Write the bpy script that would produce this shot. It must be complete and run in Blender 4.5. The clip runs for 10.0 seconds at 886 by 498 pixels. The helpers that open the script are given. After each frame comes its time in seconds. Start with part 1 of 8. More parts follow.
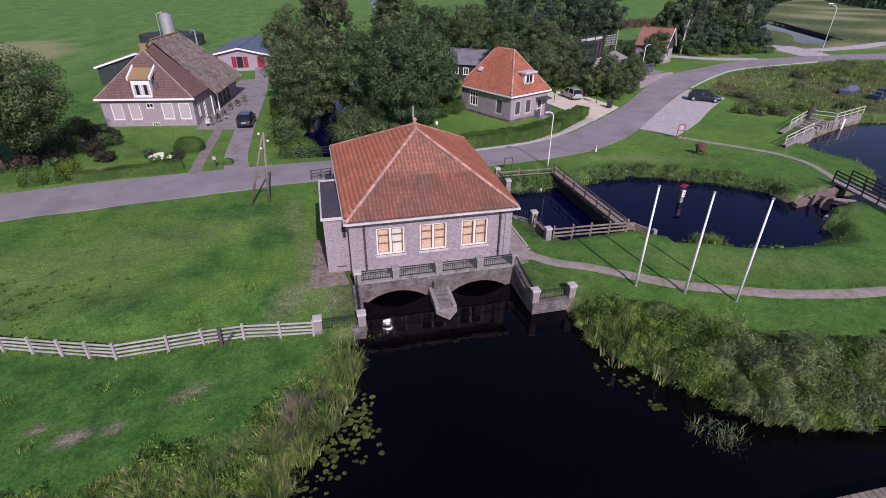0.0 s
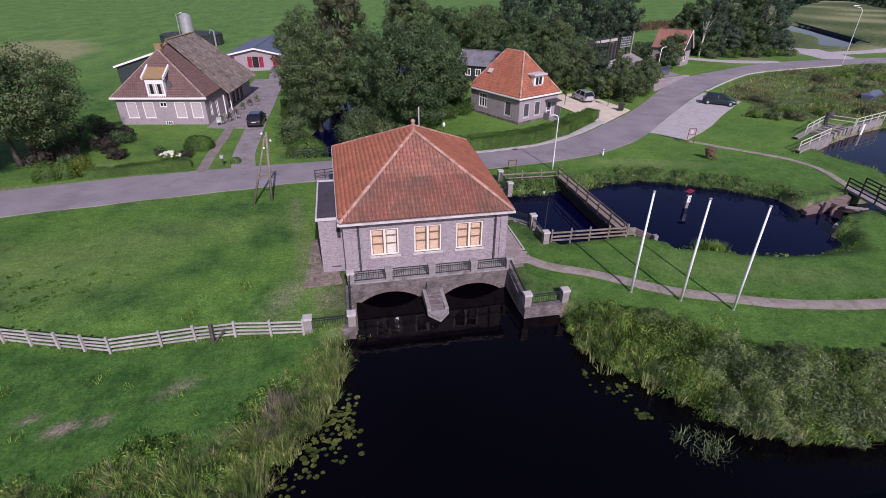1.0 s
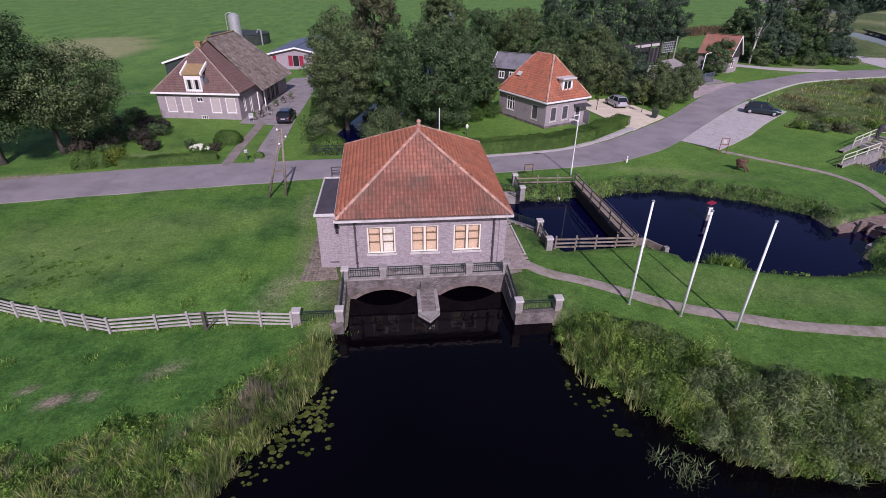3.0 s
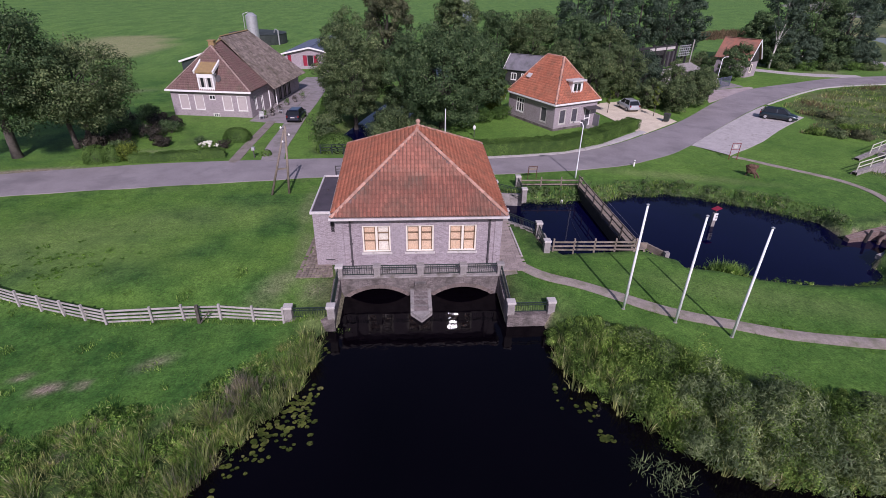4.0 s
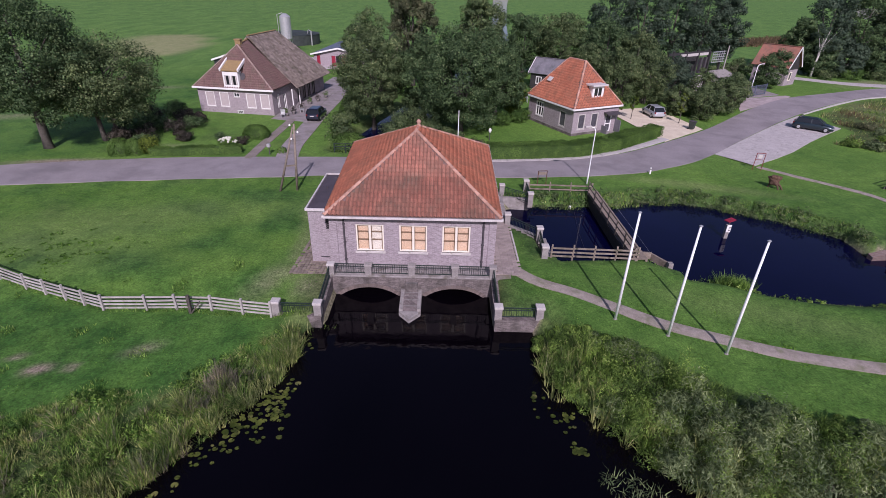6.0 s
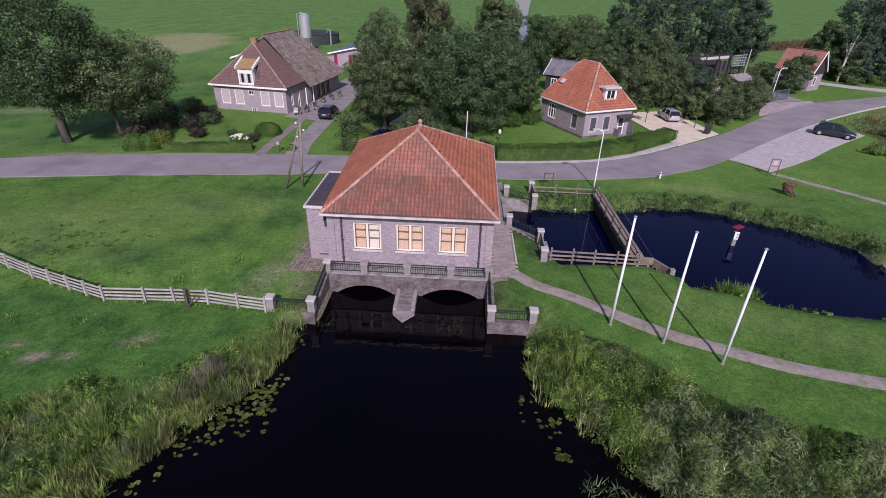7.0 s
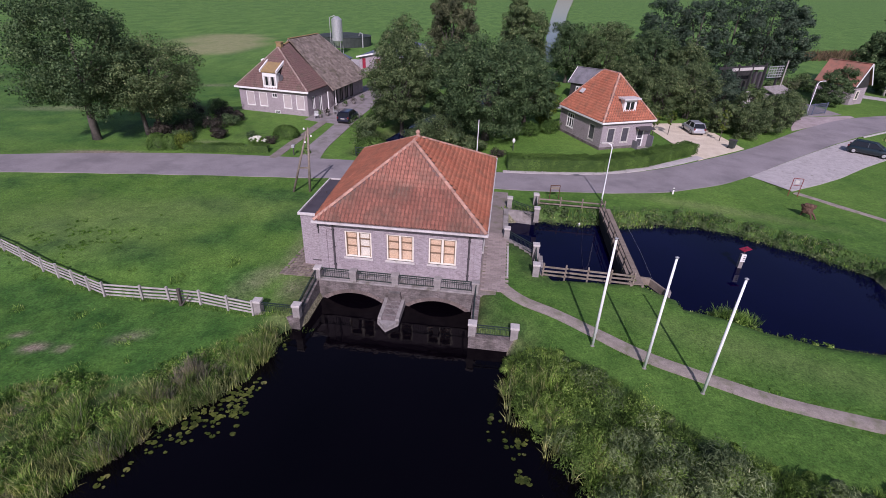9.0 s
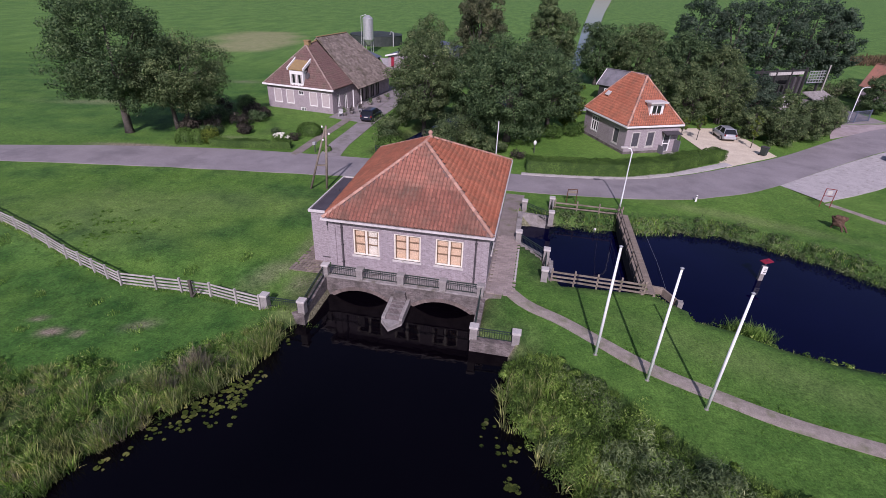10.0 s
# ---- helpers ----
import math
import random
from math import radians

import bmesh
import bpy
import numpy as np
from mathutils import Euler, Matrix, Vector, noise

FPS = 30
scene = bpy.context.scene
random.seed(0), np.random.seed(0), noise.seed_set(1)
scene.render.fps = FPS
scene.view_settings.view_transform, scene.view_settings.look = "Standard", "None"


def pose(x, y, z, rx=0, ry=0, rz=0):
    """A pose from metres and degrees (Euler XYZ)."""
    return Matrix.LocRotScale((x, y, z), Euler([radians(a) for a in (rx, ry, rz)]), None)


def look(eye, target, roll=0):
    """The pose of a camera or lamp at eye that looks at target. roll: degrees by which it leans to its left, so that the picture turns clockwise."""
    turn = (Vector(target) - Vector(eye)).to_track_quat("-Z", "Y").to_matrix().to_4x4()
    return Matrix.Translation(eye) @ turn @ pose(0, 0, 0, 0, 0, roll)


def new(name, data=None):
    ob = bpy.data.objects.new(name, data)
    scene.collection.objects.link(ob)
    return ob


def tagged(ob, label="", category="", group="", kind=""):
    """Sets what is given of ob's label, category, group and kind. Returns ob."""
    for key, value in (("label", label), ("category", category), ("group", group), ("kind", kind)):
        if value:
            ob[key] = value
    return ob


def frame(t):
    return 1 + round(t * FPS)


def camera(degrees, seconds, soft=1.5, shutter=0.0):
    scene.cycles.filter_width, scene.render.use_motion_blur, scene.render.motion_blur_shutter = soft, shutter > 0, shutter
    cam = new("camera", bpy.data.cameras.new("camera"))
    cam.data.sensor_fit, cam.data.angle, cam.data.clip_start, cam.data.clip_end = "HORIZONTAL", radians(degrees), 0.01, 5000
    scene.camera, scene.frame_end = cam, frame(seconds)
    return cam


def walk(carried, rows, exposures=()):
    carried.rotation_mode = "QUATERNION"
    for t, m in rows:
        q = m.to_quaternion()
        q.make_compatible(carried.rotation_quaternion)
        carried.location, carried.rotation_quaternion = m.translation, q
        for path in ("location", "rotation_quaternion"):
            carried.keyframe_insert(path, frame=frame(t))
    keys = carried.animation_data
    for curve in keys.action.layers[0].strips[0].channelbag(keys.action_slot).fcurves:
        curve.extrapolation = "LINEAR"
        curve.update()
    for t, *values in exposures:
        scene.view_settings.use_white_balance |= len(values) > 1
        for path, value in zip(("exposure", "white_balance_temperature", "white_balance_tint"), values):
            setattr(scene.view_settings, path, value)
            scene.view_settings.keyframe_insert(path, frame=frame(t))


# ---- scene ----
cam = camera(83.6, 10.0, soft=0.8)
PATH = [
    (0, (-5.783, -24.278, 16.091), (-5.363, -22.586, 15.111), 0.7),
    (0.5, (-5.159, -24.421, 16.156), (-4.765, -22.723, 15.176), 0.7),
    (1, (-4.459, -24.53, 16.187), (-4.104, -22.822, 15.208), 0.7),
    (1.5, (-3.811, -24.61, 16.208), (-3.501, -22.893, 15.229), 0.7),
    (2, (-3.129, -24.712, 16.159), (-2.863, -22.987, 15.183), 0.8),
    (2.5, (-2.484, -24.787, 16.146), (-2.254, -23.055, 15.171), 0.8),
    (4, (-0.612, -24.981, 16.052), (-0.478, -23.237, 15.083), 1.2),
    (4.5, (-0.079, -24.982, 16.031), (0.031, -23.234, 15.066), 1.2),
    (5, (0.551, -24.964, 16.014), (0.629, -23.214, 15.05), 1.3),
    (5.5, (1.084, -24.943, 15.97), (1.133, -23.191, 15.007), 1.4),
    (7, (2.922, -24.821, 15.901), (2.861, -23.068, 14.94), 1.8),
    (7.5, (3.538, -24.764, 16.032), (3.462, -23.012, 15.07), 1.9),
    (8, (4.166, -24.671, 16.273), (4.069, -22.919, 15.313), 1.9),
    (8.5, (4.788, -24.566, 16.436), (4.654, -22.816, 15.477), 2.1),
    (9, (5.423, -24.397, 16.554), (5.235, -22.652, 15.595), 2.2),
    (9.5, (6.017, -24.235, 16.635), (5.774, -22.498, 15.673), 2.4),
    (10, (6.65, -24.069, 16.659), (6.351, -22.343, 15.694), 2.4),
]
walk(cam, [(t, look(eye, target, roll)) for t, eye, target, roll in PATH],
     exposures=[(0.0, 0.13, 5900, 33), (10.0, 0.13, 5900, 33)])

# ---- daylight ----
SUN = Vector((0.085, -0.788, 0.61)).normalized()
world = bpy.data.worlds.new("sky")
scene.world = world
world.use_nodes = True
wn = world.node_tree
sky = wn.nodes.new("ShaderNodeTexSky")
sky.sky_type = "NISHITA"
sky.sun_disc = False
sky.sun_elevation = math.asin(SUN.z)
sky.sun_rotation = math.atan2(SUN.x, SUN.y)
sky.air_density, sky.dust_density = 1.0, 1.5
wn.nodes["Background"].inputs["Strength"].default_value = 0.075
wn.links.new(sky.outputs[0], wn.nodes["Background"].inputs["Color"])
sun_lamp = bpy.data.lights.new("sun", "SUN")
sun_lamp.energy, sun_lamp.angle, sun_lamp.color = 3.6, radians(0.53), (1.0, 0.95, 0.88)
new("sun", sun_lamp).matrix_world = look(SUN * 80, (0, 0, 0))

# ---- materials ----


def nodes_of(name):
    m = bpy.data.materials.new(name)
    m.use_nodes = True
    return m, m.node_tree.nodes, m.node_tree.links, m.node_tree.nodes["Principled BSDF"]


def ramp(nt, a, b, lo=0.3, hi=0.7):
    r = nt.nodes.new("ShaderNodeValToRGB")
    r.color_ramp.elements[0].position, r.color_ramp.elements[1].position = lo, hi
    r.color_ramp.elements[0].color, r.color_ramp.elements[1].color = (*a, 1), (*b, 1)
    return r


def mixer(nt, kind, fac=None):
    x = nt.nodes.new("ShaderNodeMix")
    x.data_type, x.blend_type, x.clamp_factor = "RGBA", kind, True
    if fac is not None:
        x.inputs[0].default_value = fac
    return x


def noise_node(nt, coord, scale, detail=4.0, rough=0.55, stretch=None):
    n = nt.nodes.new("ShaderNodeTexNoise")
    n.inputs["Scale"].default_value, n.inputs["Detail"].default_value, n.inputs["Roughness"].default_value = scale, detail, rough
    if stretch:
        mp = nt.nodes.new("ShaderNodeMapping")
        mp.inputs["Scale"].default_value = stretch
        nt.links.new(coord, mp.inputs[0])
        coord = mp.outputs[0]
    nt.links.new(coord, n.inputs["Vector"])
    return n


def surface(name, a, b, scale=3.0, fine=40.0, rough=0.8, bump=0.25, metal=0.0, world_space=False, stretch=None, vary=0.0, spec=0.4,
            stain=None, stain_scale=0.6, stain_lo=0.5, stain_hi=0.7, island=0.0):
    """Two-scale procedural surface: broad patches from a to b, fine grain, bump, an optional stain colour."""
    m, ns, ln, p = nodes_of(name)
    nt = m.node_tree
    if world_space:
        co = ns.new("ShaderNodeNewGeometry").outputs["Position"]
    else:
        co = ns.new("ShaderNodeTexCoord").outputs["Object"]
    n1 = noise_node(nt, co, scale, 5, 0.6, stretch)
    n2 = noise_node(nt, co, fine, 3, 0.6, stretch)
    r = ramp(nt, a, b)
    ln.new(n1.outputs["Fac"], r.inputs[0])
    grain = mixer(nt, "OVERLAY", 0.55)
    ln.new(r.outputs[0], grain.inputs[6])
    ln.new(n2.outputs["Fac"], grain.inputs[7])
    last = grain.outputs[2]
    if stain:
        n3 = noise_node(nt, co, stain_scale, 6, 0.65)
        sr = ramp(nt, (0, 0, 0), (1, 1, 1), stain_lo, stain_hi)
        ln.new(n3.outputs["Fac"], sr.inputs[0])
        sm = mixer(nt, "MIX")
        ln.new(sr.outputs[0], sm.inputs[0])
        ln.new(last, sm.inputs[6])
        sm.inputs[7].default_value = (*stain, 1)
        last = sm.outputs[2]
    if vary or island:
        hs = ns.new("ShaderNodeHueSaturation")
        mr = ns.new("ShaderNodeMapRange")
        k = vary or island
        mr.inputs[3].default_value, mr.inputs[4].default_value = 1 - k, 1 + k
        if vary:
            ln.new(ns.new("ShaderNodeObjectInfo").outputs["Random"], mr.inputs[0])
        else:
            ln.new(ns.new("ShaderNodeNewGeometry").outputs["Random Per Island"], mr.inputs[0])
        ln.new(mr.outputs[0], hs.inputs["Value"])
        ln.new(last, hs.inputs["Color"])
        last = hs.outputs[0]
    ln.new(last, p.inputs["Base Color"])
    p.inputs["Roughness"].default_value, p.inputs["Metallic"].default_value = rough, metal
    p.inputs["Specular IOR Level"].default_value = spec
    if bump:
        bp = ns.new("ShaderNodeBump")
        bp.inputs["Strength"].default_value, bp.inputs["Distance"].default_value = bump, 0.03
        ln.new(n2.outputs["Fac"], bp.inputs["Height"])
        ln.new(bp.outputs[0], p.inputs["Normal"])
    return m


def brick_surface(name, a, b, mortar, length=0.22, course=0.068, stain=(0.1, 0.08, 0.07), stain_lo=0.55):
    """Brickwork on upright walls: courses along x + y, rising with z, in the object's own space."""
    m, ns, ln, p = nodes_of(name)
    nt = m.node_tree
    co = ns.new("ShaderNodeTexCoord").outputs["Object"]
    sx = ns.new("ShaderNodeSeparateXYZ")
    ln.new(co, sx.inputs[0])
    add = ns.new("ShaderNodeMath")
    ln.new(sx.outputs[0], add.inputs[0])
    ln.new(sx.outputs[1], add.inputs[1])
    cx = ns.new("ShaderNodeCombineXYZ")
    ln.new(add.outputs[0], cx.inputs[0])
    ln.new(sx.outputs[2], cx.inputs[1])
    br = ns.new("ShaderNodeTexBrick")
    br.inputs["Color1"].default_value, br.inputs["Color2"].default_value, br.inputs["Mortar"].default_value = (*a, 1), (*b, 1), (*mortar, 1)
    br.inputs["Scale"].default_value = 1.0
    br.inputs["Brick Width"].default_value, br.inputs["Row Height"].default_value = length, course
    br.inputs["Mortar Size"].default_value = 0.008
    ln.new(cx.outputs[0], br.inputs["Vector"])
    n1 = noise_node(nt, co, 0.9, 6, 0.65)
    sr = ramp(nt, (0, 0, 0), (0.75, 0.75, 0.75), stain_lo, stain_lo + 0.2)
    ln.new(n1.outputs["Fac"], sr.inputs[0])
    sm = mixer(nt, "MIX")
    ln.new(sr.outputs[0], sm.inputs[0])
    ln.new(br.outputs["Color"], sm.inputs[6])
    sm.inputs[7].default_value = (*stain, 1)
    n2 = noise_node(nt, co, 9, 5, 0.7)
    g = mixer(nt, "OVERLAY", 0.6)
    ln.new(sm.outputs[2], g.inputs[6])
    ln.new(n2.outputs["Fac"], g.inputs[7])
    ln.new(g.outputs[2], p.inputs["Base Color"])
    p.inputs["Roughness"].default_value = 0.9
    p.inputs["Specular IOR Level"].default_value = 0.25
    bp = ns.new("ShaderNodeBump")
    bp.inputs["Strength"].default_value, bp.inputs["Distance"].default_value, bp.invert = 0.5, 0.01, True
    ln.new(br.outputs["Fac"], bp.inputs["Height"])
    ln.new(bp.outputs[0], p.inputs["Normal"])
    return m


def foliage(name, dark, light, tip=None, gloss=0.62, mottle=1.0):
    """Leaves: colour differs from leaf to leaf and in broad clumps; some light passes through."""
    m, ns, ln, p = nodes_of(name)
    nt = m.node_tree
    geo = ns.new("ShaderNodeNewGeometry")
    r = ramp(nt, dark, light, 0.0, 1.0)
    if tip:
        e = r.color_ramp.elements.new(0.93)
        e.color = (*light, 1)
        r.color_ramp.elements[-1].color = (*tip, 1)
    ln.new(geo.outputs["Random Per Island"], r.inputs[0])
    n = noise_node(nt, geo.outputs["Position"], 0.6, 3)
    nr = ramp(nt, (0.6, 0.65, 0.62), (1.3, 1.25, 1.15), 0.35, 0.65)
    ln.new(n.outputs["Fac"], nr.inputs[0])
    mul0 = mixer(nt, "MULTIPLY", 1.0)
    ln.new(r.outputs[0], mul0.inputs[6])
    ln.new(nr.outputs[0], mul0.inputs[7])
    small = ramp(nt, (1 - 0.38 * mottle, 1 - 0.34 * mottle, 1 - 0.34 * mottle), (1 + 0.42 * mottle, 1 + 0.36 * mottle, 1 + 0.25 * mottle), 0.36, 0.64)
    ln.new(noise_node(nt, geo.outputs["Position"], 2.6, 2).outputs["Fac"], small.inputs[0])
    mul = mixer(nt, "MULTIPLY", 1.0)
    ln.new(mul0.outputs[2], mul.inputs[6])
    ln.new(small.outputs[0], mul.inputs[7])
    ln.new(mul.outputs[2], p.inputs["Base Color"])
    p.inputs["Roughness"].default_value = gloss
    p.inputs["Specular IOR Level"].default_value = 0.18
    tr = ns.new("ShaderNodeBsdfTranslucent")
    ln.new(mul.outputs[2], tr.inputs["Color"])
    ms = ns.new("ShaderNodeMixShader")
    ms.inputs[0].default_value = 0.42
    ln.new(p.outputs[0], ms.inputs[1])
    ln.new(tr.outputs[0], ms.inputs[2])
    ln.new(ms.outputs[0], ns["Material Output"].inputs["Surface"])
    return m


def glass_surface(name, tint=(0.97, 0.97, 0.97)):
    m, ns, ln, p = nodes_of(name)
    t = ns.new("ShaderNodeBsdfTransparent")
    t.inputs[0].default_value = (*tint, 1)
    g = ns.new("ShaderNodeBsdfGlossy")
    g.inputs["Roughness"].default_value = 0.01
    fr = ns.new("ShaderNodeFresnel")
    fr.inputs["IOR"].default_value = 1.6
    ms = ns.new("ShaderNodeMixShader")
    ln.new(fr.outputs[0], ms.inputs[0])
    ln.new(t.outputs[0], ms.inputs[1])
    ln.new(g.outputs[0], ms.inputs[2])
    ln.new(ms.outputs[0], ns["Material Output"].inputs["Surface"])
    return m


def water_surface(name, deep, pale, gloss, swell=0.28):
    m, ns, ln, p = nodes_of(name)
    nt = m.node_tree
    co = ns.new("ShaderNodeNewGeometry").outputs["Position"]
    n = noise_node(nt, co, 0.12, 4)
    r = ramp(nt, deep, pale, 0.3, 0.7)
    ln.new(n.outputs["Fac"], r.inputs[0])
    ln.new(r.outputs[0], p.inputs["Base Color"])
    p.inputs["Roughness"].default_value = 0.03
    p.inputs["IOR"].default_value = 1.33
    p.inputs["Specular IOR Level"].default_value = gloss
    n2 = noise_node(nt, co, 1.6, 3, 0.5)
    bp = ns.new("ShaderNodeBump")
    bp.inputs["Strength"].default_value, bp.inputs["Distance"].default_value = swell, 0.03
    ln.new(n2.outputs["Fac"], bp.inputs["Height"])
    # small ripples in drifting patches
    patch = ramp(nt, (0, 0, 0), (1, 1, 1), 0.42, 0.62)
    ln.new(noise_node(nt, co, 0.22, 3).outputs["Fac"], patch.inputs[0])
    n3 = noise_node(nt, co, 6.5, 2, 0.5, (1.0, 1.8, 1.0))
    mu = ns.new("ShaderNodeMath")
    mu.operation = "MULTIPLY"
    ln.new(patch.outputs[0], mu.inputs[0])
    ln.new(n3.outputs["Fac"], mu.inputs[1])
    b2 = ns.new("ShaderNodeBump")
    b2.inputs["Strength"].default_value, b2.inputs["Distance"].default_value = 0.10, 0.012
    ln.new(mu.outputs[0], b2.inputs["Height"])
    ln.new(bp.outputs[0], b2.inputs["Normal"])
    ln.new(b2.outputs[0], p.inputs["Normal"])
    return m


def grass_ground(name):
    """Mown lawn, rough grass, bare soil: mixed by the sheet's own wear attributes."""
    m, ns, ln, p = nodes_of(name)
    nt = m.node_tree
    co = ns.new("ShaderNodeNewGeometry").outputs["Position"]
    big = noise_node(nt, co, 0.09, 5, 0.6)
    mid = noise_node(nt, co, 0.7, 6, 0.7)
    fine = noise_node(nt, co, 9.0, 5, 0.75)
    blade = noise_node(nt, co, 45.0, 3, 0.7)
    lawn = ramp(nt, (0.060, 0.144, 0.021), (0.134, 0.248, 0.042), 0.36, 0.64)
    ln.new(big.outputs["Fac"], lawn.inputs[0])
    lawn2 = ramp(nt, (0.064, 0.142, 0.021), (0.132, 0.240, 0.042), 0.38, 0.62)
    ln.new(mid.outputs["Fac"], lawn2.inputs[0])
    a = mixer(nt, "MIX", 0.5)
    ln.new(lawn.outputs[0], a.inputs[6])
    ln.new(lawn2.outputs[0], a.inputs[7])
    # rough grass, darkened for litter and for the shade between tufts
    rough = ramp(nt, (0.034, 0.062, 0.017), (0.110, 0.150, 0.046), 0.38, 0.62)
    ln.new(mid.outputs["Fac"], rough.inputs[0])
    at = ns.new("ShaderNodeAttribute")
    at.attribute_name = "unmown"
    b = mixer(nt, "MIX")
    ln.new(at.outputs["Fac"], b.inputs[0])
    ln.new(a.outputs[2], b.inputs[6])
    ln.new(rough.outputs[0], b.inputs[7])
    # longer, deeper green grass
    lush = ramp(nt, (0.017, 0.072, 0.012), (0.058, 0.152, 0.026), 0.37, 0.63)
    ln.new(mid.outputs["Fac"], lush.inputs[0])
    at5 = ns.new("ShaderNodeAttribute")
    at5.attribute_name = "lush"
    b1 = mixer(nt, "MIX")
    ln.new(at5.outputs["Fac"], b1.inputs[0])
    ln.new(b.outputs[2], b1.inputs[6])
    ln.new(lush.outputs[0], b1.inputs[7])
    b = b1
    soil = ramp(nt, (0.17, 0.137, 0.098), (0.34, 0.285, 0.213), 0.3, 0.7)
    ln.new(fine.outputs["Fac"], soil.inputs[0])
    at2 = ns.new("ShaderNodeAttribute")
    at2.attribute_name = "bare"
    mm = ns.new("ShaderNodeMath")
    mm.operation = "MULTIPLY_ADD"
    ln.new(mid.outputs["Fac"], mm.inputs[0])
    mm.inputs[1].default_value = 1.6
    mm.inputs[2].default_value = -0.8
    m2 = ns.new("ShaderNodeMath")
    m2.operation = "ADD"
    ln.new(mm.outputs[0], m2.inputs[0])
    ln.new(at2.outputs["Fac"], m2.inputs[1])
    m3 = ns.new("ShaderNodeMath")
    m3.operation = "MULTIPLY"
    m3.use_clamp = True
    ln.new(m2.outputs[0], m3.inputs[0])
    ln.new(at2.outputs["Fac"], m3.inputs[1])
    c = mixer(nt, "MIX")
    ln.new(m3.outputs[0], c.inputs[0])
    ln.new(b.outputs[2], c.inputs[6])
    ln.new(soil.outputs[0], c.inputs[7])
    at4 = ns.new("ShaderNodeAttribute")
    at4.attribute_name = "pasture"
    past = ramp(nt, (0.068, 0.156, 0.030), (0.128, 0.236, 0.048), 0.4, 0.6)
    streak = noise_node(nt, co, 0.22, 9, 0.8, (1.0, 0.35, 1))
    ln.new(streak.outputs["Fac"], past.inputs[0])
    c1 = mixer(nt, "MIX")
    ln.new(at4.outputs["Fac"], c1.inputs[0])
    ln.new(c.outputs[2], c1.inputs[6])
    ln.new(past.outputs[0], c1.inputs[7])
    c = c1
    at3 = ns.new("ShaderNodeAttribute")
    at3.attribute_name = "dry"
    straw = ramp(nt, (0.20, 0.23, 0.09), (0.33, 0.31, 0.16), 0.3, 0.7)
    ln.new(mid.outputs["Fac"], straw.inputs[0])
    c2 = mixer(nt, "MIX")
    ln.new(at3.outputs["Fac"], c2.inputs[0])
    ln.new(c.outputs[2], c2.inputs[6])
    ln.new(straw.outputs[0], c2.inputs[7])
    tuft = noise_node(nt, co, 3.2, 6, 0.75)
    tr = ramp(nt, (0.30, 0.30, 0.30), (0.68, 0.68, 0.68), 0.36, 0.66)
    ln.new(tuft.outputs["Fac"], tr.inputs[0])
    g0 = mixer(nt, "OVERLAY", 0.6)
    ln.new(c2.outputs[2], g0.inputs[6])
    ln.new(tr.outputs[0], g0.inputs[7])
    fr = ramp(nt, (0.2, 0.2, 0.2), (0.8, 0.8, 0.8), 0.34, 0.66)
    ln.new(fine.outputs["Fac"], fr.inputs[0])
    g = mixer(nt, "OVERLAY", 0.7)
    ln.new(g0.outputs[2], g.inputs[6])
    ln.new(fr.outputs[0], g.inputs[7])
    g2 = mixer(nt, "OVERLAY", 0.6)
    ln.new(g.outputs[2], g2.inputs[6])
    ln.new(blade.outputs["Fac"], g2.inputs[7])
    ln.new(g2.outputs[2], p.inputs["Base Color"])
    p.inputs["Roughness"].default_value = 0.85
    p.inputs["Specular IOR Level"].default_value = 0.2
    bp = ns.new("ShaderNodeBump")
    bp.inputs["Strength"].default_value, bp.inputs["Distance"].default_value = 0.7, 0.06
    ln.new(fine.outputs["Fac"], bp.inputs["Height"])
    ln.new(bp.outputs[0], p.inputs["Normal"])
    return m


M_GROUND = grass_ground("grass")
M_WATER = water_surface("dark_water", (0.0010, 0.0006, 0.0014), (0.0020, 0.0012, 0.0026), 0.29)
M_POND = water_surface("blue_pond_water", (0.0010, 0.0011, 0.0135), (0.0020, 0.0020, 0.021), 0.19, 0.1)
M_ASPHALT = surface("asphalt", (0.225, 0.198, 0.204), (0.30, 0.267, 0.273), 0.35, 30, 0.85, 0.3, world_space=True, stain=(0.19, 0.17, 0.175), stain_scale=0.25)
M_GRAVEL = surface("gravel", (0.38, 0.345, 0.335), (0.50, 0.46, 0.45), 1.6, 22, 0.95, 0.9, world_space=True, stain=(0.25, 0.235, 0.20), stain_scale=2.4, stain_lo=0.57)
M_DRIVE = surface("grey_brown_drive", (0.225, 0.195, 0.195), (0.31, 0.275, 0.275), 0.8, 24, 0.9, 0.5, world_space=True, stain=(0.17, 0.16, 0.13), stain_scale=0.7)
M_SAND = surface("sandy_gravel", (0.56, 0.47, 0.35), (0.70, 0.61, 0.47), 0.8, 22, 0.95, 0.6, world_space=True)
M_PINK = surface("pinkish_clinker_paving", (0.33, 0.265, 0.262), (0.44, 0.365, 0.36), 0.8, 24, 0.9, 0.4, world_space=True, stain=(0.25, 0.21, 0.2), stain_scale=0.5)
M_PATH = surface("brick_path", (0.20, 0.165, 0.15), (0.28, 0.235, 0.215), 1.2, 26, 0.9, 0.6, world_space=True, stain=(0.15, 0.15, 0.08), stain_scale=0.9)
M_FOOTPATH = surface("pinkish_gravel_path", (0.245, 0.207, 0.176), (0.365, 0.315, 0.270), 2.4, 26, 0.95, 0.7, world_space=True, stain=(0.17, 0.17, 0.10), stain_scale=1.1, stain_lo=0.5)
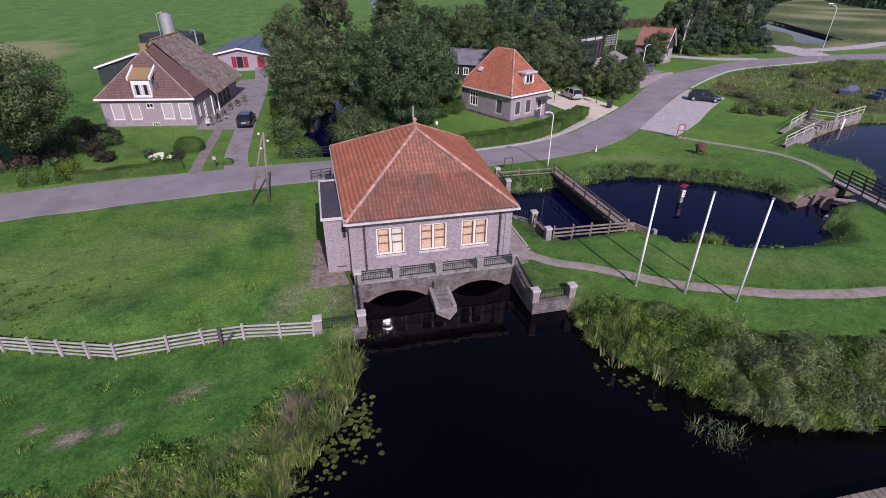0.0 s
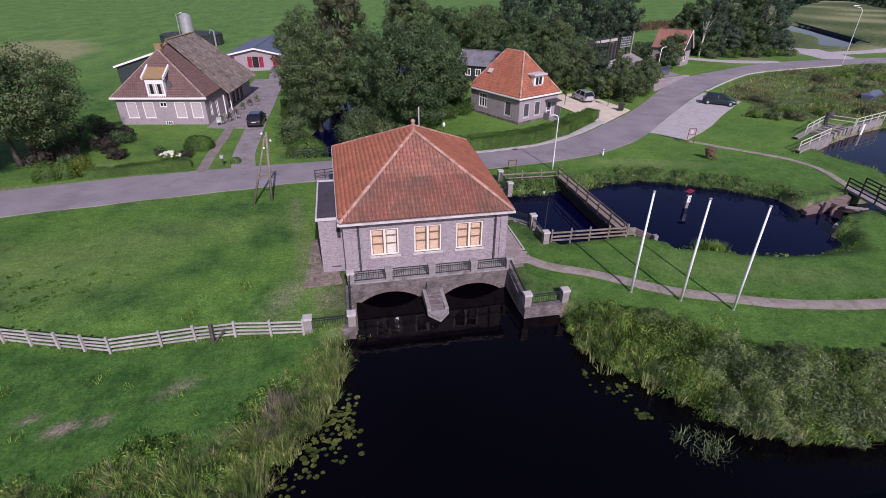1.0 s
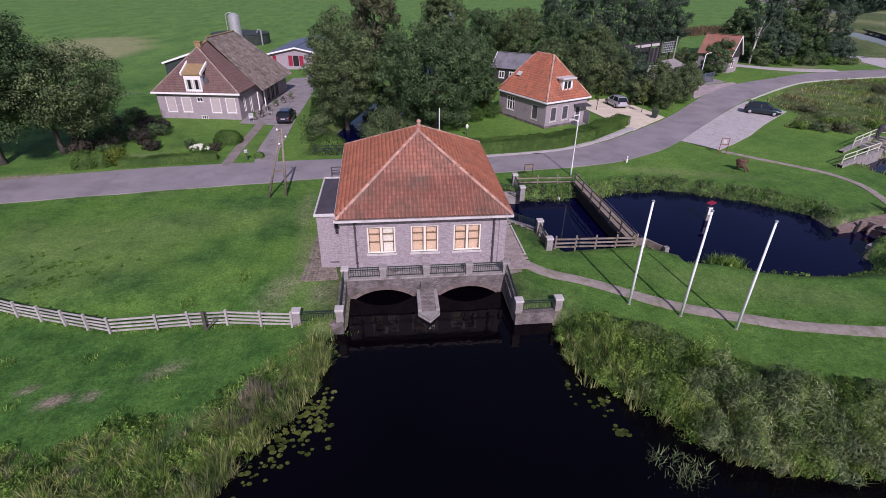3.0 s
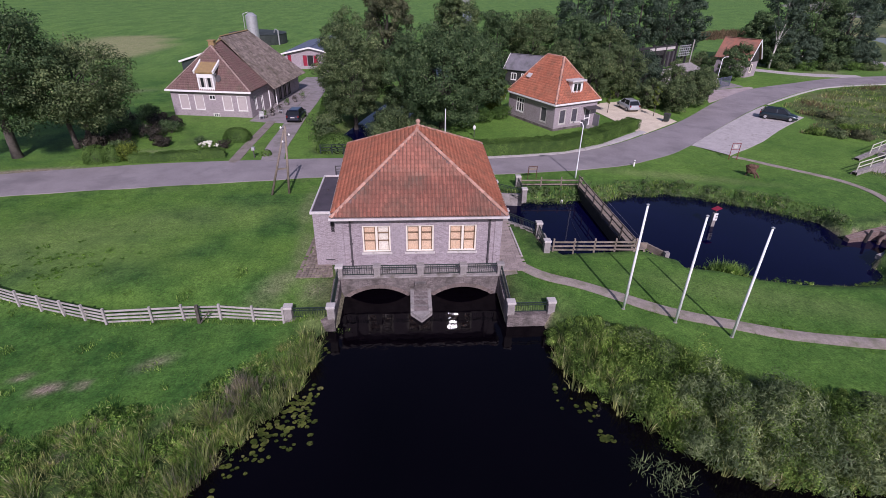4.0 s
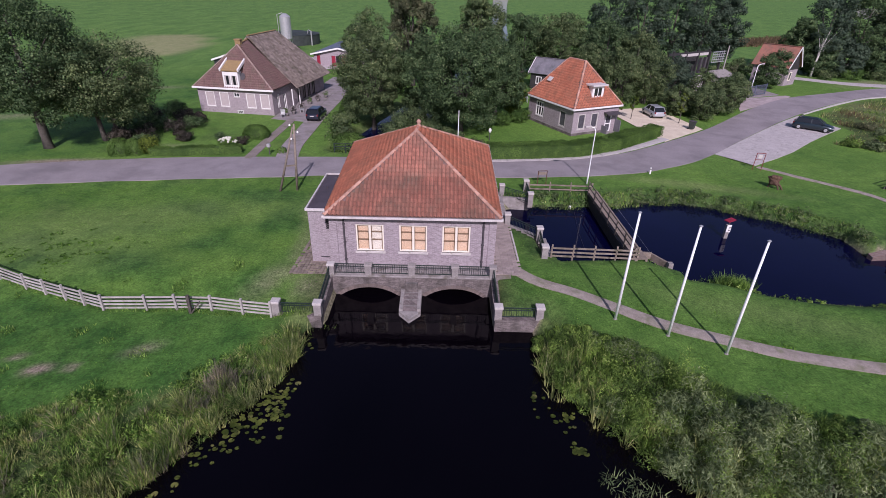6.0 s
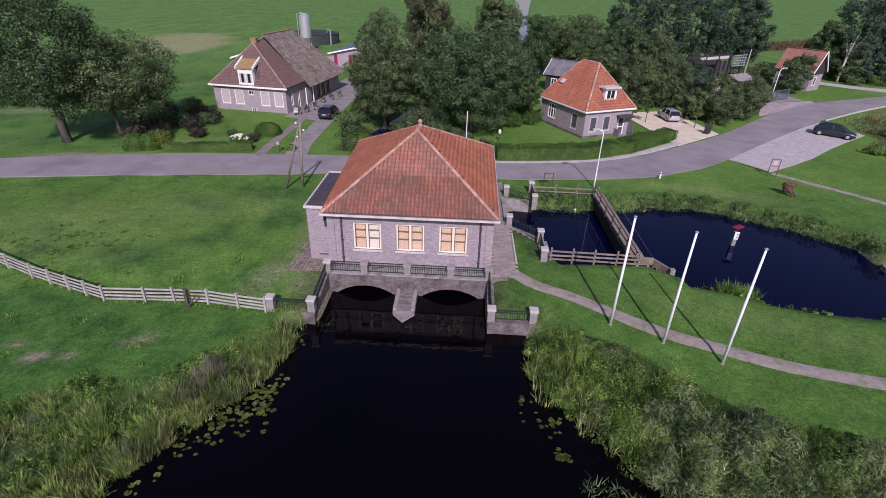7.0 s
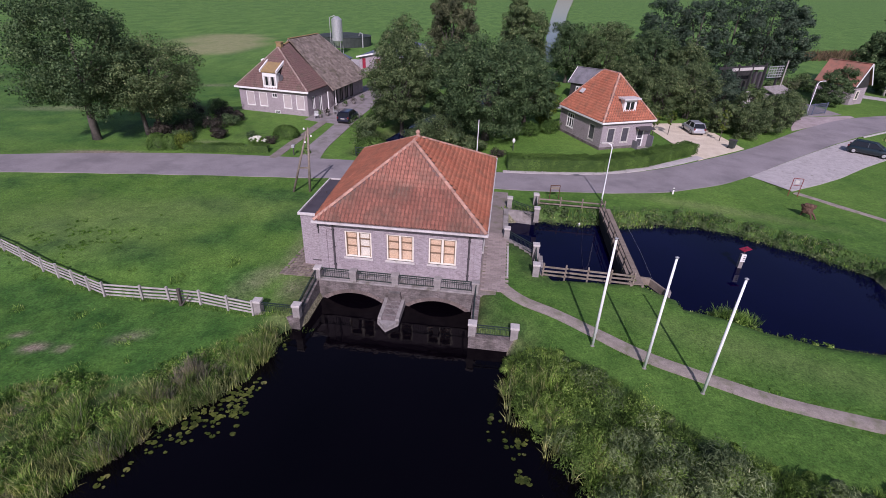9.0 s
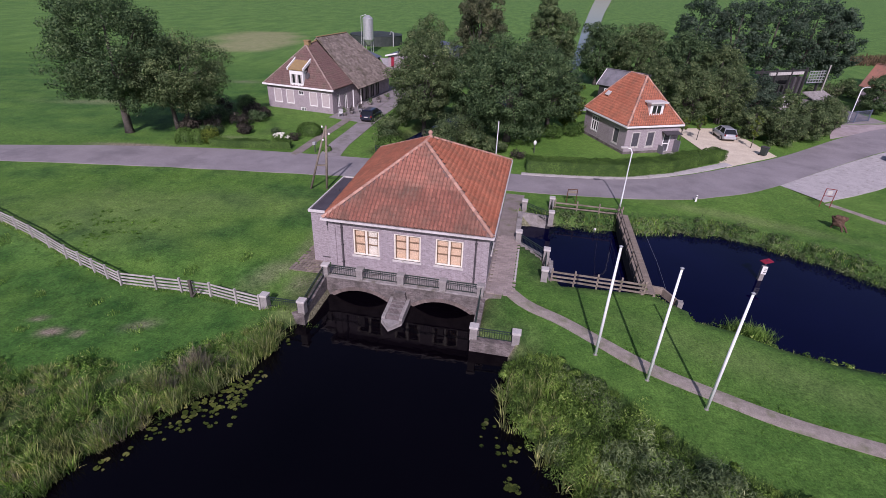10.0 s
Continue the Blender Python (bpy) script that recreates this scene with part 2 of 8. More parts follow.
M_PAVER = surface("worn_paver", (0.28, 0.225, 0.208), (0.38, 0.315, 0.292), 3, 30, 0.9, 0.4, vary=0.16, stain=(0.16, 0.15, 0.10), stain_scale=2.0)
M_BRICK = brick_surface("grey_brown_brick", (0.245, 0.20, 0.213), (0.345, 0.293, 0.312), (0.385, 0.35, 0.362), stain=(0.22, 0.18, 0.195))
M_BRICK_DARK = brick_surface("old_quay_brick", (0.125, 0.10, 0.097), (0.215, 0.178, 0.17), (0.22, 0.20, 0.19), stain=(0.055, 0.05, 0.043), stain_lo=0.43)
M_BRICK_HOUSE = brick_surface("house_brick", (0.27, 0.222, 0.238), (0.36, 0.302, 0.322), (0.39, 0.35, 0.36), stain=(0.235, 0.19, 0.205))
M_CONCRETE = surface("weathered_concrete", (0.21, 0.19, 0.18), (0.34, 0.31, 0.295), 2.5, 35, 0.9, 0.35, stain=(0.13, 0.115, 0.09), stain_scale=1.6, stain_lo=0.52)
M_CAP = surface("pale_stone_cap", (0.42, 0.39, 0.37), (0.54, 0.50, 0.475), 3, 40, 0.85, 0.25, stain=(0.28, 0.26, 0.2), stain_scale=2.5, stain_lo=0.6)
M_TILE = surface("orange_red_clay_tile", (0.29, 0.118, 0.082), (0.38, 0.165, 0.115), 0.5, 14, 0.75, 0.25, world_space=True, vary=0.16, stain=(0.185, 0.118, 0.085), stain_scale=0.55, stain_lo=0.42, stain_hi=0.66)
M_TILE_JOINED = surface("orange_red_clay_tiles", (0.37, 0.122, 0.068), (0.47, 0.168, 0.096), 0.45, 14, 0.75, 0.25, world_space=True, island=0.13, stain=(0.25, 0.115, 0.07), stain_scale=1.1, stain_lo=0.46, stain_hi=0.75)
M_TILE_FRONT = surface("weathered_clay_tiles", (0.29, 0.118, 0.082), (0.38, 0.165, 0.115), 0.5, 14, 0.75, 0.25, world_space=True, island=0.16, stain=(0.185, 0.118, 0.085), stain_scale=0.55, stain_lo=0.42, stain_hi=0.66)
M_TILE_BROWN = surface("brown_clay_tiles", (0.155, 0.092, 0.083), (0.205, 0.125, 0.113), 0.6, 12, 0.8, 0.3, world_space=True, island=0.1, stain=(0.13, 0.10, 0.075), stain_scale=0.6)
M_THATCH = surface("weathered_old_roof", (0.19, 0.15, 0.125), (0.30, 0.245, 0.205), 1.5, 16, 0.95, 0.8, island=0.25, stain=(0.12, 0.10, 0.07), stain_scale=0.8, stain_lo=0.5)
M_TILE_SEAM = surface("darker_tile_seams", (0.125, 0.062, 0.046), (0.19, 0.092, 0.066), 1.2, 20, 0.9, 0.3, world_space=True)
M_HIP = surface("pale_brown_hip_tiles", (0.25, 0.175, 0.15), (0.34, 0.25, 0.215), 2, 30, 0.85, 0.3, vary=0.2)
M_COBBLE = surface("grey_brown_cobble", (0.16, 0.125, 0.105), (0.26, 0.21, 0.18), 3, 30, 0.95, 0.5, vary=0.3, stain=(0.11, 0.13, 0.05), stain_scale=2.5)
M_RIDGE = surface("ridge_tile_mortar", (0.40, 0.215, 0.155), (0.52, 0.32, 0.245), 2, 30, 0.85, 0.3, vary=0.25)
M_MOSS = surface("moss_yellow_tiles", (0.24, 0.16, 0.085), (0.34, 0.235, 0.10), 3, 25, 0.9, 0.5)
M_WHITE = surface("white_paint", (0.74, 0.72, 0.69), (0.80, 0.79, 0.77), 2, 40, 0.5, 0.08)
M_POLE = surface("bright_white_paint", (0.86, 0.86, 0.86), (0.9, 0.9, 0.9), 2, 40, 0.4, 0.02)
M_CREAM = surface("cream_paint", (0.70, 0.64, 0.54), (0.77, 0.71, 0.61), 2, 40, 0.5, 0.08)
M_GUTTER = surface("grey_zinc_gutter", (0.52, 0.48, 0.47), (0.62, 0.58, 0.56), 2, 30, 0.5, 0.1, stain=(0.4, 0.36, 0.33), stain_scale=1.2)
M_BLIND = surface("ochre_blind", (0.66, 0.47, 0.32), (0.72, 0.53, 0.38), 1.5, 60, 0.8, 0.1)
M_BLIND_PALE = surface("pale_blind", (0.72, 0.66, 0.56), (0.78, 0.73, 0.64), 1.5, 60, 0.8, 0.1)
M_SHUTTER = surface("pale_rose_shutter", (0.40, 0.345, 0.34), (0.46, 0.40, 0.395), 1.5, 60, 0.7, 0.1)
M_GLASS = glass_surface("window_glass")
M_DARK = surface("dark_room", (0.012, 0.011, 0.011), (0.02, 0.018, 0.018), 2, 20, 0.9, 0.0)
M_BITUMEN = surface("bitumen_felt", (0.05, 0.042, 0.052), (0.075, 0.064, 0.078), 1.0, 30, 0.85, 0.2, stain=(0.14, 0.12, 0.12), stain_scale=0.8, stain_lo=0.6)
M_IRON = surface("dark_green_iron", (0.02, 0.035, 0.03), (0.04, 0.06, 0.052), 4, 50, 0.5, 0.1, metal=0.3)
M_STEEL = surface("galvanised_steel", (0.42, 0.42, 0.42), (0.55, 0.55, 0.55), 4, 50, 0.45, 0.1, metal=0.5)
M_PIPE = surface("dark_downpipe", (0.05, 0.045, 0.05), (0.08, 0.07, 0.075), 4, 40, 0.6, 0.1)
M_WOOD_GREY = surface("silvered_fence_wood", (0.31, 0.29, 0.27), (0.47, 0.44, 0.41), 2.2, 30, 0.85, 0.3, stretch=(1, 1, 1), stain=(0.24, 0.21, 0.17), stain_scale=1.8, stain_lo=0.55, vary=0.12)
M_WOOD_BROWN = surface("weathered_brown_wood", (0.17, 0.135, 0.105), (0.28, 0.23, 0.19), 2.2, 30, 0.9, 0.3, stain=(0.12, 0.11, 0.07), stain_scale=1.5, vary=0.15)
M_WOOD_DARK = surface("black_tarred_boards", (0.022, 0.022, 0.022), (0.045, 0.042, 0.04), 2, 30, 0.8, 0.3)
M_CRIMSON = surface("dark_red_doors", (0.22, 0.012, 0.03), (0.30, 0.02, 0.045), 2, 40, 0.6, 0.1)
M_HOOP = surface("dark_red_steel", (0.16, 0.03, 0.028), (0.24, 0.05, 0.045), 4, 40, 0.6, 0.1)
M_RAILPALE = surface("pale_yellow_railing", (0.56, 0.57, 0.44), (0.66, 0.66, 0.54), 3, 40, 0.6, 0.1, stain=(0.38, 0.37, 0.28), stain_scale=2)
M_BOAT = surface("dark_blue_boat", (0.03, 0.04, 0.075), (0.06, 0.075, 0.12), 2, 30, 0.5, 0.1)
M_BARK = surface("bark", (0.052, 0.045, 0.037), (0.115, 0.10, 0.085), 4, 22, 0.95, 0.8)
M_BIRCH = surface("pale_birch_bark", (0.42, 0.40, 0.36), (0.58, 0.56, 0.52), 3, 22, 0.9, 0.4, stain=(0.14, 0.12, 0.10), stain_scale=2.5, stain_lo=0.6)
M_SLATE = surface("blue_grey_sheet_roof", (0.085, 0.10, 0.14), (0.13, 0.15, 0.20), 1.2, 20, 0.55, 0.15, stain=(0.18, 0.19, 0.22), stain_scale=0.7, stain_lo=0.6)
M_RUST = surface("rusty_scrap_iron", (0.055, 0.028, 0.018), (0.13, 0.06, 0.033), 4, 40, 0.9, 0.5)
M_RUBBER = surface("tyre_rubber", (0.012, 0.012, 0.012), (0.022, 0.022, 0.022), 5, 40, 0.85, 0.2)
M_TARP = surface("dark_tank_cover", (0.025, 0.032, 0.028), (0.05, 0.06, 0.052), 1, 20, 0.7, 0.2)
M_HEDGE = foliage("hedge_leaves", (0.090, 0.170, 0.040), (0.145, 0.250, 0.064), mottle=0.25)
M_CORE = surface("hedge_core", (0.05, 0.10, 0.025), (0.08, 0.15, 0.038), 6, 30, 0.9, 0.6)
M_OAK = foliage("oak_leaves", (0.058, 0.110, 0.052), (0.138, 0.210, 0.098), (0.22, 0.275, 0.152), mottle=0.8)
M_ASH = foliage("ash_leaves", (0.084, 0.134, 0.060), (0.180, 0.240, 0.115), (0.28, 0.305, 0.170), mottle=0.8)
M_WILLOW = foliage("grey_willow_leaves", (0.105, 0.155, 0.068), (0.285, 0.36, 0.195), (0.43, 0.49, 0.31), mottle=1.1)
M_COPPER = foliage("brownish_green_leaves", (0.078, 0.096, 0.054), (0.170, 0.185, 0.108), (0.25, 0.25, 0.155), mottle=0.5)
M_FENREED = foliage("brown_fen_reed", (0.10, 0.068, 0.042), (0.23, 0.165, 0.105), mottle=0.6)
M_POPLAR = foliage("poplar_leaves", (0.062, 0.104, 0.074), (0.108, 0.158, 0.108), (0.17, 0.21, 0.155), mottle=0.25)
M_YELLOWGREEN = foliage("yellow_green_leaves", (0.08, 0.13, 0.022), (0.19, 0.25, 0.05))
M_PURPLE = foliage("purple_shrub_leaves", (0.045, 0.042, 0.035), (0.11, 0.098, 0.088), (0.25, 0.23, 0.22))
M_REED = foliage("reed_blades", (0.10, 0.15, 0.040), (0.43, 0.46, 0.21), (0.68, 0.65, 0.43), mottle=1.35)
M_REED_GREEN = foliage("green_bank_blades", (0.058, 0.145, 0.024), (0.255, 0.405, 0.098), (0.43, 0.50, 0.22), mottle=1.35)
M_NETTLE = foliage("nettle_leaves", (0.088, 0.165, 0.034), (0.235, 0.365, 0.088), (0.38, 0.45, 0.19), mottle=1.2)
M_TWIG = foliage("dry_grey_twigs", (0.17, 0.155, 0.12), (0.33, 0.305, 0.25))
M_LAWN_BLADE = foliage("grass_blades", (0.072, 0.178, 0.024), (0.138, 0.272, 0.044), (0.20, 0.29, 0.075))
M_LILY = foliage("lily_pads", (0.065, 0.095, 0.022), (0.14, 0.168, 0.045), (0.25, 0.25, 0.10), 0.3)
M_FLOWER = surface("white_blossom", (0.55, 0.55, 0.44), (0.68, 0.67, 0.57), 6, 60, 0.8, 0.2)


def car_paint(name, colour):
    m, ns, ln, p = nodes_of(name)
    p.inputs["Base Color"].default_value = (*colour, 1)
    p.inputs["Roughness"].default_value = 0.3
    p.inputs["Metallic"].default_value = 0.3
    p.inputs["Coat Weight"].default_value = 0.8
    return m


M_CARGLASS = car_paint("car_glass", (0.012, 0.014, 0.016))

# ---- mesh tools ----


class Build:
    """Collects vertices and faces of one mesh."""

    def __init__(self):
        self.v, self.f = [], []

    def add(self, pts, faces, m=None):
        k = len(self.v)
        self.v += [tuple(m @ Vector(q)) if m else tuple(q) for q in pts]
        self.f += [tuple(i + k for i in f) for f in faces]
        return self

    def box(self, x0, y0, z0, x1, y1, z1, m=None):
        p = [(x0, y0, z0), (x1, y0, z0), (x1, y1, z0), (x0, y1, z0), (x0, y0, z1), (x1, y0, z1), (x1, y1, z1), (x0, y1, z1)]
        return self.add(p, [(3, 2, 1, 0), (4, 5, 6, 7), (0, 1, 5, 4), (1, 2, 6, 5), (2, 3, 7, 6), (3, 0, 4, 7)], m)

    def beam(self, a, b, w, h):
        """A straight bar of width w and height h from a to b."""
        a, b = Vector(a), Vector(b)
        d = b - a
        side = d.cross(Vector((0, 0, 1)))
        side = side.normalized() if side.length > 1e-6 else Vector((1, 0, 0))
        up = side.cross(d).normalized()
        m = Matrix((side, d.normalized(), up)).transposed().to_4x4()
        m.translation = a
        return self.box(-w / 2, 0, -h / 2, w / 2, d.length, h / 2, m)

    def tube(self, pts, radii, n=8, cap=True):
        """A round bar along the points, with a radius at each."""
        pts = [Vector(p) for p in pts]
        if not isinstance(radii, (list, tuple)):
            radii = [radii] * len(pts)
        k = len(self.v)
        for i, p in enumerate(pts):
            d = (pts[min(i + 1, len(pts) - 1)] - pts[max(i - 1, 0)]).normalized()
            s = d.cross(Vector((0, 0, 1)))
            s = s.normalized() if s.length > 1e-3 else Vector((1, 0, 0))
            u = s.cross(d)
            for j in range(n):
                a = 2 * math.pi * j / n
                self.v.append(tuple(p + radii[i] * (math.cos(a) * s + math.sin(a) * u)))
        for i in range(len(pts) - 1):
            for j in range(n):
                a, b = k + i * n + j, k + i * n + (j + 1) % n
                self.f.append((a, b, b + n, a + n))
        if cap:
            self.f.append(tuple(k + j for j in range(n))[::-1])
            self.f.append(tuple(k + (len(pts) - 1) * n + j for j in range(n)))
        return self

    def prism(self, outline, z0, z1, m=None):
        """An upright prism over a plan outline."""
        n = len(outline)
        p = [(x, y, z0) for x, y in outline] + [(x, y, z1) for x, y in outline]
        f = [tuple(range(n))[::-1], tuple(range(n, 2 * n))] + [(i, (i + 1) % n, n + (i + 1) % n, n + i) for i in range(n)]
        return self.add(p, f, m)

    def profile(self, outline, x0, x1, m=None):
        """A solid with an outline in the y, z plane, swept along x."""
        n = len(outline)
        p = [(x0, y, z) for y, z in outline] + [(x1, y, z) for y, z in outline]
        f = [tuple(range(n))[::-1], tuple(range(n, 2 * n))] + [(i, (i + 1) % n, n + (i + 1) % n, n + i) for i in range(n)]
        return self.add(p, f, m)

    def slab(self, pts, t):
        """A sheet of thickness t under a flat outline."""
        pts = [Vector(p) for p in pts]
        nor = (pts[1] - pts[0]).cross(pts[2] - pts[0]).normalized() * t
        n = len(pts)
        f = [tuple(range(n)), tuple(range(n, 2 * n))[::-1]] + [(i, n + i, n + (i + 1) % n, (i + 1) % n) for i in range(n)]
        return self.add(pts + [p - nor for p in pts], f)

    def wall(self, a, b, z0, z1, t, holes=(), caps=False):
        """A wall from plan point a to b, its outer face to the right of the way; holes (u0, u1, z0, z1) go through."""
        a, b = Vector((*a, 0)), Vector((*b, 0))
        d = (b - a)
        length = d.length
        d.normalize()
        n = Vector((d.y, -d.x, 0))
        us = sorted({0.0, length, *[h[0] for h in holes], *[h[1] for h in holes]})
        zs = sorted({z0, z1, *[h[2] for h in holes], *[h[3] for h in holes]})

        def inside(u, z):
            return any(h[0] < u < h[1] and h[2] < z < h[3] for h in holes)

        def at(u, z, back):
            return tuple(a + d * u - n * (t if back else 0) + Vector((0, 0, z)))

        for u0, u1 in zip(us, us[1:]):
            for v0, v1 in zip(zs, zs[1:]):
                if inside((u0 + u1) / 2, (v0 + v1) / 2):
                    continue
                self.add([at(u0, v0, 0), at(u1, v0, 0), at(u1, v1, 0), at(u0, v1, 0)], [(0, 1, 2, 3)])
                self.add([at(u0, v0, 1), at(u1, v0, 1), at(u1, v1, 1), at(u0, v1, 1)], [(3, 2, 1, 0)])
        if caps:
            holes = [(0, length, z0, z1), *holes]
        else:
            self.add([at(0, z1, 0), at(length, z1, 0), at(length, z1, 1), at(0, z1, 1)], [(0, 1, 2, 3)])
        for h in holes:
            c = [(h[0], h[2]), (h[1], h[2]), (h[1], h[3]), (h[0], h[3])]
            for (p, q), (r, s) in zip(c, c[1:] + c[:1]):
                self.add([at(p, q, 0), at(r, s, 0), at(r, s, 1), at(p, q, 1)], [(0, 1, 2, 3)])
        return self

    def mesh(self, name):
        me = bpy.data.meshes.new(name)
        me.from_pydata(self.v, [], self.f)
        me.update()
        return me


def place(ob, parent):
    if parent is not None:
        ob.parent = parent
    return ob


def part(name, b, material, parent=None, label="", soft=0.0, smooth=False):
    """Links a built mesh as one object under a thing (or as a thing of its own)."""
    me = b.mesh(name) if isinstance(b, Build) else b
    if not me.materials:
        me.materials.append(material)
    ob = place(new(name, me), parent)
    if label:
        ob["label"] = label
    if smooth:
        me.shade_smooth()
    if soft:
        bv = ob.modifiers.new("worn_edge", "BEVEL")
        bv.width, bv.segments, bv.limit_method = soft, 2, "ANGLE"
    return ob


def thing(name, m, label, category, group="", kind=""):
    ob = new(name)
    ob.matrix_world = m
    return tagged(ob, label, category, group, kind)


def arrays_mesh(name, verts, faces, material):
    """A mesh from arrays: verts n x 3, faces m x k."""
    me = bpy.data.meshes.new(name)
    k = faces.shape[1]
    me.vertices.add(len(verts))
    me.vertices.foreach_set("co", np.ascontiguousarray(verts, dtype=np.float32).ravel())
    me.loops.add(faces.size)
    me.loops.foreach_set("vertex_index", np.ascontiguousarray(faces, dtype=np.int32).ravel())
    me.polygons.add(len(faces))
    me.polygons.foreach_set("loop_start", np.arange(0, faces.size, k, dtype=np.int32))
    me.update(calc_edges=True)
    me.materials.append(material)
    return me


def leaf_mesh(name, centres, normals, size, aspect, material, rng, clump=None):
    """Many small leaves, each a folded diamond of its own."""
    n = len(centres)
    nor = normals / np.maximum(np.linalg.norm(normals, axis=1, keepdims=True), 1e-6)
    t = np.cross(nor, rng.normal(size=(n, 3)))
    t /= np.maximum(np.linalg.norm(t, axis=1, keepdims=True), 1e-6)
    s = np.cross(nor, t)
    sz = size[:, None]
    v = np.stack([centres - t * sz * aspect, centres - s * sz * 0.5 + nor * sz * 0.15,
                  centres + t * sz * aspect - nor * sz * 0.2, centres + s * sz * 0.5 + nor * sz * 0.15], 1).reshape(-1, 3)
    me = arrays_mesh(name, v, np.arange(4 * n).reshape(n, 4), material)
    if clump is not None:
        # leaves turn to the light with their clump
        c = clump / np.maximum(np.linalg.norm(clump, axis=1, keepdims=True), 1e-6)
        mixed = 0.7 * c + 0.45 * nor
        mixed /= np.maximum(np.linalg.norm(mixed, axis=1, keepdims=True), 1e-6)
        me.normals_split_custom_set_from_vertices(np.repeat(mixed, 4, 0).tolist())
    return me


def blade_mesh(name, base, height, lean, width, material, rng, short=False):
    """Many upright blades, each of two narrowing strips, bent over by lean (x, y)."""
    n = len(base)
    a = rng.uniform(0, 2 * math.pi, n)
    w = np.stack([np.cos(a), np.sin(a), np.zeros(n)], 1) * width[:, None] / 2
    up = np.zeros((n, 3))
    up[:, 2] = height
    ln = np.zeros((n, 3))
    ln[:, :2] = lean
    if short:
        top = base + up + ln
        v = np.stack([base - w, base + w, top + w * 0.25, top - w * 0.25], 1).reshape(-1, 3)
        return arrays_mesh(name, v, np.arange(4 * n).reshape(n, 4), material)
    mid = base + up * 0.55 + ln * 0.3
    top = base + up * 1.0 + ln
    v = np.stack([base - w, base + w, mid + w * 0.8, mid - w * 0.8, top + w * 0.15, top - w * 0.15], 1).reshape(-1, 3)
    i = np.arange(n)[:, None] * 6
    f = np.concatenate([i + np.array([[0, 1, 2, 3]]), i + np.array([[3, 2, 4, 5]])])
    return arrays_mesh(name, v, f, material)

# ---- land, water, roads ----
WATER = -1.0
CANAL = [(-4.6, 1.6), (4.7, 1.6), (4.7, -2.95), (6.9, -3.05), (6.5, -4.5), (6.6, -6.5), (7.3, -8.4), (9.1, -10.0), (10.1, -11.5), (11.5, -12.8), (13.2, -13.6), (15.5, -14.0),
         (25, -14.4), (60, -16), (60, -70), (-60, -70), (-20, -33), (-12.5, -21), (-10, -15.5), (-9.6, -13.2), (-8.2, -11.2), (-7.0, -9.5), (-6.0, -7.6), (-5.5, -5.6), (-5.2, -3.3), (-4.6, -3.0)]
POND = [(6.3, 12.9), (6.3, 8.9), (8.7, 6.2), (8.8, 4.2), (13.9, 4.6), (15.6, 5.0), (16.4, 3.9), (17.6, 3.0), (19.8, 2.5), (21.8, 1.4), (24.3, 0.7), (27.0, 0.4), (29.2, 0.5), (30.5, 1.3), (31.3, 2.5), (32.9, 3.7),
        (35.6, 4.3), (38.5, 4.3), (43, 5.4), (47.8, 8.8), (56, 9.5), (66, 14), (72, 20), (69, 25.2), (63.4, 26.4), (56, 23.9), (51.5, 22.0), (45.8, 19.1), (46.4, 15.4), (47.2, 12.4), (46.2, 9.6), (42, 6.8), (37.2, 6.75),
        (34.2, 6.35), (32.4, 6.1), (32.2, 6.9), (32.4, 8.4), (31.4, 9.8), (29, 11.8), (26, 13.6), (22.5, 15.0), (19, 14.8), (16.2, 13.9), (13, 13.6), (9.6, 13.6)]
DITCH = [(-9.3, 26.5), (-5.3, 26.3), (-4.2, 31), (-1.5, 40), (2.5, 54), (8, 76), (13.5, 97), (20, 130), (27, 205), (42, 345), (101, 856), (77, 856), (33, 345),
         (21.5, 205), (16, 130), (9.5, 98), (4, 78), (-2, 56), (-6, 42), (-8.5, 32)]
HARBOUR = [(131, 94), (152, 110), (169, 145), (176, 162), (164, 160), (151, 135), (143, 115), (127, 99)]
LAKE = [(240, 266), (257, 252), (345, 316), (362, 334), (376, 318), (323, 250), (306, 213), (420, 190), (640, 420), (420, 540), (300, 400)]
LEVEL = {"canal": CANAL, "pond": POND, "ditch": DITCH, "harbour": HARBOUR, "lake": LAKE}


def signed_distance(px, py, poly):
    """Distance to an outline; negative inside."""
    best = np.full(px.shape, 1e9)
    inside = np.zeros(px.shape, bool)
    for (ax, ay), (bx, by) in zip(poly, poly[1:] + poly[:1]):
        dx, dy = bx - ax, by - ay
        t = np.clip(((px - ax) * dx + (py - ay) * dy) / (dx * dx + dy * dy), 0, 1)
        best = np.minimum(best, np.hypot(px - ax - t * dx, py - ay - t * dy))
        if ay != by:
            cross = (ay > py) != (by > py)
            inside ^= cross & (px < (bx - ax) * (py - ay) / (by - ay) + ax)
    return np.where(inside, -best, best)


def smooth(e0, e1, x):
    t = np.clip((x - e0) / (e1 - e0), 0, 1)
    return t * t * (3 - 2 * t)


def dry_level(x, y):
    """The land without its banks: it falls a little towards the road and the polder."""
    x, y = np.asarray(x, float), np.asarray(y, float)
    return -0.35 * smooth(6, 28, y) - 0.42 * smooth(1.0, -2.6, y) * smooth(-5.6, -8.0, x)


def shore(x, y):
    d = np.full(np.shape(x), 1e9)
    for poly in LEVEL.values():
        d = np.minimum(d, signed_distance(x, y, poly))
    return d


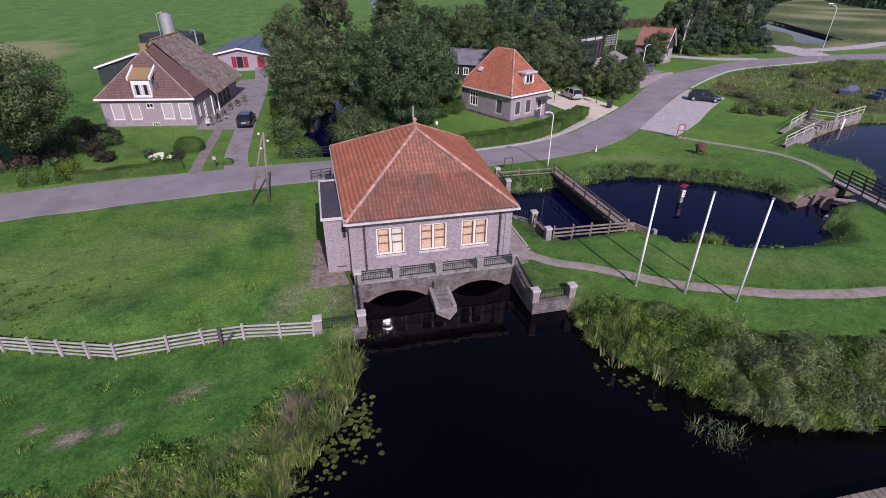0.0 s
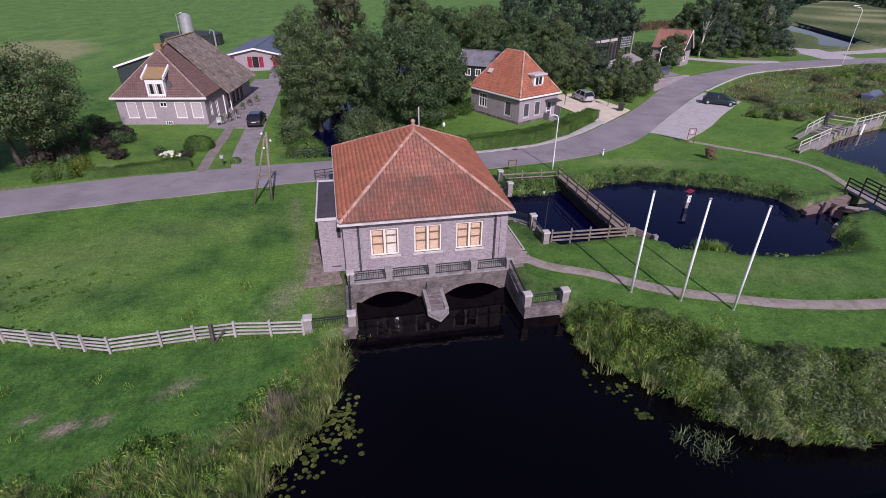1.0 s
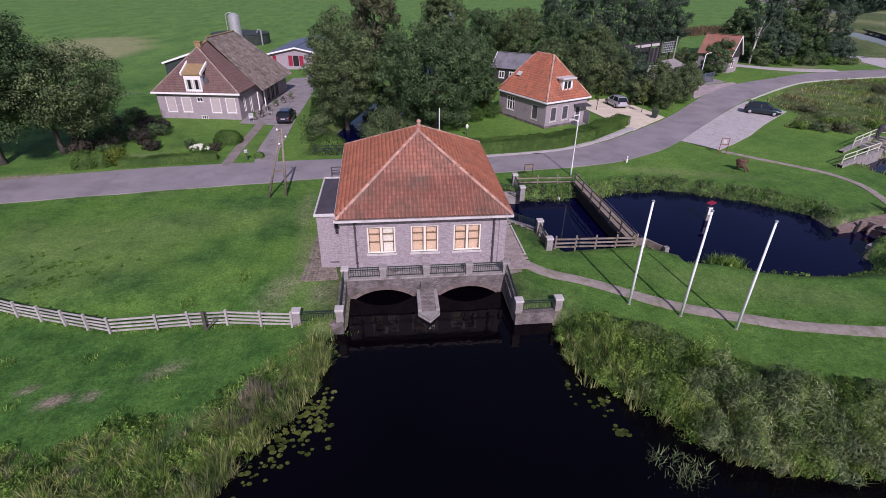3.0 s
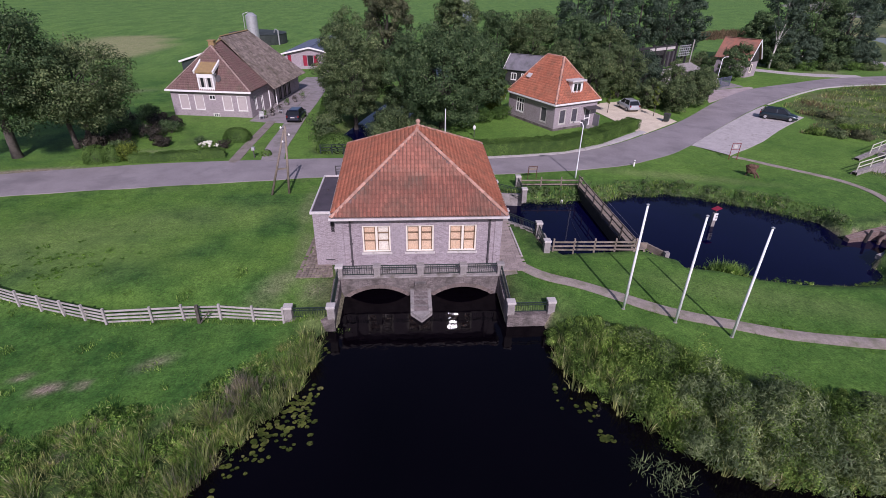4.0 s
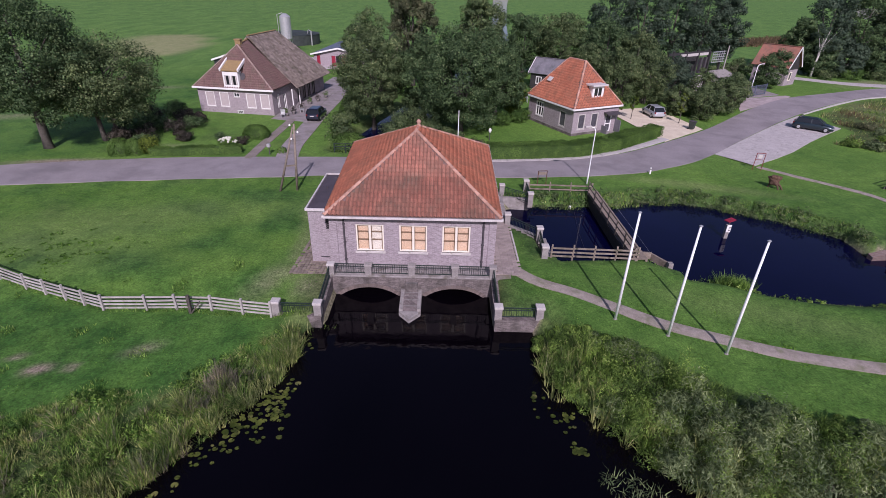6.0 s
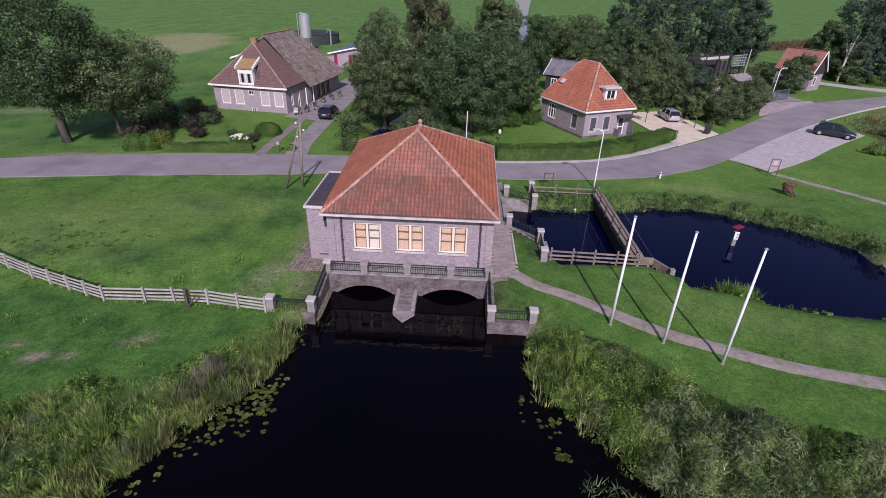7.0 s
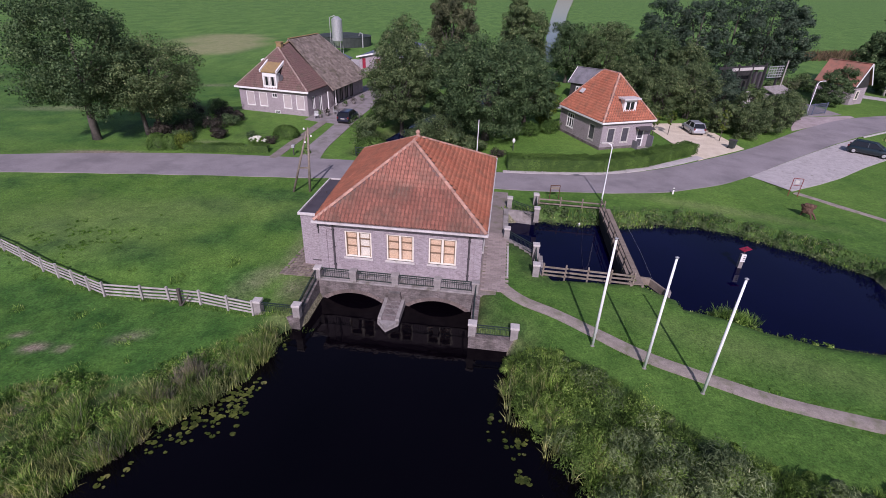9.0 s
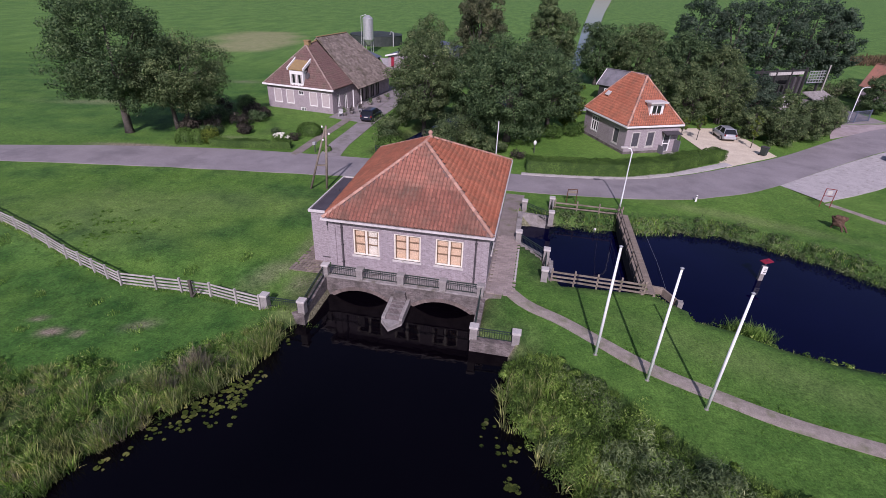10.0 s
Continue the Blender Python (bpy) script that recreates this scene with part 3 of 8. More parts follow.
def land(x, y):
    """Height of the ground sheet."""
    x, y = np.asarray(x, float), np.asarray(y, float)
    d = shore(x, y)
    base = dry_level(x, y)
    wide = 1.5 + 1.3 * smooth(-2, -8, y)
    # quay walls stand upright
    walled = ((np.abs(x) < 7.6) & (y > -3.6) & (y < 3)) | ((x > 4) & (x < 9.5) & (y > 3) & (y < 16.5)) | ((x > 31) & (x < 40) & (y > 1.8) & (y < 8.8)) | ((x > 44.5) & (x < 64) & (y > 17.5) & (y < 28)) | ((x > 130) & (x < 185) & (y > 95) & (y < 170))
    wide = np.where((x > 17) & (x < 31) & (y > -5) & (y < 5), 2.7, wide)
    wide = np.where(walled, 0.35, wide)
    k = smooth(-0.15, 1, d / wide)
    wet = np.where(d < 0, WATER - 0.25 - np.minimum(-d, 2.0) * 0.4, WATER - 0.25)
    return np.where(d > wide, base, wet + (base - wet) * k)


def ground_z(x, y):
    return float(land(np.array([x]), np.array([y]))[0])


def spaced(lo, hi, step, far):
    a = [*np.arange(lo, hi + step, step)]
    s = step
    while a[-1] < far:
        s *= 1.16
        a.append(a[-1] + s)
    s = step
    while a[0] > -far:
        s *= 1.16
        a.insert(0, a[0] - s)
    return np.array(a)


col = np.concatenate([spaced(-30, 46, 0.36, 2600), np.arange(47, 66, 0.9), np.arange(66, 190, 2.6), np.arange(190, 400, 9)])
row = np.concatenate([spaced(-17, 30, 0.36, 2600), np.arange(32, 172, 2.6), np.arange(172, 350, 3.2), np.arange(350, 870, 8.5)])
gx, gy = np.meshgrid(np.unique(col.round(2)), np.unique(row.round(2)))
gz = land(gx, gy)
ruffle = np.array([noise.noise(Vector((a * 0.35, b * 0.35, 0))) for a, b in zip(gx.ravel(), gy.ravel())]).reshape(gx.shape)
gz += 0.05 * ruffle * (np.hypot(gx, gy) < 400) * (gz > -0.6)
nx, ny = gx.shape[1], gx.shape[0]
idx = np.arange(nx * ny).reshape(ny, nx)
quads = np.stack([idx[:-1, :-1], idx[:-1, 1:], idx[1:, 1:], idx[1:, :-1]], -1).reshape(-1, 4)
ground_mesh = arrays_mesh("ground", np.stack([gx, gy, gz], -1).reshape(-1, 3), quads, M_GROUND)
ground_mesh.shade_smooth()
sd = shore(gx, gy)
unmown = smooth(2.6, 0.5, sd)
# rough grass: canal banks, the reedy corner, the far meadow beyond the parking area, roadside
unmown = np.maximum(unmown, smooth(0.0, 1.5, np.interp(gx, [-30, -16.9, -13.9, -11.3, -8.9, -5.8], [-11, -10.2, -9.6, -8.8, -7.2, -3.5]) - gy + 0.8 * ruffle) * (gx < 0) * (gy < -3.6))
unmown = np.maximum(unmown, smooth(-0.3, 0.8, np.interp(gx, [5, 7.2, 10.8, 13, 15, 18, 21, 60], [-3.6, -3.6, -4.7, -6.7, -8.3, -9.8, -10.3, -12]) - gy) * (gx > 5))
MEADOW_TOP = ([44, 46.5, 54.5, 55.5, 66.5, 77, 100, 150], [29, 32.0, 38.4, 47.2, 56.5, 61.5, 66, 65])
MEADOW_LOW = ([46, 50, 54.8, 60, 64, 80, 150], [33, 31.2, 29.4, 28.6, 27.6, 25.5, 24])
unmown = np.maximum(unmown, smooth(0, 2, gx - 46) * smooth(0, 1, np.interp(gx, *MEADOW_TOP) - gy) * smooth(0, 1.5, gy - np.interp(gx, *MEADOW_LOW)) * (gx < 170))
fen = smooth(0, 6, gx - 0.75 * gy - 30) * smooth(79, 84, gy) * (gx > 98) * (gy < 420) * (gx < 460)
unmown = np.maximum(np.maximum(unmown, fen), 0.9 * smooth(52, 56, gx) * smooth(82, 76, gx) * smooth(75, 79, gy) * smooth(104, 96, gy))
unmown = np.maximum(unmown, 0.55 * smooth(-0.05, 0.3, ruffle + 0.25) * smooth(-44, -52, gx) * smooth(28, 34, gy) * smooth(70, 55, gy))
unmown = np.maximum(unmown, 0.35 * smooth(0.1, 0.5, ruffle) * (gx < -3))


def spot(x, y, rx, ry, turn=0.0):
    c, s = math.cos(turn), math.sin(turn)
    u, v = (gx - x) * c + (gy - y) * s, -(gx - x) * s + (gy - y) * c
    return np.clip(1.25 - np.sqrt((u / rx) ** 2 + (v / ry) ** 2), 0, 1)


bare = np.zeros_like(gx)
for x, y, rx, ry, turn, k in [(-8.2, 0.2, 1.5, 4.0, -0.5, 0.62), (-7.6, 4.5, 0.9, 4.5, 0.0, 0.6), (-8.4, 11, 0.9, 6.0, 0.05, 0.55), (-6.2, -0.6, 1.6, 1.8, 0.3, 0.6), (-12.9, -6.1, 1.4, 0.6, 0.5, 0.7),
                              (-16.8, -7.6, 0.95, 0.5, 0.3, 1.15), (-15.4, -7.45, 0.4, 0.4, 0.3, 1.15), (-18.4, -6.8, 0.7, 0.35, 0.4, 0.9), (-52, 36, 9, 2.2, 0.3, 0.8), (-42, 56, 5, 1.6, 0.3, 0.8),
                              (84, 76, 12, 3.5, 0.5, 1.0), (62, 92, 14, 6, 0.4, 0.6), (104, 149, 26, 8, 0.6, 1.0), (-27, 26, 3.5, 1.4, 0.3, 0.5), (-35, 20.1, 6.0, 1.1, 0.2, 1.0), (30, 28, 2.5, 0.3, -0.6, 0.5)]:
    bare = np.maximum(bare, k * spot(x, y, rx, ry, turn))
bare = np.maximum(bare, 0.8 * (sd < 0.25))
dry = np.clip(5 * spot(-69, 108, 8.5, 20, 0.25), 0, 0.9) + 0.14 * spot(-24, 4, 9, 5) + 0.12 * spot(-17, 9, 12, 3, 0.2) + 0.15 * spot(20, -2.5, 9, 1.6, -0.35) + 0.3 * spot(25, 17.5, 9, 1.2, -0.3)
patchy = np.array([noise.noise(Vector((a * 0.03, b * 0.03, 4))) for a, b in zip(gx.ravel(), gy.ravel())]).reshape(gx.shape)
dry = np.clip(dry + fen * (0.22 + 0.7 * patchy) + 0.5 * smooth(0.0, 0.4, patchy) * unmown * (gx > 55) * (gy > 28), 0, 1)
pasture = (1 - fen) * (1 - 0.6 * unmown * (gx < -40)) * np.clip(smooth(62, 95, gy) + 0.35 * smooth(-34, -44, gx) * smooth(16, 24, gy), 0, 1)
# the meadow on the canal's side of the fence is left longer
FENCE = ([-50, -30, -22, -16.6, -12.7, -9, -7], [8, 1.55, -1.25, -2.95, -2.75, -3.0, -3.3])
lush = smooth(-0.1, 0.5, np.interp(gx, *FENCE) - gy) * smooth(-4.9, -5.6, gx) * (gy > -40) * (0.75 + 0.5 * ruffle)
lush = np.maximum(lush, np.clip(0.4 + 0.9 * ruffle, 0.05, 0.8) * smooth(-7, -9, gx) * smooth(17, 12, gy) * smooth(-48, -40, gx) * (1 - 0.8 * spot(-27, 8, 12, 5, 0.2)))
lush = np.maximum(lush, 0.4 * smooth(5, 6, gx) * smooth(20, 14, gy) * smooth(-14, -8, gy) * smooth(70, 50, gx))
lush = np.maximum(lush, np.clip(0.6 + 1.2 * ruffle, 0, 0.9) * smooth(-31, -37, gx) * smooth(20, 23, gy) * smooth(80, 60, gy))
lush = np.clip(lush, 0, 1) * (1 - 0.85 * np.clip(unmown, 0, 1) * (gy < -3.3))
for key, val in (("lush", lush), ("unmown", unmown), ("bare", bare), ("dry", dry), ("pasture", pasture)):
    at = ground_mesh.attributes.new(key, "FLOAT", "POINT")
    at.data.foreach_set("value", val.astype(np.float32).ravel())
tagged(new("ground", ground_mesh), "green mown grass and rough meadow, flat polder land", "ground", kind="structure")

canal_b = Build()
for x0, x1, y0, y1 in ((-2600, 2600, -2600, -2.9), (-4.75, 4.75, -2.9, 4.5)):
    canal_b.add([(x0, y0, WATER), (x1, y0, WATER), (x1, y1, WATER), (x0, y1, WATER)], [(0, 1, 2, 3)])
tagged(part("canal_water", canal_b, M_WATER), "still, nearly black canal water", "water", kind="structure")
pond_b = Build()
for x0, x1, y0, y1 in ((-2600, -4.75, -2.9, 4.5), (4.75, 2600, -2.9, 4.5), (-2600, 2600, 4.5, 2600)):
    pond_b.add([(x0, y0, WATER), (x1, y0, WATER), (x1, y1, WATER), (x0, y1, WATER)], [(0, 1, 2, 3)])
tagged(part("pond_water", pond_b, M_POND), "still dark blue pond and ditch water", "water", kind="structure")


def ribbon(near, far, lift, drop=0.25, cuts=6):
    """A paved strip between two plan lines, with thickness, laid over the land."""
    def finer(line):
        out = []
        pts = [Vector((*p, 0)) for p in line]
        for i in range(len(pts) - 1):
            p0, p1, p2, p3 = pts[max(i - 1, 0)], pts[i], pts[i + 1], pts[min(i + 2, len(pts) - 1)]
            for j in range(cuts):
                t = j / cuts
                q = 0.5 * ((2 * p1) + (p2 - p0) * t + (2 * p0 - 5 * p1 + 4 * p2 - p3) * t * t + (3 * p1 - p0 - 3 * p2 + p3) * t ** 3)
                out.append((q.x, q.y))
        return out + [line[-1]]
    a, c = finer(near), finer(far)
    b = Build()
    top = []
    for p, q in zip(a, c):
        for k in (0, 0.33, 0.67, 1):
            x, y = p[0] + (q[0] - p[0]) * k, p[1] + (q[1] - p[1]) * k
            top.append((x, y, float(dry_level(x, y)) + lift + 0.03 * math.sin(math.pi * k)))
    n = len(a)
    low = [(x, y, z - drop) for x, y, z in top]
    f = []
    for i in range(n - 1):
        for k in range(3):
            s = 4 * i + k
            f.append((s, s + 1, s + 5, s + 4)[::-1])
        s, e = 4 * i, 4 * i + 3
        m = len(top)
        f += [(s, s + 4, s + 4 + m, s + m)[::-1], (e + 4, e, e + m, e + 4 + m)[::-1]]
    b.add(top + low, f)
    return b


ROAD_NEAR = [(-120, -12), (-70, 3), (-45, 11.2), (-31.3, 14.2), (-21.2, 15.9), (-13, 17.2), (-5, 18.3), (6, 18.4), (10.3, 18.8), (15.5, 19.5), (20.9, 20.9), (26.4, 23.8), (31, 27.4), (38.5, 34.6), (51.5, 46.4),
             (66.5, 57.6), (77, 62.8), (100, 67.5), (130, 67.5), (260, 60)]
ROAD_FAR = [(-121, -7), (-71, 8), (-46, 16.2), (-36, 19.4), (-24.8, 22.0), (-13, 23.2), (-5, 23.6), (5.5, 23.1), (10.2, 23.6), (15.7, 24.7), (21.7, 27.5), (28.5, 32.5), (36, 38.8), (48, 50.9),
            (58.3, 59.3), (69, 64.6), (84, 71), (105, 74.5), (132, 74.5), (260, 67)]
tagged(part("road", ribbon(ROAD_NEAR, ROAD_FAR, 0.05), M_ASPHALT), "grey asphalt country road with worn edges", "road", kind="structure")
verge = ribbon([(6, 23.12), (10.3, 23.6), (15.8, 24.8), (21.8, 27.8), (28.4, 32.8)], [(6, 23.8), (10.2, 24.4), (15.4, 25.5), (21.2, 28.5), (27.8, 33.7)], 0.07)
tagged(part("kerb", verge, M_GRAVEL), "pale gravel and kerb strip along the road", "kerb", kind="structure")
far_kerb = ribbon([(53.5, 47.8), (66.7, 57.4), (77.1, 62.5), (100, 67.2)], [(53.7, 47.55), (66.9, 57.0), (77.3, 62.1), (100, 66.7)], 0.09)
tagged(part("kerb", far_kerb, M_CAP), "pale concrete kerb at the road's bend", "kerb", kind="structure")
tagged(part("parking_area", ribbon([(31.3, 27.6), (38.5, 34.5), (47, 42.3), (52.5, 46.9)], [(33.7, 24.0), (40, 28.5), (46.5, 34.2), (54.0, 40.2)], 0.045), M_GRAVEL),
       "pale gravel parking strip beside the road", "parking area", kind="structure")


def strip(line, width, lift, cuts=5):
    a, c = [], []
    for i, p in enumerate(line):
        d = Vector((*line[min(i + 1, len(line) - 1)], 0)) - Vector((*line[max(i - 1, 0)], 0))
        n = Vector((-d.y, d.x, 0)).normalized() * width / 2
        a.append((p[0] - n.x, p[1] - n.y))
        c.append((p[0] + n.x, p[1] + n.y))
    return ribbon(a, c, lift, cuts=cuts)


tagged(part("footpath", strip([(5.6, 2.6), (7.3, 0.5), (9.5, -0.8), (11.5, -2.2), (13.7, -3.7), (16.4, -4.9), (19, -5.9), (21.5, -6.5), (25, -7.0), (34, -7.6), (60, -8)], 0.88, 0.04), M_FOOTPATH),
       "narrow worn brick footpath through the lawn", "path", kind="structure")
tagged(part("footpath", strip([(33.8, 23.6), (37.2, 19.4), (39.6, 16.2), (40.2, 12.8), (39.2, 9.4), (38.3, 7.4)], 0.72, 0.04), M_FOOTPATH), "worn gravel footpath leading to the footbridge", "path", kind="structure")
tagged(part("driveway", strip([(-13.9, 22.6), (-14.5, 27), (-14.6, 33), (-14.7, 40), (-14.6, 48), (-14.6, 58), (-15.0, 68), (-16, 82)], 2.2, 0.04), M_DRIVE), "grey paved farm driveway with two wheel tracks", "driveway", kind="structure")
tagged(part("footpath", strip([(-17.6, 22.2), (-17.7, 27), (-17.6, 32), (-17.5, 38.0)], 1.05, 0.042), M_PATH), "garden path of grey pavers to the farmhouse", "path", kind="structure")
tagged(part("terrace", ribbon([(-20.2, 38.0), (-15.8, 37.0)], [(-18.4, 68), (-15.6, 68)], 0.03), M_DRIVE), "grey brick terrace beside the farmhouse", "terrace", kind="structure")
tagged(part("forecourt", ribbon([(27.6, 32.0), (34.8, 38.1)], [(24.8, 47.5), (32.6, 50.0)], 0.035), M_SAND), "pale sandy gravel forecourt with a parked car", "driveway", kind="structure")
tagged(part("forecourt", ribbon([(45.2, 48.9), (59.8, 60.6)], [(48.9, 57.6), (59.6, 61.6)], 0.035), M_PINK), "reddish paved entrance beside the road", "driveway", kind="structure")
tagged(part("works_yard", ribbon([(48.9, 57.7), (58.8, 62.0)], [(44.0, 68.0), (57.0, 71.0)], 0.03), M_DRIVE), "grey paved works yard behind the gate", "yard", kind="structure")
tagged(part("farm_yard", ribbon([(-24, 77), (-8, 77)], [(-30, 92), (-10, 90)], 0.02), M_GRAVEL), "paved farm yard before the barn", "yard", kind="structure")
tagged(part("side_road", strip([(90, 72.6), (80, 74.6), (73.5, 79.2), (67, 86)], 3.6, 0.04), M_GRAVEL), "pale side lane beside the road", "road", kind="structure")
for line, w in (([(108, 74), (110, 82), (112.5, 91)], 9.0), ([(113, 90), (108, 95.5), (101, 101), (92, 108)], 4.0), ([(114, 83), (124, 84), (134, 86), (152, 92), (180, 97), (240, 92)], 4.0)):
    tagged(part("side_road", strip(line, w, 0.045), M_GRAVEL), "pale sandy track beside the harbour", "road", kind="structure")
harbour_wall = Build()
for p, q in zip([(144, 99.5), (151, 110.5), (163, 133.5), (170, 146), (177.5, 161)][:-1], [(144, 99.5), (151, 110.5), (163, 133.5), (170, 146), (177.5, 161)][1:]):
    harbour_wall.wall(p, q, -1.6, -0.18, 0.35)
tagged(part("quay_edge", harbour_wall, M_WOOD_DARK), "dark timber bank wall of the small harbour", "bank wall", kind="structure")

# ---- pumping station ----
station = thing("pumping_station", Matrix(), "brick pumping station with an orange-red tiled hipped roof over the canal", "building")
WX, WY0, WY1, EAVE, BACK = 4.95, 1.5, 13.4, 3.62, 0.5
WIN = [(-3.42, -1.75), (-0.82, 0.85), (1.76, 3.44)]
b = Build()
b.wall((-WX, WY0), (WX, WY0), -0.2, EAVE, 0.3, [(u0 + WX, u1 + WX, 1.2, 2.98) for u0, u1 in WIN])
b.wall((WX, WY0), (WX, WY1), -0.2, EAVE, 0.3, [(2.2 + 3.4 * i, 3.8 + 3.4 * i, 1.2, 2.98) for i in range(3)])
b.wall((WX, WY1), (-WX, WY1), -0.2, EAVE + BACK, 0.3)
b.wall((-WX, WY1), (-WX, WY0), -0.2, EAVE, 0.3)
# the side walls rise a little towards the back
for x0, x1 in ((-WX, 0.3 - WX), (WX - 0.3, WX)):
    b.profile([(WY0 + 0.3, EAVE - 0.01), (WY1 - 0.31, EAVE - 0.01), (WY1 - 0.31, EAVE + BACK)], x0, x1)
part("wall", b, M_BRICK, station, "grey-brown brick walls")
b = Build()
for x in (-WX - 0.02, WX - 0.42):
    b.box(x, WY0 - 0.06, -0.2, x + 0.44, WY0 + 0.1, EAVE - 0.25)
b.box(-WX, WY0 - 0.05, EAVE - 0.32, WX, WY0 + 0.1, EAVE - 0.02)
part("brick_band", b, M_BRICK, station, "brick corner piers and frieze", soft=0.01)


def sash_window(parent, m, w, h, blinds, frame_mat, bars=True, name="window"):
    """A double window in its opening: m puts x along the wall, -y outward, z up from the sill."""
    win = place(new(name), parent)
    win.matrix_local = m
    f = Build()
    d0, d1 = 0.05, 0.15
    f.box(0, d0, 0, 0.09, d1, h).box(w - 0.09, d0, 0, w, d1, h).box(0.09, d0, 0, w - 0.09, d1, 0.09).box(0.09, d0, h - 0.09, w - 0.09, d1, h)
    f.box(w / 2 - 0.07, d0, 0.09, w / 2 + 0.07, d1, h - 0.09)
    part("frame", f, frame_mat, win, soft=0.008)
    for i, (x0, x1) in enumerate(((0.09, w / 2 - 0.07), (w / 2 + 0.07, w - 0.09))):
        if bars:
            s = Build()
            z1, z2 = 0.09, h - 0.09
            for z in (z1 + (z2 - z1) * 0.42, z1 + (z2 - z1) * 0.75):
                s.box(x0, d0 + 0.02, z - 0.025, x1, d1 - 0.02, z + 0.025)
            s.box(x0, d0 + 0.02, z1, x0 + 0.045, d1 - 0.02, z2).box(x1 - 0.045, d0 + 0.02, z1, x1, d1 - 0.02, z2)
            part("sash", s, M_SASH, win, "brown wooden sash bars")
        p = Build().box(x0, d0 + 0.045, 0.09, x1, d0 + 0.05, h - 0.09)
        part("pane", p, M_GLASS, win).visible_shadow = False
        q = Build().box(x0, 0.21, 0.06, x1, 0.22, h - 0.06)
        part("blind", q, blinds[i], win, "drawn roller blind")
    part("sill", Build().box(-0.08, -0.09, -0.13, w + 0.08, 0.16, 0.0), M_CAP, win, "pale stone sill", soft=0.01)
    part("reveal_back", Build().box(-0.1, 0.34, -0.1, w + 0.1, 0.36, h + 0.1), M_DARK, win)
    return win


M_LEAD = surface("lead_sheet", (0.14, 0.13, 0.15), (0.24, 0.22, 0.25), 2, 20, 0.6, 0.3)
M_SASH = surface("brown_sash", (0.16, 0.10, 0.06), (0.22, 0.15, 0.09), 3, 40, 0.6, 0.1)
for (u0, u1), bl in zip(WIN, ((M_BLIND, M_BLIND_PALE), (M_BLIND, M_BLIND), (M_BLIND, M_BLIND))):
    sash_window(station, pose(u0, WY0, 1.2), u1 - u0, 1.78, bl, M_CREAM)
for i in range(3):
    sash_window(station, pose(WX, WY0 + 2.2 + 3.4 * i, 1.2, 0, 0, 90), 1.6, 1.78, (M_BLIND, M_BLIND), M_CREAM)

# hipped roof: base sheets, then tiles
APEX = Vector((-0.03, 6.35, 7.3))
PEAK = Vector((0.06, 7.35, 7.34))
CORN = [Vector((-WX - 0.17, WY0 - 0.44, EAVE + 0.1)), Vector((WX + 0.2, WY0 - 0.46, EAVE + 0.13)), Vector((WX + 0.3, WY1 + 0.3, EAVE + 0.1 + BACK)), Vector((-WX - 0.38, WY1 + 0.3, EAVE + 0.1 + BACK))]
b = Build().add([*CORN, APEX, PEAK], [(0, 1, 4), (1, 2, 5, 4), (2, 3, 5), (3, 0, 4, 5), (3, 2, 1, 0)])
station_roof = roof = part("roof", b, M_TILE_BROWN, station, "hipped roof of orange-red clay pantiles")
b = Build()
for i in range(4):
    p, q = CORN[i], CORN[(i + 1) % 4]
    n = Vector((q.y - p.y, p.x - q.x, 0)).normalized()
    d = (q - p).normalized()
    b.beam(p - d * 0.02 + n * 0.06 - Vector((0, 0, 0.09)), q + d * 0.1 + n * 0.06 - Vector((0, 0, 0.08)), 0.14, 0.12)
part("gutter", b, M_GUTTER, station, "pale grey gutter along the eaves", soft=0.015)


def pantile():
    """One S-shaped tile: x across, y up the slope, z out; lower edge raised."""
    b = Build()
    w, h = 0.245, 0.36
    prof = [(0.0, 0.06), (0.045, 0.115), (0.095, 0.07), (0.15, 0.008), (0.20, 0.002), (0.245, 0.05)]
    n = len(prof)
    pts = [(x, 0, z + 0.03) for x, z in prof] + [(x, h, z) for x, z in prof] + [(x, 0, z) for x, z in prof]
    f = [(i, i + 1, n + i + 1, n + i) for i in range(n - 1)] + [(2 * n + i, 2 * n + i + 1, i + 1, i) for i in range(n - 1)]
    return b.add(pts, f).mesh("tile")


TILE_MESH = pantile()
TILE_MESH.materials.append(M_TILE)
TILE_MESH.materials.append(M_TILE_SEAM)
# each tile's trough and lower-edge faces take the darker brown
TILE_SEAM = [1 if i == 3 or i >= 5 else 0 for i in range(len(TILE_MESH.polygons))]
TILE_MESH.polygons.foreach_set("material_index", TILE_SEAM)
TILE_V = np.array([v.co for v in TILE_MESH.vertices])
TILE_F = [tuple(p.vertices) for p in TILE_MESH.polygons]


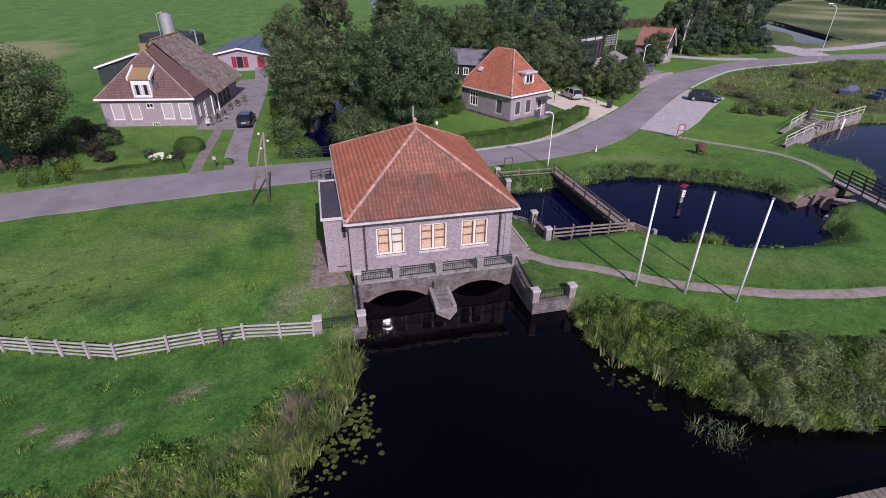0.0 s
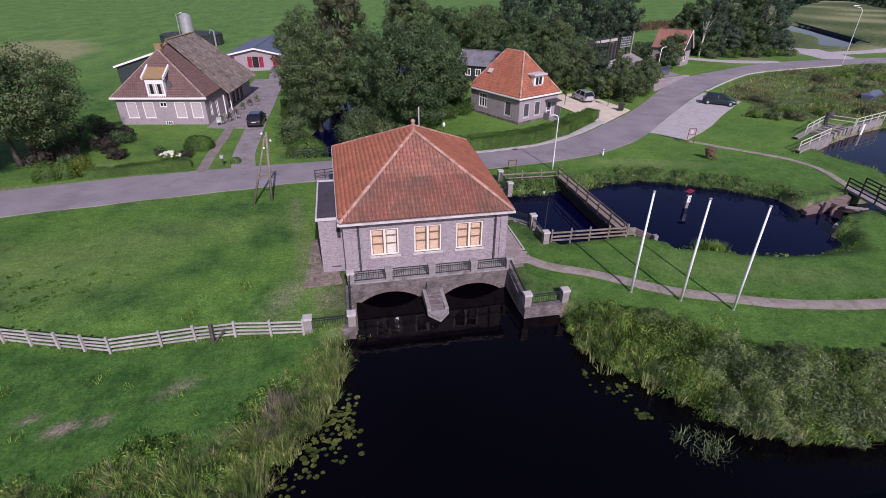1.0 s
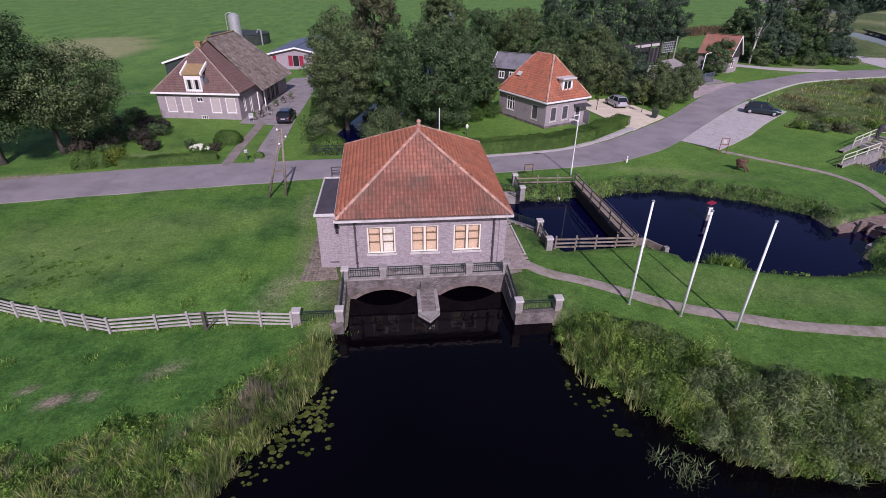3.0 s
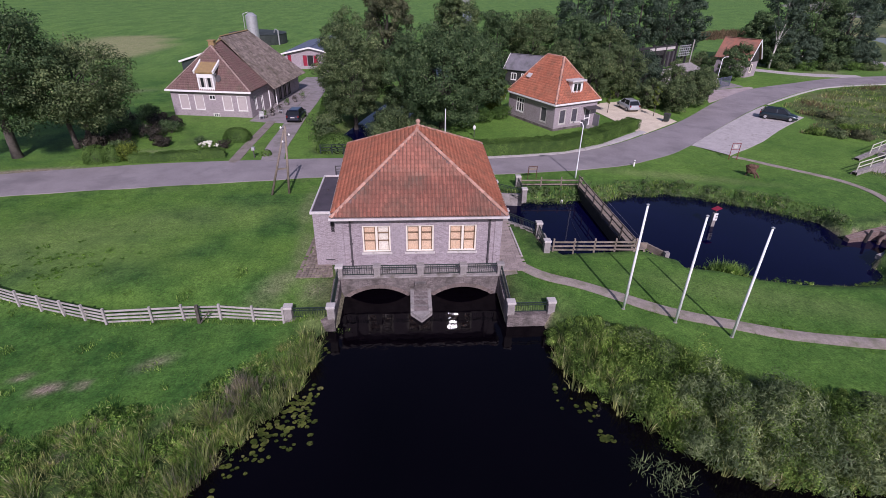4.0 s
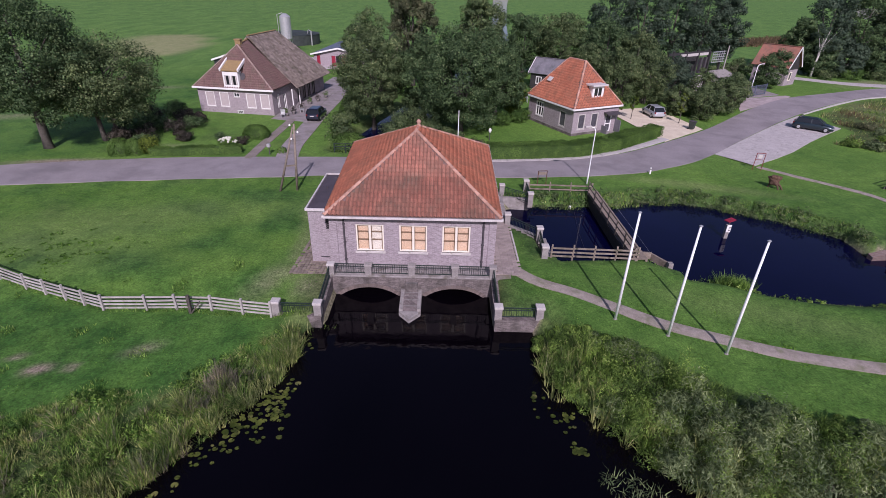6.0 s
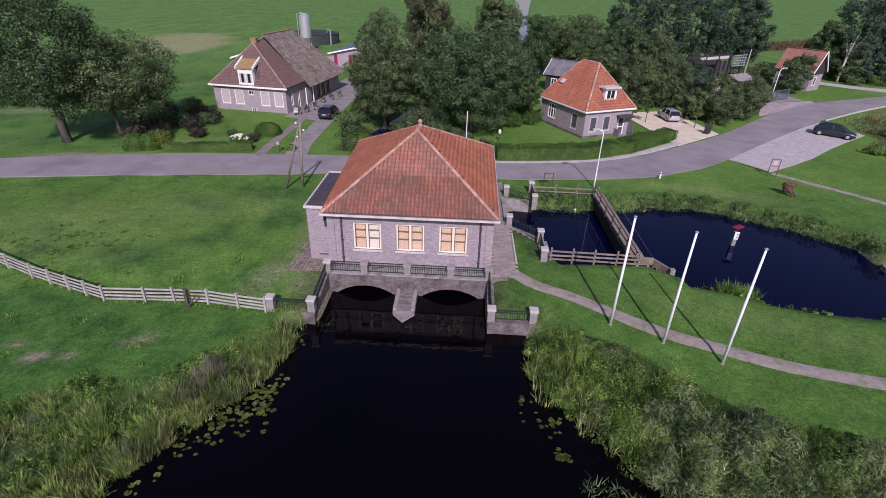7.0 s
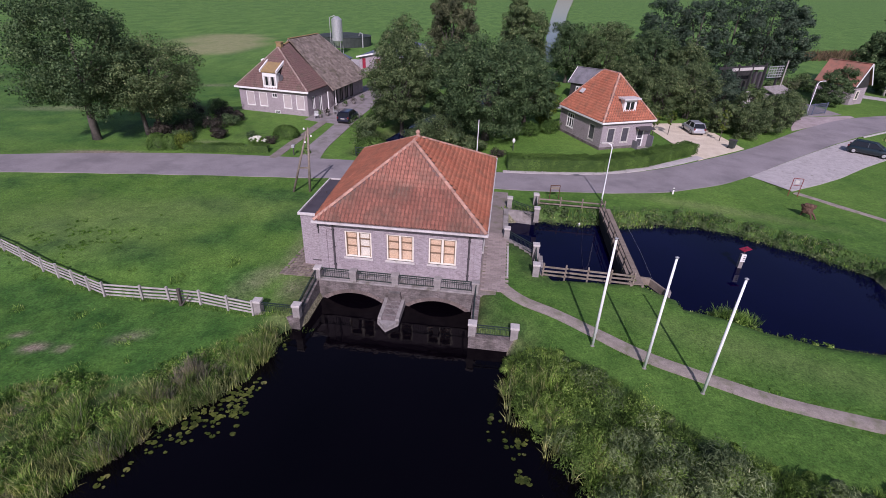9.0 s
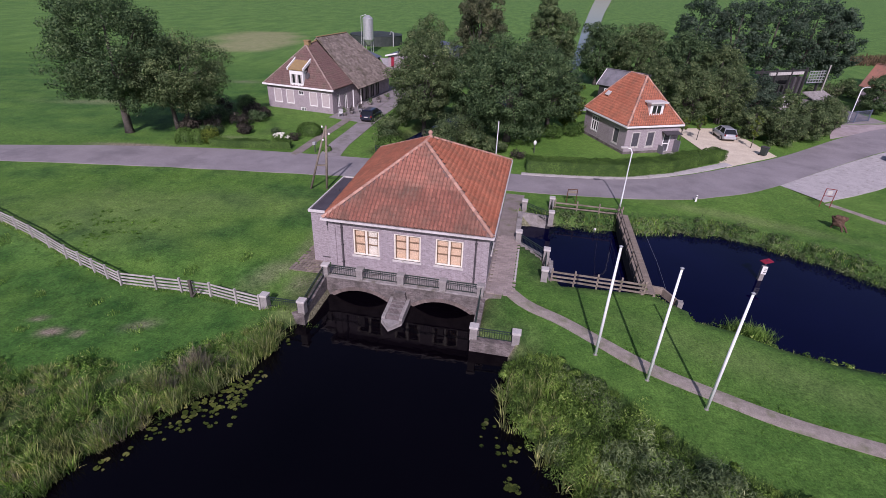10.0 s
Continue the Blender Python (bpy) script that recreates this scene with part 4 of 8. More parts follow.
def tile_slope(parent, p, q, top0, top1, material, singles=0, course=0.31, tile_w=0.235, slope_name="roof_slope", rng=random.Random(3)):
    """Tiles between the eave p-q and the upper line top0-top1, single objects first, the rest joined."""
    p, q, top0, top1 = (Vector(v) for v in (p, q, top0, top1))
    ux = (q - p).normalized()
    mid = (top0 + top1) / 2 - p
    uy = (mid - ux * mid.dot(ux)).normalized()
    nz = ux.cross(uy)
    length = (top0 - p).dot(uy)
    width = (q - p).length
    t0, t1 = (top0 - p).dot(ux), (top1 - p).dot(ux)
    m = Matrix((ux, uy, nz)).transposed().to_4x4()
    rows = int(length / course)
    done = 0
    vs, fs = [], []
    basis = np.array(m.to_3x3())
    for r in range(rows):
        y = r * course
        lo, hi = t0 * y / length, width + (t1 - width) * y / length
        lo2, hi2 = t0 * (y + course) / length, width + (t1 - width) * (y + course) / length
        k0, k1 = math.ceil(max(lo, lo2) / tile_w - 0.2), math.floor(min(hi, hi2) / tile_w + 0.2)
        for k in range(k0, k1):
            o = p + ux * (k * tile_w + rng.uniform(-0.006, 0.006)) + uy * (y + rng.uniform(-0.008, 0.008)) + nz * (0.012 + rng.uniform(0, 0.008))
            if done < singles:
                ob = place(new("tile", TILE_MESH), parent)
                mm = m.copy()
                mm.translation = o
                ob.matrix_local = mm
                done += 1
            else:
                fs += [[i + len(vs) * len(TILE_V) for i in f] for f in TILE_F]
                vs.append(TILE_V @ basis.T + np.array(o))
    if vs:
        me = arrays_mesh("tiles", np.concatenate(vs), np.array(fs), material)
        me.materials.append(M_TILE_SEAM if material in (M_TILE_FRONT, M_TILE_JOINED) else material)
        me.polygons.foreach_set("material_index", np.tile(np.array(TILE_SEAM, dtype=np.int32), len(vs)))
        tagged(place(new("tiles", me), parent), kind="stuff")


def hip_tiles(parent, a, b, material, size=0.34):
    """A row of capping tiles along a hip or ridge, one object each on a shared mesh."""
    a, b = Vector(a), Vector(b)
    d = (b - a).normalized()
    s = d.cross(Vector((0, 0, 1))).normalized()
    u = s.cross(d)
    c = Build()
    n = 6
    pts = []
    for y, r in ((0, 0.135), (size * 1.08, 0.105)):
        for j in range(n + 1):
            t = math.pi * j / n
            pts.append((r * math.cos(t), y, r * 0.8 * math.sin(t)))
    c.add(pts, [(j, j + 1, n + 2 + j, n + 1 + j) for j in range(n)] + [tuple(range(n + 1))])
    me = c.mesh("ridge_tile")
    me.materials.append(material)
    m = Matrix((s, d, u)).transposed().to_4x4()
    for i in range(int((b - a).length / size)):
        ob = place(new("ridge_tile", me), parent)
        mm = m.copy()
        mm.translation = a + d * (i * size) + u * 0.03
        ob.matrix_local = mm


for i in range(4):
    hip_tiles(roof, CORN[i], APEX if i < 2 else PEAK, M_RIDGE)
hip_tiles(roof, APEX, PEAK, M_RIDGE)
b = Build().tube([PEAK + Vector((0, 0, z)) for z in (-0.05, 0.1, 0.16, 0.24, 0.33, 0.42, 0.47)], [0.2, 0.17, 0.08, 0.13, 0.16, 0.11, 0.02], 10)
part("finial", b, M_RIDGE, roof, "clay ball finial", smooth=True)
for x in (-4.1, 4.2):
    b = Build().tube([(x, WY0 - 0.2, EAVE - 0.02), (x, WY0 - 0.1, EAVE - 0.3), (x, WY0 - 0.1, 0.1)], 0.055, 8)
    for z in (0.6, 1.8, 3.0):
        b.box(x - 0.08, WY0 - 0.13, z, x + 0.08, WY0, z + 0.04)
    part("downpipe", b, M_PIPE, station, "dark downpipe")

b = Build().slab([(-5.02, 3.0, EAVE + 0.26), (-5.02, 7.9, EAVE + 0.26), (-4.62, 7.9, EAVE + 0.56), (-4.62, 3.0, EAVE + 0.56)][::-1], 0.03)
part("flashing", b, M_LEAD, station_roof, "blue-grey lead flashing above the annexe")

# flat-roofed annexe
AX0, AX1, AY0, AY1, AZ = -6.35, -WX, 2.1, 8.0, 3.5
b = Build()
b.wall((AX0, AY0), (AX1, AY0), -0.2, AZ, 0.25, [(1.05, 1.22, 2.3, 3.0)])
b.wall((AX0, AY1), (AX0, AY0), -0.2, AZ, 0.25)
b.wall((AX1, AY1), (AX0, AY1), -0.2, AZ, 0.25)
part("annexe_wall", b, M_BRICK, station, "brick annexe walls")
part("annexe_roof", Build().box(AX0 - 0.02, AY0 - 0.02, AZ, AX1 - 0.02, AY1 + 0.02, AZ + 0.1), M_BITUMEN, station, "dark bitumen flat roof")
b = Build()
b.box(AX0 - 0.12, AY0 - 0.12, AZ + 0.03, AX1 - 0.02, AY0 - 0.02, AZ + 0.2).box(AX0 - 0.12, AY1 + 0.02, AZ + 0.03, AX1 - 0.02, AY1 + 0.12, AZ + 0.2)
b.box(AX0 - 0.12, AY0 - 0.02, AZ + 0.03, AX0 - 0.02, AY1 + 0.02, AZ + 0.2)
part("annexe_fascia", b, M_GUTTER, station, "pale grey fascia", soft=0.012)
part("annexe_slit_window", Build().box(AX0 + 1.05, AY0 + 0.1, 2.3, AX0 + 1.22, AY0 + 0.12, 3.0), M_DARK, station)
b = Build()
for i in range(5):
    b.box(AX0 + 1.03, AY0 - 0.03, 2.33 + i * 0.14, AX0 + 1.24, AY0 + 0.02, 2.40 + i * 0.14)
part("vent_grille", b, M_PIPE, station)
part("plinth_vent", Build().box(AX0 + 0.55, AY0 - 0.02, 0.35, AX0 + 1.1, AY0 + 0.02, 0.42), M_PIPE, station)
b = Build().tube([(AX0 + 0.5, 5.5, AZ + 0.05), (AX0 + 0.5, 5.5, AZ + 0.25)], 0.05, 8)
part("roof_vent", b, M_PIPE, station)

# ---- quay with two arches ----
quay = thing("quay_wall", Matrix(), "old brick quay with two arched culverts under the pumping station", "quay wall")
TOP = 0.28


def arch_wall(x0, x1, y0, y1, z0, z1, arches, n=14):
    """A wall along x with segmental arches (centre, half width, springing, crown)."""
    b = Build()
    xs = {x0, x1}
    for c, hw, zs, zc in arches:
        xs |= {c - hw + 2 * hw * i / n for i in range(n + 1)}
    xs = sorted(xs)

    def under(x):
        for c, hw, zs, zc in arches:
            if abs(x - c) <= hw + 1e-6:
                r = (hw * hw + (zc - zs) ** 2) / (2 * (zc - zs))
                return zc - r + math.sqrt(max(r * r - (x - c) ** 2, 0))
        return None
    for a, c in zip(xs, xs[1:]):
        mid = under((a + c) / 2)
        l, r = (under(a), under(c)) if mid is not None else (z0, z0)
        b.add([(a, y0, l), (c, y0, r), (c, y0, z1), (a, y0, z1), (a, y1, l), (c, y1, r), (c, y1, z1), (a, y1, z1)],
              [(0, 1, 2, 3), (7, 6, 5, 4), (3, 2, 6, 7), (4, 5, 1, 0)])
    for c, hw, zs, zc in arches:
        for s in (-1, 1):
            x = c + s * hw
            b.add([(x, y0, z0), (x, y1, z0), (x, y1, zs), (x, y0, zs)], [(0, 1, 2, 3)])
    return b


M_RING = surface("arch_brick", (0.13, 0.10, 0.09), (0.20, 0.16, 0.145), 3, 30, 0.9, 0.4, island=0.2, stain=(0.12, 0.1, 0.08), stain_scale=1.5)
ARCHES = [(-2.52, 1.78, -1.06, -0.44), (2.55, 1.78, -1.06, -0.44)]
part("arch_wall", arch_wall(-4.75, 4.75, 0.0, 0.5, -1.8, TOP, ARCHES), M_BRICK_DARK, quay, "dark weathered brickwork with arches")
for c, hw, zs, zc in ARCHES:
    ring = Build()
    r = (hw * hw + (zc - zs) ** 2) / (2 * (zc - zs))
    half = math.asin(hw / r)
    n = 27
    for i in range(n):
        a0, a1 = -half + 2 * half * (i + 0.08) / n, -half + 2 * half * (i + 0.92) / n
        pts = [(c + rr * math.sin(a), y, zc - r + rr * math.cos(a)) for y in (-0.035, 0.2) for a, rr in ((a0, r), (a1, r), (a1, r + 0.24), (a0, r + 0.24))]
        ring.add(pts, [(0, 1, 2, 3), (7, 6, 5, 4), (0, 4, 5, 1), (1, 5, 6, 2), (2, 6, 7, 3), (3, 7, 4, 0)])
    part("arch_ring", ring, M_RING, quay, "brick voussoir ring of the arch")
b = Build()
b.box(-4.9, 0.5, TOP - 0.3, 4.9, WY0 - 0.02, TOP - 0.02)
part("walkway", b, M_CONCRETE, quay, "concrete walkway before the windows")
b = Build()
b.box(-4.75, -0.06, TOP, 4.75, 0.32, TOP + 0.1)
part("coping", b, M_CONCRETE, quay, "concrete coping", soft=0.02)
b = Build().box(-4.7, 4.5, -2.2, 4.7, 4.6, TOP - 0.3)
b.box(-0.75, 0.5, -2.0, 0.75, 4.5, TOP - 0.3)
part("culvert_back", b, M_BRICK_DARK, quay, "dark culvert inside")
for s in (-1, 1):
    b = Build()
    # sloping wing wall along the canal side
    b.profile([(0.0, -2.0), (0.0, TOP), (-3.0, -0.22), (-3.3, -0.22), (-3.3, -2.0)], min(s * 4.7, s * 5.1), max(s * 4.7, s * 5.1))
    part("wing_wall", b, M_BRICK_DARK, quay, "brick wing wall with sloping top")
    b = Build().box(min(s * 5.1, s * 7.25), -3.3, -2.0, max(s * 5.1, s * 7.25), -2.9, -0.22)
    part("return_wall", b, M_BRICK_DARK, quay, "low brick return wall", soft=0.02)
# cutwater between the arches
pier = Build()
pier.prism([(-0.62, 0.02), (-0.62, -2.05), (0, -2.75), (0.62, -2.05), (0.62, 0.02)], -2.0, -0.92)
part("cutwater", pier, M_CONCRETE, quay, "pointed concrete cutwater pier", soft=0.03)
pier = Build()
for s in (-1, 1):
    pier.profile([(0.0, -0.92), (0.0, -0.5), (-1.9, -0.62), (-2.05, -0.92)], min(s * 0.4, s * 0.62), max(s * 0.4, s * 0.62))
pier.prism([(-0.62, -1.98), (0.0, -2.72), (0.62, -1.98)], -0.92, -0.72)
part("cutwater_kerb", pier, M_CONCRETE, quay, "raised concrete kerbs of the pier", soft=0.02)
part("cutwater_ramp", Build().profile([(-0.05, -0.95), (-0.05, -0.25), (-0.35, -0.45), (-0.9, -0.6), (-1.95, -0.74), (-1.95, -0.95)], -0.4, 0.4), M_BRICK_DARK, quay, "sloping brick back of the pier")
part("buttress", Build().box(-0.36, -0.3, -0.9, 0.36, 0.0, 0.0), M_BRICK_DARK, quay, soft=0.03)


def pillar(parent, x, y, z0, z1, w=0.4, cap=M_CAP, turn=0.0):
    p = place(new("pillar"), parent)
    p.matrix_local = pose(x, y, z0, 0, 0, turn)
    h = z1 - z0
    part("shaft", Build().box(-w / 2, -w / 2, 0, w / 2, w / 2, h - 0.14), M_CONCRETE, p, soft=0.015)
    part("cap", Build().box(-w / 2 - 0.04, -w / 2 - 0.04, h - 0.14, w / 2 + 0.04, w / 2 + 0.04, h), cap, p, "pale stone cap", soft=0.025)
    return p


def iron_rail(parent, a, b, h, n=None, low=0.1):
    """An iron railing between two points at its foot: two rails and upright bars."""
    a, b = Vector(a), Vector(b)
    r = place(new("railing"), parent)
    up = Vector((0, 0, 1))
    part("rail", Build().beam(a + up * h, b + up * h, 0.05, 0.04), M_IRON, r)
    part("rail", Build().beam(a + up * (h - 0.14), b + up * (h - 0.14), 0.03, 0.03), M_IRON, r)
    part("rail", Build().beam(a + up * low, b + up * low, 0.04, 0.03), M_IRON, r)
    length = (b - a).length
    n = n or max(3, int(length / 0.13))
    bar = Build().tube([(0, 0, low), (0, 0, h)], 0.012, 5).mesh("bar")
    bar.materials.append(M_IRON)
    for i in range(1, n):
        q = place(new("bar", bar), r)
        q.location = a + (b - a) * (i / n)
    return r


balustrade = thing("balustrade", Matrix(), "concrete pillars with dark iron railings along the quay", "balustrade")
PX = [-4.75, -2.55, 0.0, 2.55, 4.78]
for x in PX:
    pillar(balustrade, x, 0.12, TOP + 0.02, 1.12, 0.38, M_CAP if x < -4 else M_CONCRETE)
for x0, x1 in zip(PX, PX[1:]):
    iron_rail(balustrade, (x0 + 0.19, 0.12, TOP + 0.1), (x1 - 0.19, 0.12, TOP + 0.1), 0.68)
for s in (-1, 1):
    pillar(balustrade, s * 4.86, -3.08, -0.3, 0.6, 0.4)
    pillar(balustrade, s * 7.1, -3.08, -0.3 if s > 0 else -0.75, 0.62, 0.4)
    iron_rail(balustrade, (s * 4.82, -0.1, TOP), (s * 4.86, -2.88, -0.22), 0.72)
    iron_rail(balustrade, (s * 5.06, -3.08, -0.22), (s * 6.9, -3.08, -0.22), 0.66)


# ---- farmhouse ----


def simple_window(parent, m, w, h, fill, frame_mat=None, bars=(), name="window", sill=True, k=0.08):
    win = place(new(name), parent)
    win.matrix_local = m
    f = Build()
    f.box(0, -0.03, 0, k, 0.08, h).box(w - k, -0.03, 0, w, 0.08, h).box(k, -0.03, 0, w - k, 0.08, k).box(k, -0.03, h - k, w - k, 0.08, h)
    for way, v in bars:
        if way == "v":
            f.box(v * w - 0.4 * k, -0.02, k, v * w + 0.4 * k, 0.07, h - k)
        else:
            f.box(k, -0.018, v * h - 0.4 * k, w - k, 0.068, v * h + 0.4 * k)
    part("frame", f, frame_mat or M_WHITE, win, "white painted frame")
    part("pane", Build().box(k, 0.03, k, w - k, 0.05, h - k), fill, win)
    if sill:
        part("sill", Build().box(-0.05, -0.08, -0.07, w + 0.05, 0.06, 0), M_CAP, win)
    return win


M_FELT = surface("grey_roofing_felt", (0.14, 0.135, 0.15), (0.2, 0.19, 0.21), 1.2, 24, 0.85, 0.3, stain=(0.1, 0.1, 0.1), stain_scale=0.8)
M_GREENBOARD = surface("dark_green_boards", (0.022, 0.032, 0.030), (0.04, 0.052, 0.05), 2, 30, 0.8, 0.3)
M_WINDOW_GREY = surface("curtained_window", (0.07, 0.066, 0.078), (0.10, 0.095, 0.11), 1.5, 20, 0.25, 0.02, spec=0.6)
M_WINDOW_DARK = car_paint("dark_window", (0.02, 0.022, 0.025))
HG = -0.35
farm = thing("farmhouse", Matrix.Translation((-30.35, 41.2, HG - 0.12)) @ pose(0, 0, 0, 0, 0, -8.2), "long brick farmhouse with brown tiled and weathered roof, white dormer", "house")
FW, FD, FE = 10.2, 18.0, 3.27
b = Build()
FRONT = [(1.0, 2.25), (2.95, 4.2), (6.6, 7.85), (8.5, 9.75)]
b.wall((0, 0), (FW, 0), -0.1, FE, 0.3, [(a, c, 0.9, 2.75) for a, c in FRONT] + [(4.95, 5.75, 2.2, 2.75), (5.1, 5.95, 0.05, 0.55)])
b.wall((FW, 0), (FW, FD), -0.1, FE, 0.3, [(1.2, 2.0, 0.8, 2.5), (3.1, 4.0, 0, 2.2), (7.6, 8.8, 0, 2.3), (9.4, 10.6, 0.3, 2.2), (11.2, 12.4, 0.3, 2.2), (13.0, 14.2, 0.3, 2.2)])
b.wall((FW, FD), (0, FD), -0.1, FE, 0.3)
b.wall((0, FD), (0, 0), -0.1, FE, 0.3)
part("wall", b, M_BRICK_HOUSE, farm, "grey-brown brick walls")
for a, c in FRONT:
    simple_window(farm, pose(a, 0.06, 0.9), c - a, 1.85, M_SHUTTER, name="shuttered_window")
simple_window(farm, pose(4.95, 0.06, 2.2), 0.8, 0.55, M_WINDOW_DARK, bars=[("v", 0.5)])
simple_window(farm, pose(5.1, 0.06, 0.05), 0.85, 0.5, M_WINDOW_DARK, bars=[("v", 0.33), ("v", 0.67)], sill=False)
part("date_stone", Build().box(5.05, -0.03, 1.25, 5.75, 0.02, 1.75), M_BRICK_HOUSE, farm)
for y0, y1, z0, z1 in [(1.2, 2.0, 0.8, 2.5), (3.1, 4.0, 0, 2.2), (7.6, 8.8, 0, 2.3), (9.4, 10.6, 0.3, 2.2), (11.2, 12.4, 0.3, 2.2), (13.0, 14.2, 0.3, 2.2)]:
    simple_window(farm, pose(FW - 0.06, y0, z0, 0, 0, 90), y1 - y0, z1 - z0, M_WINDOW_DARK, M_WHITE if y0 < 5 else M_WOOD_DARK, [("v", 0.5)], "side_window" if z0 else "side_door", sill=False)
RX, RZ, RY0, RSPLIT, RYE, RS = FW / 2, 8.2, 2.6, 5.3, 14.0, 8.6
roof = place(new("roof"), farm)
roof["label"] = "steep roof, brown tiles in front, weathered thatch behind"
e = FE + 0.05
b = Build()
b.slab([(-0.3, -0.3, e), (FW + 0.3, -0.3, e), (RX, RY0, RZ)], 0.12)
b.slab([(FW + 0.3, -0.3, e), (FW + 0.3, RSPLIT, e), (RX, RSPLIT, RS), (RX, RY0, RZ)], 0.12)
b.slab([(-0.3, RSPLIT, e), (-0.3, -0.3, e), (RX, RY0, RZ), (RX, RSPLIT, RS)], 0.12)
part("tile_bed", b, M_TILE_BROWN, roof)
tile_slope(roof, (-0.3, -0.3, e), (FW + 0.3, -0.3, e), (RX, RY0, RZ), (RX, RY0, RZ), M_TILE_BROWN)
tile_slope(roof, (FW + 0.3, -0.3, e), (FW + 0.3, RSPLIT, e), (RX, RY0, RZ), (RX, RSPLIT, RS), M_TILE_BROWN)
# weathered back roof in overlapping courses
b = Build()
zo = 0.8
for s, x1 in ((1, FW + 1.2), (-1, -1.0)):
    n = 30
    for i in range(n):
        t0, t1 = i / n, (i + 1.25) / n
        t1 = min(t1, 1)
        lo, hi = Vector((x1, 0, 2.65)), Vector((RX, 0, RZ + zo))
        p0, p1 = lo.lerp(hi, t0), lo.lerp(hi, t1)
        k = 22
        for j in range(k):
            ye = FD + 0.4 + (RYE - FD - 0.4) * (t0 + t1) / 2
            y0, y1 = RSPLIT + (ye - RSPLIT) * j / k, RSPLIT + (ye - RSPLIT) * (j + 0.98) / k
            up = random.uniform(0.015, 0.05)
            q = [(p0.x, y0, p0.z + up), (p0.x, y1, p0.z + up), (p1.x, y1, p1.z), (p1.x, y0, p1.z)]
            b.slab(q if s > 0 else q[::-1], 0.12)
part("thatch", b, M_THATCH, roof, "grey-brown weathered thatch")
b = Build().slab([(FW + 1.1, FD + 0.4, 2.7), (-1.0, FD + 0.4, 2.7), (RX, RYE, RZ + zo)], 0.14)
part("back_hip", b, M_THATCH, roof, "weathered thatch back hip")
hip_tiles(roof, (-0.3, -0.3, e), (RX, RY0, RZ), M_HIP)
hip_tiles(roof, (FW + 0.3, -0.3, e), (RX, RY0, RZ), M_HIP)
hip_tiles(roof, (RX, RY0, RZ), (RX, RSPLIT, RS), M_MOSS)
hip_tiles(roof, (RX, RSPLIT, RZ + zo), (RX, RYE, RZ + zo), M_MOSS)
part("gutter", Build().box(-0.42, -0.46, e - 0.16, FW + 0.42, -0.27, e + 0.06), M_WHITE, farm, "white painted eaves gutter", soft=0.02)
b = Build().box(RX - 0.36, RY0 + 0.1, RZ - 0.6, RX + 0.36, RY0 + 0.7, RZ + 0.55).box(RX - 0.43, RY0 + 0.03, RZ + 0.55, RX + 0.43, RY0 + 0.77, RZ + 0.68)
part("chimney", b, M_MOSS, roof, "moss-grown brick chimney", soft=0.02)
dormer = place(new("dormer"), farm)
dormer.matrix_local = pose(RX - 1.05, -0.3, FE + 0.1) @ Matrix.Diagonal((0.86, 0.8, 1.12, 1))
b = Build().box(0, 0, 0, 0.12, 2.4, 1.75).box(2.28, 0, 0, 2.4, 2.4, 1.75).box(0.12, 0, 0, 2.28, 0.1, 0.35).box(0.12, 0, 1.35, 2.28, 0.1, 1.75).box(1.13, 0, 0.35, 1.27, 0.1, 1.35).box(0.12, 0, 0.35, 0.22, 0.1, 1.35).box(2.18, 0, 0.35, 2.28, 0.1, 1.35)
part("front", b, M_WHITE, dormer, "white boarded front", soft=0.01)
for x in (0.22, 1.27):
    part("pane", Build().box(x, 0.05, 0.35, x + 0.91, 0.07, 1.35), M_WINDOW_DARK, dormer)
    for x2 in (x + 0.02, x + 0.66):
        part("curtain", Build().box(x2, 0.03, 0.37, x2 + 0.22, 0.045, 1.33), M_CAP, dormer)
part("side", Build().box(0.02, 0.1, 0.0, 2.38, 2.3, 1.7), M_DARK, dormer)
b = Build().slab([(-0.12, -0.15, 1.95), (2.52, -0.15, 1.95), (2.52, 2.6, 2.9), (-0.12, 2.6, 2.9)], 0.15)
part("roof_sheet", b, M_MOSS, dormer, "yellow moss-grown dormer roof")
for x in (-0.3, 2.5):
    b = Build().slab([(x, -0.25, 2.08), (x + 0.22, -0.25, 2.08), (x + 0.22, 2.7, 3.1), (x, 2.7, 3.1)], 0.28)
    part("barge_board", b, M_WHITE, dormer, "white barge board")
b = Build().tube([(2.75, 1.0, 1.1), (2.75, 0.75, 1.25)], [0.05, 0.42], 14)
part("satellite_dish", b, M_PIPE, dormer, "dark satellite dish")
for y in (4.6, 6.9):
    part("porch_post", Build().box(FW + 0.55, y, -0.1, FW + 0.67, y + 0.12, 2.6), M_WHITE, farm)

# ---- cottage ----
cottage = thing("cottage", Matrix.Translation((16.9, 33.5, HG - 0.05)) @ pose(0, 0, 0, 0, 0, 26.5), "small brick cottage with orange tiled hipped roof", "house")
CW, CD, CE = 6.9, 9.0, 3.2
b = Build()
b.wall((0, 0), (CW, 0), -0.1, CE, 0.3, [(0.75, 1.85, 0.75, 2.55), (2.7, 3.8, 0.75, 2.55), (5.0, 6.0, 0, 2.3)])
b.wall((CW, 0), (CW, CD), -0.1, CE, 0.3)
b.wall((CW, CD), (0, CD), -0.1, CE, 0.3)
b.wall((0, CD), (0, 0), -0.1, CE, 0.3, [(1.6, 3.2, 1.0, 2.8), (6.4, 7.6, 0.75, 2.6)])
